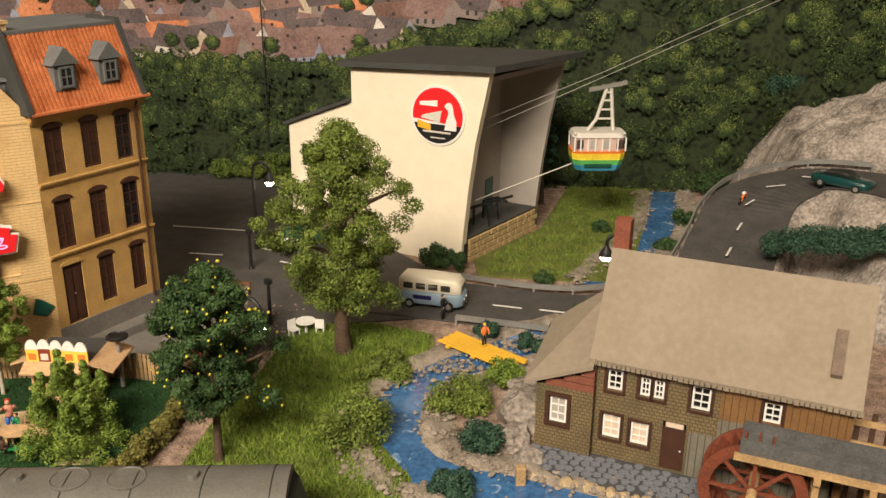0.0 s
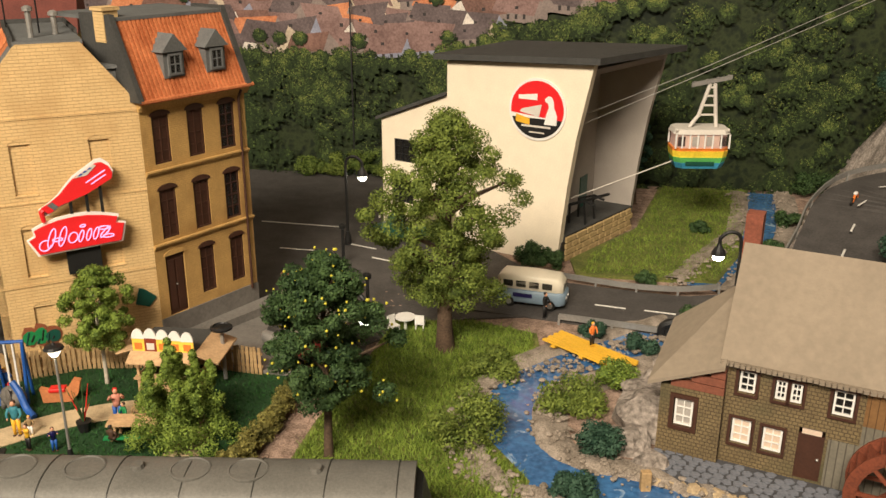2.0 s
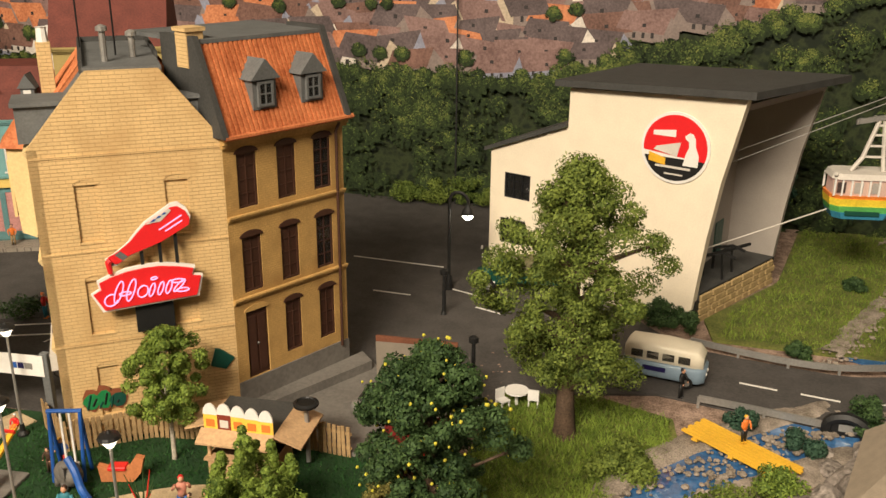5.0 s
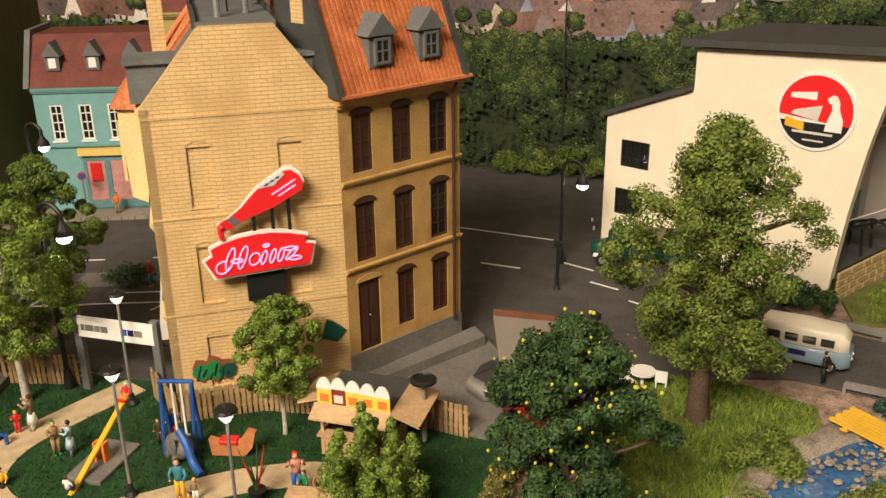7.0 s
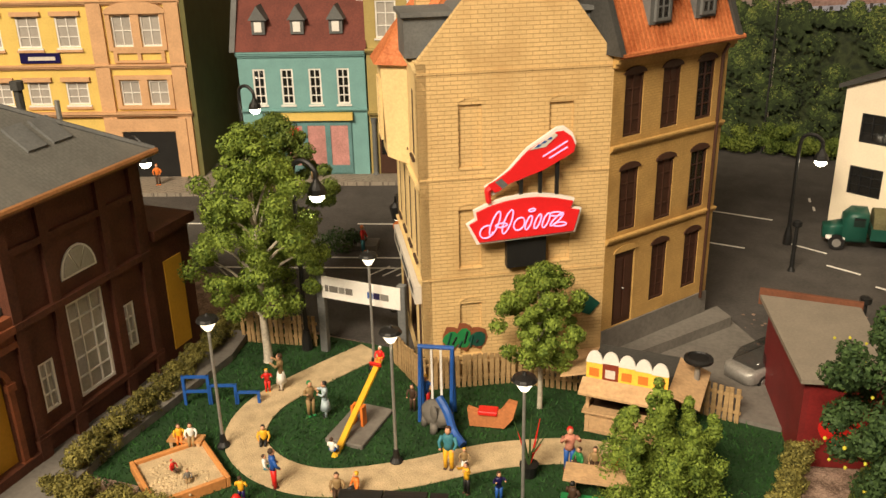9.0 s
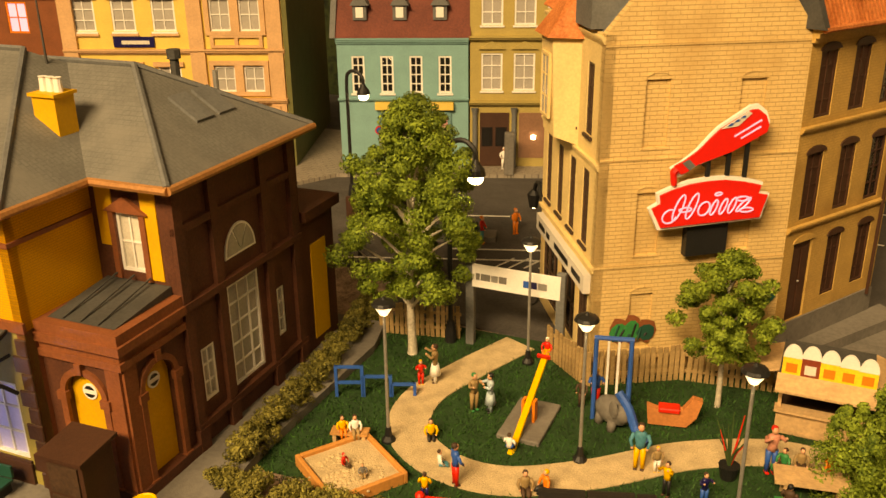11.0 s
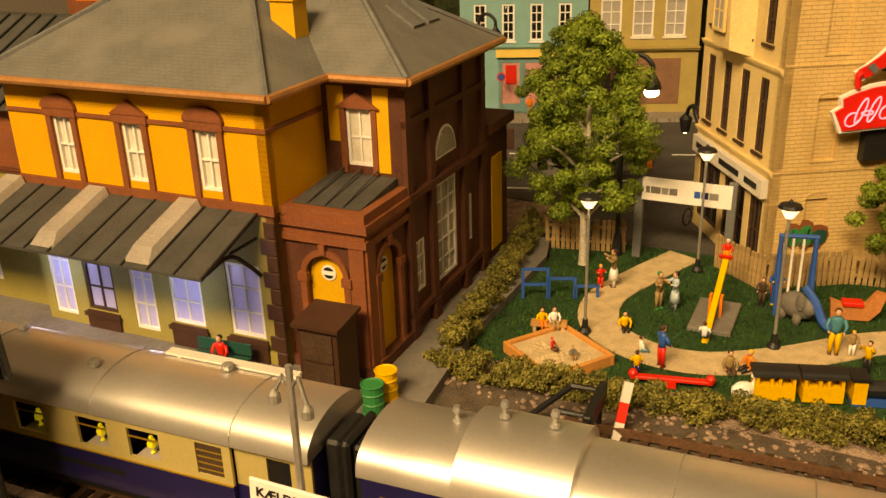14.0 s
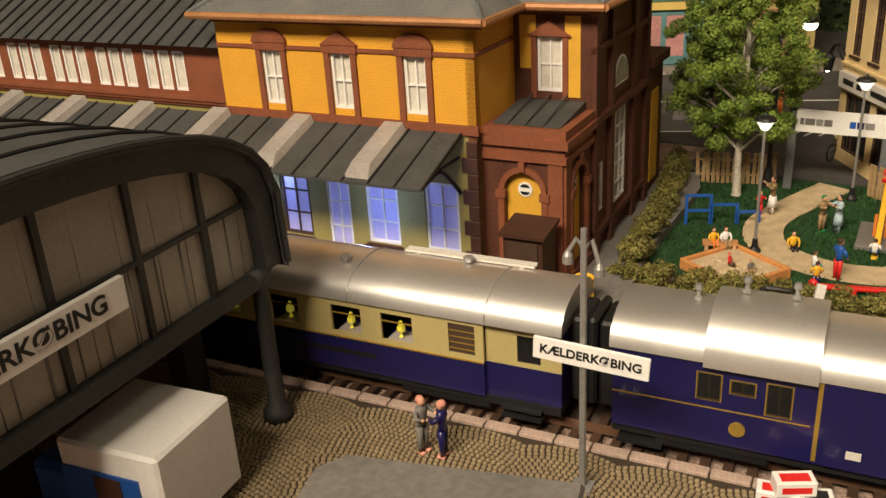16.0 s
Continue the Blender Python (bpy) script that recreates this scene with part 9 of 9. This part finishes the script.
# graffiti panels on the gable, as plain coloured shapes
gp = thing("wall_painting", -33.1, 48.9, 0.0, 35.4, "dark green and red painted patch on the wall", "mural")
for x0, w, z0, z1 in ((1.0, 0.75, 2.0, 3.25), (1.65, 0.7, 1.95, 3.4), (2.3, 0.8, 2.0, 3.1)):
    part("red_patch", Solid().prism([(x0 + (w * 0.62) * math.cos(0.7 * k) + w / 2, (z0 + z1) / 2 + (z1 - z0) * (0.5 + 0.1 * (k % 2)) * math.sin(0.7 * k)) for k in range(9)], -0.035 - 0.003 * x0, -0.0015), TRIM, gp)
    part("green_patch", Solid().prism([(x0 + (w * (0.48 + 0.08 * (k % 3))) * math.cos(0.63 * k) + w / 2, (z0 + z1) / 2 - 0.08 + (z1 - z0) * 0.38 * math.sin(0.63 * k)) for k in range(10)], -0.06 - 0.003 * x0, -0.045), GREEN if x0 < 2 else DARK_GREEN, gp)
for i in range(6):
    part("stroke", Solid().tube([(1.1 + 0.3 * i, -0.07, 2.1 + 0.2 * (i % 2)), (1.35 + 0.27 * i, -0.07, 2.95 - 0.25 * (i % 3))], 0.05, 5), BLACK if i % 2 else DARK_GREEN, gp)
ub = thing("small_wall_sign", -33.1, 48.9, 0.0, 35.4, "small dark green sign on the gable wall", "sign")
part("plate", Solid().prism([(7.6, 3.6), (8.4, 3.3), (8.9, 3.9), (8.2, 4.5), (7.9, 4.6)], -0.15, -0.02), DARK_GREEN, ub)

# ---- red timber hut with a flat grey roof ----
ht = thing("garden_hut", -15.7, 49.6, 0.0, 108.6, "dark red timber hut with a flat grey roof", "hut")
part("wall", Solid().box(0, -0.25, 0, 7.2, 0, 4.3), material("dark_red_boards", (0.17, 0.015, 0.015), 0.6, var=0.3), ht, "dark red side wall", at(0, 0, 0))
part("wall", Solid().box(0, -3.2, 0, 0.25, -0.25, 4.3), material("dark_red_front", (0.20, 0.015, 0.015), 0.6, var=0.3), ht, "dark red front wall")
part("wall", Solid().box(7.0, -3.2, 0, 7.2, -0.25, 4.3), material("dark_red_rear", (0.17, 0.015, 0.015), 0.6, var=0.3), ht)
part("roof", Solid().slab([(-0.5, -3.6), (6.6, -4.0), (7.7, 0.4), (-0.5, 0.3)], 4.3, 4.5), material("grey_brown_felt", (0.23, 0.20, 0.16), 0.85, var=0.15), ht, "flat grey felt roof")
part("edge_board", Solid().hull([(6.6, -4.1, 3.9), (7.9, 0.4, 3.9), (8.05, 0.35, 3.9), (6.75, -4.15, 3.9)], [(6.6, -4.1, 4.75), (7.9, 0.4, 4.75), (8.05, 0.35, 4.75), (6.75, -4.15, 4.75)]), material("rusty_brown_edge", (0.16, 0.06, 0.03), 0.7), ht, "brown edge board behind the roof")
part("heart_gate", Solid().prism([(0.35 * (16 * math.sin(a) ** 3) / 6, 1.1 + 0.35 * (13 * math.cos(a) - 5 * math.cos(2 * a) - 2 * math.cos(3 * a)) / 6) for a in [2 * math.pi * k / 30 for k in range(30)]][::-1], -0.1, 0.0), RED, ht, "red heart shaped panel", at(-0.06, -1.7, 0.6, 90))

# ---- lamps in the street ----
def gooseneck(x, y, rz, h, z=0.06, lit=True):
    t = thing("street_lamp", x, y, z, rz, "black curved street lamp with a glowing head", "lamp", "street lamps")
    part("pole", Solid().tube(smooth_line([(0, 0, 0), (0, 0, h * 0.6), (0, 0, h - 0.8), (0.25, 0, h - 0.1), (0.85, 0, h), (1.35, 0, h - 0.4), (1.4, 0, h - 0.9)], 5), 0.13, 7), BLACK, t)
    part("base", Solid().lathe((0, 0, 0), [(0.3, 0), (0.28, 0.6), (0.18, 1.2)], 10), BLACK, t)
    part("shade", Solid().lathe((1.4, 0, h - 1.6), [(0.5, 0), (0.42, 0.3), (0.2, 0.6), (0.12, 0.8)], 12), BLACK, t)
    part("bulb", Solid().ball((1.4, 0, h - 1.75), 0.4, 0.4, 0.3, 10), LAMP_GLOW, t, "glowing lamp bulb")
    p = t.matrix_basis @ Vector((1.4 * CM, 0, (h - 2.0) * CM))
    point_lamp(p.x * 100, p.y * 100, p.z * 100, 0.012, (1.0, 0.78, 0.48))
    return t


for x, y, rz, h in ((-40.75, 49.7, 0, 10.75), (-58.0, 67.3, 0, 9.75), (-60.8, 58.4, 0, 7.75), (-19.0, 75.9, 0, 7.75), (-13.4, 53.5, -20, 5.25), (11.2, 63.6, 180, 6.75)):
    gooseneck(x, y, rz, h)
bl = thing("wall_lantern", -38.5, 56.6, 6.2, -54, "ornate black wall lantern bracket", "lantern")
part("bracket", Solid().tube(smooth_line([(0, 0, 0), (0.8, 0, 0.5), (1.6, 0, 0.3), (2.0, 0, -0.2)], 5), 0.12, 6).tube(smooth_line([(0, 0, -0.6), (0.7, 0, -0.1), (1.2, 0, 0.4)], 5), 0.08, 6), BLACK, bl, "black scrolled bracket", at(0, 0, 0, 180))
part("lantern", Solid().lathe((-2.1, 0, -1.3), [(0.25, 0), (0.4, 0.8), (0.1, 1.1)], 8), BLACK, bl)
part("bulb", Solid().ball((-2.1, 0, -1.2), 0.2), LAMP_GLOW, bl)
for x, y in ((-18.2, 71.2), (-13.8, 60.9)):
    lone("bollard", Solid().lathe((0, 0, 0), [(0.25, 0), (0.15, 0.3), (0.12, 3.0), (0.3, 3.1), (0.3, 3.4), (0.1, 3.5)], 10), BLACK, x, y, 0.04, 0, "slim black post at the roadside", "post", "roadside posts")
lone("stone_pillar", Solid().box(-0.4, -0.4, 0, 0.4, 0.4, 3.4, b=0.08), PAVING, -49.5, 77.6, 0.35, 24, "pale stone pillar on the pavement", "pillar")
sg = thing("road_sign", -51.4, 57.8, 0.04, 20, "brown board on a black post", "sign")
part("post", Solid().cyl((0, 0, 0), (0, 0, 3.0), 0.12, n=8), BLACK, sg)
part("board", Solid().box(-0.7, -0.1, 2.6, 0.7, 0.1, 4.0, b=0.03), BROWN_DOOR, sg)
rs = thing("road_sign", -59.2, 73.6, 0.35, 20, "round red and blue road sign on a post", "sign")
part("post", Solid().cyl((0, 0, 0), (0, 0, 3.2), 0.08, n=8), METAL_GREY, rs)
part("disc", Solid().cyl((0, -0.1, 3.5), (0, 0, 3.5), 0.36, n=16), RED, rs)
part("disc_centre", Solid().cyl((0, -0.13, 3.5), (0, -0.102, 3.5), 0.26, n=16), BLUE, rs)
shrub(-47.2, 63.2, 1.6, 1.2, LEAF_DARK, "low dark green planting by the street", 140, leaves=90)
lone("planter", Solid().slab([(-3.2, -0.9), (3.0, -0.6), (3.0, 0.9), (-3.0, 0.9)], 0, 0.35), PAVING, -47.5, 63.2, 0.04, 20, "grey kerbed planter beside the street", "planter")

# garden set under the old tree
tb = thing("garden_table", -10.9, 59.6, 0.1, 20, "small white garden table with chairs", "table")
part("tabletop", Solid().lathe((0, 0, 0.85), [(0.7, 0), (0.7, 0.1)], 14), WHITE, tb)
part("leg", Solid().cyl((0, 0, 0), (0, 0, 0.85), 0.1, n=8), WHITE, tb)
for i in range(2):
    gch = thing("garden_chair", -11.6 + 1.7 * i, 59.0 + 0.7 * i, 0.1, 50 + 130 * i, "white plastic garden chair", "chair", "garden chairs")
    part("seat", Solid().box(-0.32, -0.3, 0.45, 0.32, 0.3, 0.53), WHITE, gch)
    part("backrest", Solid().box(-0.32, 0.25, 0.53, 0.32, 0.33, 1.15), WHITE, gch)
    for xx in (-0.3, 0.22):
        for yy in (-0.28, 0.22):
            part("leg", Solid().box(xx, yy, 0, xx + 0.08, yy + 0.08, 0.45), WHITE, gch)

# ---- vehicles ----
def wheels(parent, xs, half, r, w=0.3):
    for x in xs:
        for y in (-half, half):
            wh = part("wheel", Solid().cyl((x, y - w / 2, r), (x, y + w / 2, r), r, n=14), BLACK, parent)
            part("hubcap", Solid().cyl((x, y - (w / 2 + 0.03) if y < 0 else y + w / 2, r), (x, y - w / 2 if y < 0 else y + w / 2 + 0.03, r), r * 0.55, n=12), METAL_GREY, wh)


def loft(sections, mi=0):
    """Rings along x: (x, half width, z0, z1, roundness)."""
    s = Solid()
    n = 16
    rows = []
    for x, w, z0, z1, e in sections:
        rows.append([(x, w * math.copysign(abs(math.cos(a)) ** e, math.cos(a)), (z0 + z1) / 2 + (z1 - z0) / 2 * math.copysign(abs(math.sin(a)) ** e, math.sin(a))) for a in [2 * math.pi * k / n for k in range(n)]])
    s.add([p for r in rows for p in r], [(i * n + k, i * n + (k + 1) % n, (i + 1) * n + (k + 1) % n, (i + 1) * n + k) for i in range(len(rows) - 1) for k in range(n)] + [tuple(range(n - 1, -1, -1)), tuple(range((len(rows) - 1) * n, len(rows) * n))], mi)
    return s


BUSBLUE = material("grey_blue_paint", (0.20, 0.27, 0.34), 0.35, var=0.08, coat=0.3)
bus = thing("minibus", -2.6, 65.3, 0.16, -10.0, "cream and grey-blue vintage minibus with windows", "minibus")
part("lower_body", loft([(-2.45, 0.85, 0.3, 1.3, 0.35), (-2.2, 1.05, 0.28, 1.35, 0.3), (0, 1.08, 0.28, 1.35, 0.3), (2.1, 1.05, 0.28, 1.35, 0.3), (2.5, 0.8, 0.35, 1.3, 0.4)]), BUSBLUE, bus, "grey-blue lower body", None, True)
part("upper_body", loft([(-2.4, 0.8, 1.2, 2.15, 0.35), (-2.15, 0.98, 1.2, 2.4, 0.35), (0, 1.0, 1.2, 2.48, 0.35), (1.9, 0.97, 1.2, 2.4, 0.35), (2.35, 0.75, 1.2, 2.0, 0.4)]), material("cream_paint", (0.72, 0.66, 0.52), 0.35, var=0.06, coat=0.3), bus, "cream upper body", None, True)
for i in range(4):
    for y in (-1.03, 1.0):
        part("side_window", Solid().box(-1.95 + 0.95 * i, y, 1.55, -1.25 + 0.95 * i, y + 0.04, 2.0), GLASS_DARK, bus)
for y in (-0.62, 0.06):
    part("windscreen", Solid().box(2.28, y, 1.5, 2.36, y + 0.56, 1.95), GLASS_DARK, bus)
    part("headlight", Solid().ball((2.46, y + 0.28, 0.85), 0.13), WHITE, bus)
part("lettering_bar", Solid().box(-1.2, -1.12, 0.8, 0.2, -1.085, 1.1), NAVY, bus)
wheels(bus, (-1.5, 1.5), 0.95, 0.38)
trk2 = thing("lorry", -13.6, 77.4, 0.06, 8.0, "dark green vintage lorry with tarpaulin body", "lorry")
part("bonnet", loft([(-3.4, 0.5, 0.6, 1.5, 0.4), (-2.2, 0.75, 0.5, 1.75, 0.35)]), DARK_GREEN, trk2, "rounded green bonnet", None, True)
part("cab", loft([(-2.2, 0.95, 0.5, 2.2, 0.35), (-1.7, 1.0, 0.5, 2.7, 0.35), (-0.7, 1.0, 0.5, 2.7, 0.35)]), DARK_GREEN, trk2, "", None, True)
part("mudguard", Solid().box(-3.2, -1.05, 0.75, -2.0, -0.6, 0.9, b=0.04), WHITE, trk2)
part("load_body", Solid().box(-0.5, -1.15, 0.9, 3.8, 1.15, 1.7), DARK_GREEN, trk2)
part("tarpaulin", roof_arc(-0.4, 3.7, 1.1, 1.7, 1.1), material("olive_tarpaulin", (0.12, 0.11, 0.05), 0.8), trk2)
part("cab_window", Solid().box(-1.6, -1.03, 1.75, -0.9, -0.98, 2.35), GLASS_DARK, trk2)
wheels(trk2, (-2.5, 2.4), 0.95, 0.52)
car = thing("car", 30.6, 78.9, 6.4, -42.0, "dark teal saloon car on the mountain road", "car")
part("body", loft([(-2.4, 0.8, 0.3, 0.95, 0.35), (-2.1, 1.0, 0.25, 1.05, 0.35), (0, 1.02, 0.25, 1.1, 0.35), (2.0, 0.98, 0.25, 0.95, 0.35), (2.4, 0.8, 0.3, 0.85, 0.4)]), material("dark_teal_paint", (0.008, 0.05, 0.05), 0.25, coat=0.5), car, "", None, True)
part("cabin", loft([(-1.6, 0.7, 0.95, 1.1, 0.4), (-1.0, 0.82, 0.95, 1.55, 0.4), (0.3, 0.82, 0.95, 1.58, 0.4), (1.1, 0.72, 0.95, 1.1, 0.4)]), GLASS_DARK, car, "", None, True)
wheels(car, (-1.5, 1.5), 0.85, 0.36)
wg = thing("car", -17.9, 57.2, 0.06, 60, "pale grey car parked beside the hut", "car")
part("body", loft([(-2.3, 0.75, 0.3, 0.95, 0.35), (-2.0, 0.95, 0.25, 1.05, 0.35), (2.0, 0.95, 0.25, 1.0, 0.35), (2.3, 0.75, 0.3, 0.85, 0.4)]), METAL_GREY, wg, "", None, True)
part("cabin", loft([(-1.8, 0.7, 0.95, 1.2, 0.4), (-1.2, 0.8, 0.95, 1.6, 0.4), (0.6, 0.8, 0.95, 1.6, 0.4), (1.2, 0.7, 0.95, 1.1, 0.4)]), GLASS_DARK, wg, "", None, True)
wheels(wg, (-1.4, 1.4), 0.82, 0.34)
mo = thing("motorcycle", 22.9, 80.0, 4.4, 60, "small motorcycle on the mountain road", "motorcycle")
part("frame", Solid().tube([(-0.6, 0, 0.35), (0, 0, 0.75), (0.6, 0, 0.8), (0.75, 0, 0.35)], 0.12, 6), ORANGE, mo)
part("tank", Solid().ball((0.15, 0, 0.9), 0.35, 0.18, 0.18, 8), WHITE, mo)
for x in (-0.65, 0.75):
    part("wheel", Solid().cyl((x, -0.06, 0.35), (x, 0.06, 0.35), 0.34, n=14), BLACK, mo)
bk2 = thing("bicycle", -38.4, 56.5, 0.06, 75, "black bicycle leaning at the house corner", "bicycle")
part("frame", Solid().tube([(-0.7, 0, 0.5), (0, 0, 0.55), (0.5, 0, 1.2), (-0.4, 0, 1.2), (0, 0, 0.55)], 0.05, 5), BLACK, bk2)
for x in (-0.75, 0.75):
    part("wheel", Solid().tube([(x + 0.5 * math.cos(2 * math.pi * k / 14), 0, 0.5 + 0.5 * math.sin(2 * math.pi * k / 14)) for k in range(15)], 0.05, 5), BLACK, bk2)

# ---- guard rails, bridge, flagstones ----
for pts, h in (([(-1.0, 70.2, 0), (2.0, 69.3, 0), (5.0, 68.6, 0), (8.0, 68.3, 0.1), (11.0, 68.7, 0.3)], 0.75), ([(-0.6, 62.2, 0), (3.0, 61.6, 0), (6.5, 60.9, 0), (9.0, 60.7, 0)], 0.75), ([(p.x, p.y, p.z) for p in strip(RD[40:76:6], 3.7)[0]], 0.9)):
    gr_ = thing("guard_rail", 0, 0, 0, 0, "pale grey steel guard rail along the road", "guard rail", "guard rails")
    line = [Vector(p) for p in smooth_line(pts, 4)]
    s = Solid()
    band(s, [p + Vector((0, 0, h - 0.38)) for p in line], 0.06, 0.42)
    part("beam", s, METAL_GREY, gr_, "pale grey steel beam")
    for p in line[::4]:
        part("post", Solid().box(p.x - 0.08, p.y - 0.08, p.z - 0.1, p.x + 0.08, p.y + 0.08, p.z + h - 0.1), METAL_GREY, gr_)
fb = thing("footbridge", 1.4, 57.2, 0.25, -38.0, "bright yellow plank footbridge over the stream", "footbridge")
for i in range(7):
    part("plank", Solid().box(-3.0 + 0.12 * (i % 2), -0.98 + 0.28 * i, 0.3, 3.0 + 0.15 * ((i * 3) % 4 - 1), -0.73 + 0.28 * i, 0.42), BRIDGE_YELLOW, fb)
for x in (-2.2, 0, 2.0):
    part("bearer", Solid().box(x, -1.0, 0.1, x + 0.25, 1.0, 0.3), BRIDGE_YELLOW, fb)
for x in (-2.4, 2.2):
    part("trestle", Solid().box(x, -0.9, -0.25, x + 0.2, 0.9, 0.1), BRIDGE_YELLOW, fb)
yard = thing("flagstone_terrace", 0, 0, 0, 0, "blue grey crazy paving before the mill", "pavement", "", "structure")
FLAG = material("blue_grey_flagstone", (0.17, 0.18, 0.21), 0.75, var=0.35, scale=1.5, bump=0.4)
part("mortar_bed", Solid().slab([(4.6, 44.1), (13.6, 41.3), (14.2, 43.9), (7.5, 46.2), (4.9, 47.3)], 0, 0.32), material("dark_mortar", (0.06, 0.06, 0.065), 0.9), yard)
inside = in_poly([(4.7, 44.3), (13.4, 41.6), (14.0, 43.8), (7.5, 46.0), (5.0, 47.0)])
y = 41.6
row = 0
while y < 47.2:
    x = 4.4 + (0.28 if row % 2 else 0)
    while x < 14.2:
        if inside(x, y):
            n = RNG.choice((5, 6, 6))
            k0 = RNG.random() * 6
            ring = [(0.27 * RNG.uniform(0.85, 1.15) * math.cos(k0 + 2 * math.pi * k / n), 0.25 * RNG.uniform(0.85, 1.15) * math.sin(k0 + 2 * math.pi * k / n)) for k in range(n)]
            part("flagstone", Solid().slab(ring, 0.3, 0.37 + 0.03 * RNG.random()), FLAG, yard, "", at(x + RNG.uniform(-0.05, 0.05), y + RNG.uniform(-0.05, 0.05), 0))
        x += 0.56
    y += 0.47
    row += 1
for i in range(16):
    lone("border_stone", boulder(0.32 + 0.12 * RNG.random(), 40 + i, 8), material("sand_stone_edge", (0.42, 0.32, 0.19), 0.85, var=0.4), 4.7 + 0.57 * i, 43.95 - 0.18 * i, 0.15, 50 * i, "rough sandstone edging the mill terrace", "stone", "terrace edging stones")
lone("mooring_post", Solid().box(-0.25, -0.2, -0.1, 0.25, 0.2, 1.1, b=0.04), FENCE_WOOD, 4.1, 43.2, 0, 10, "short timber post in the stream", "post")
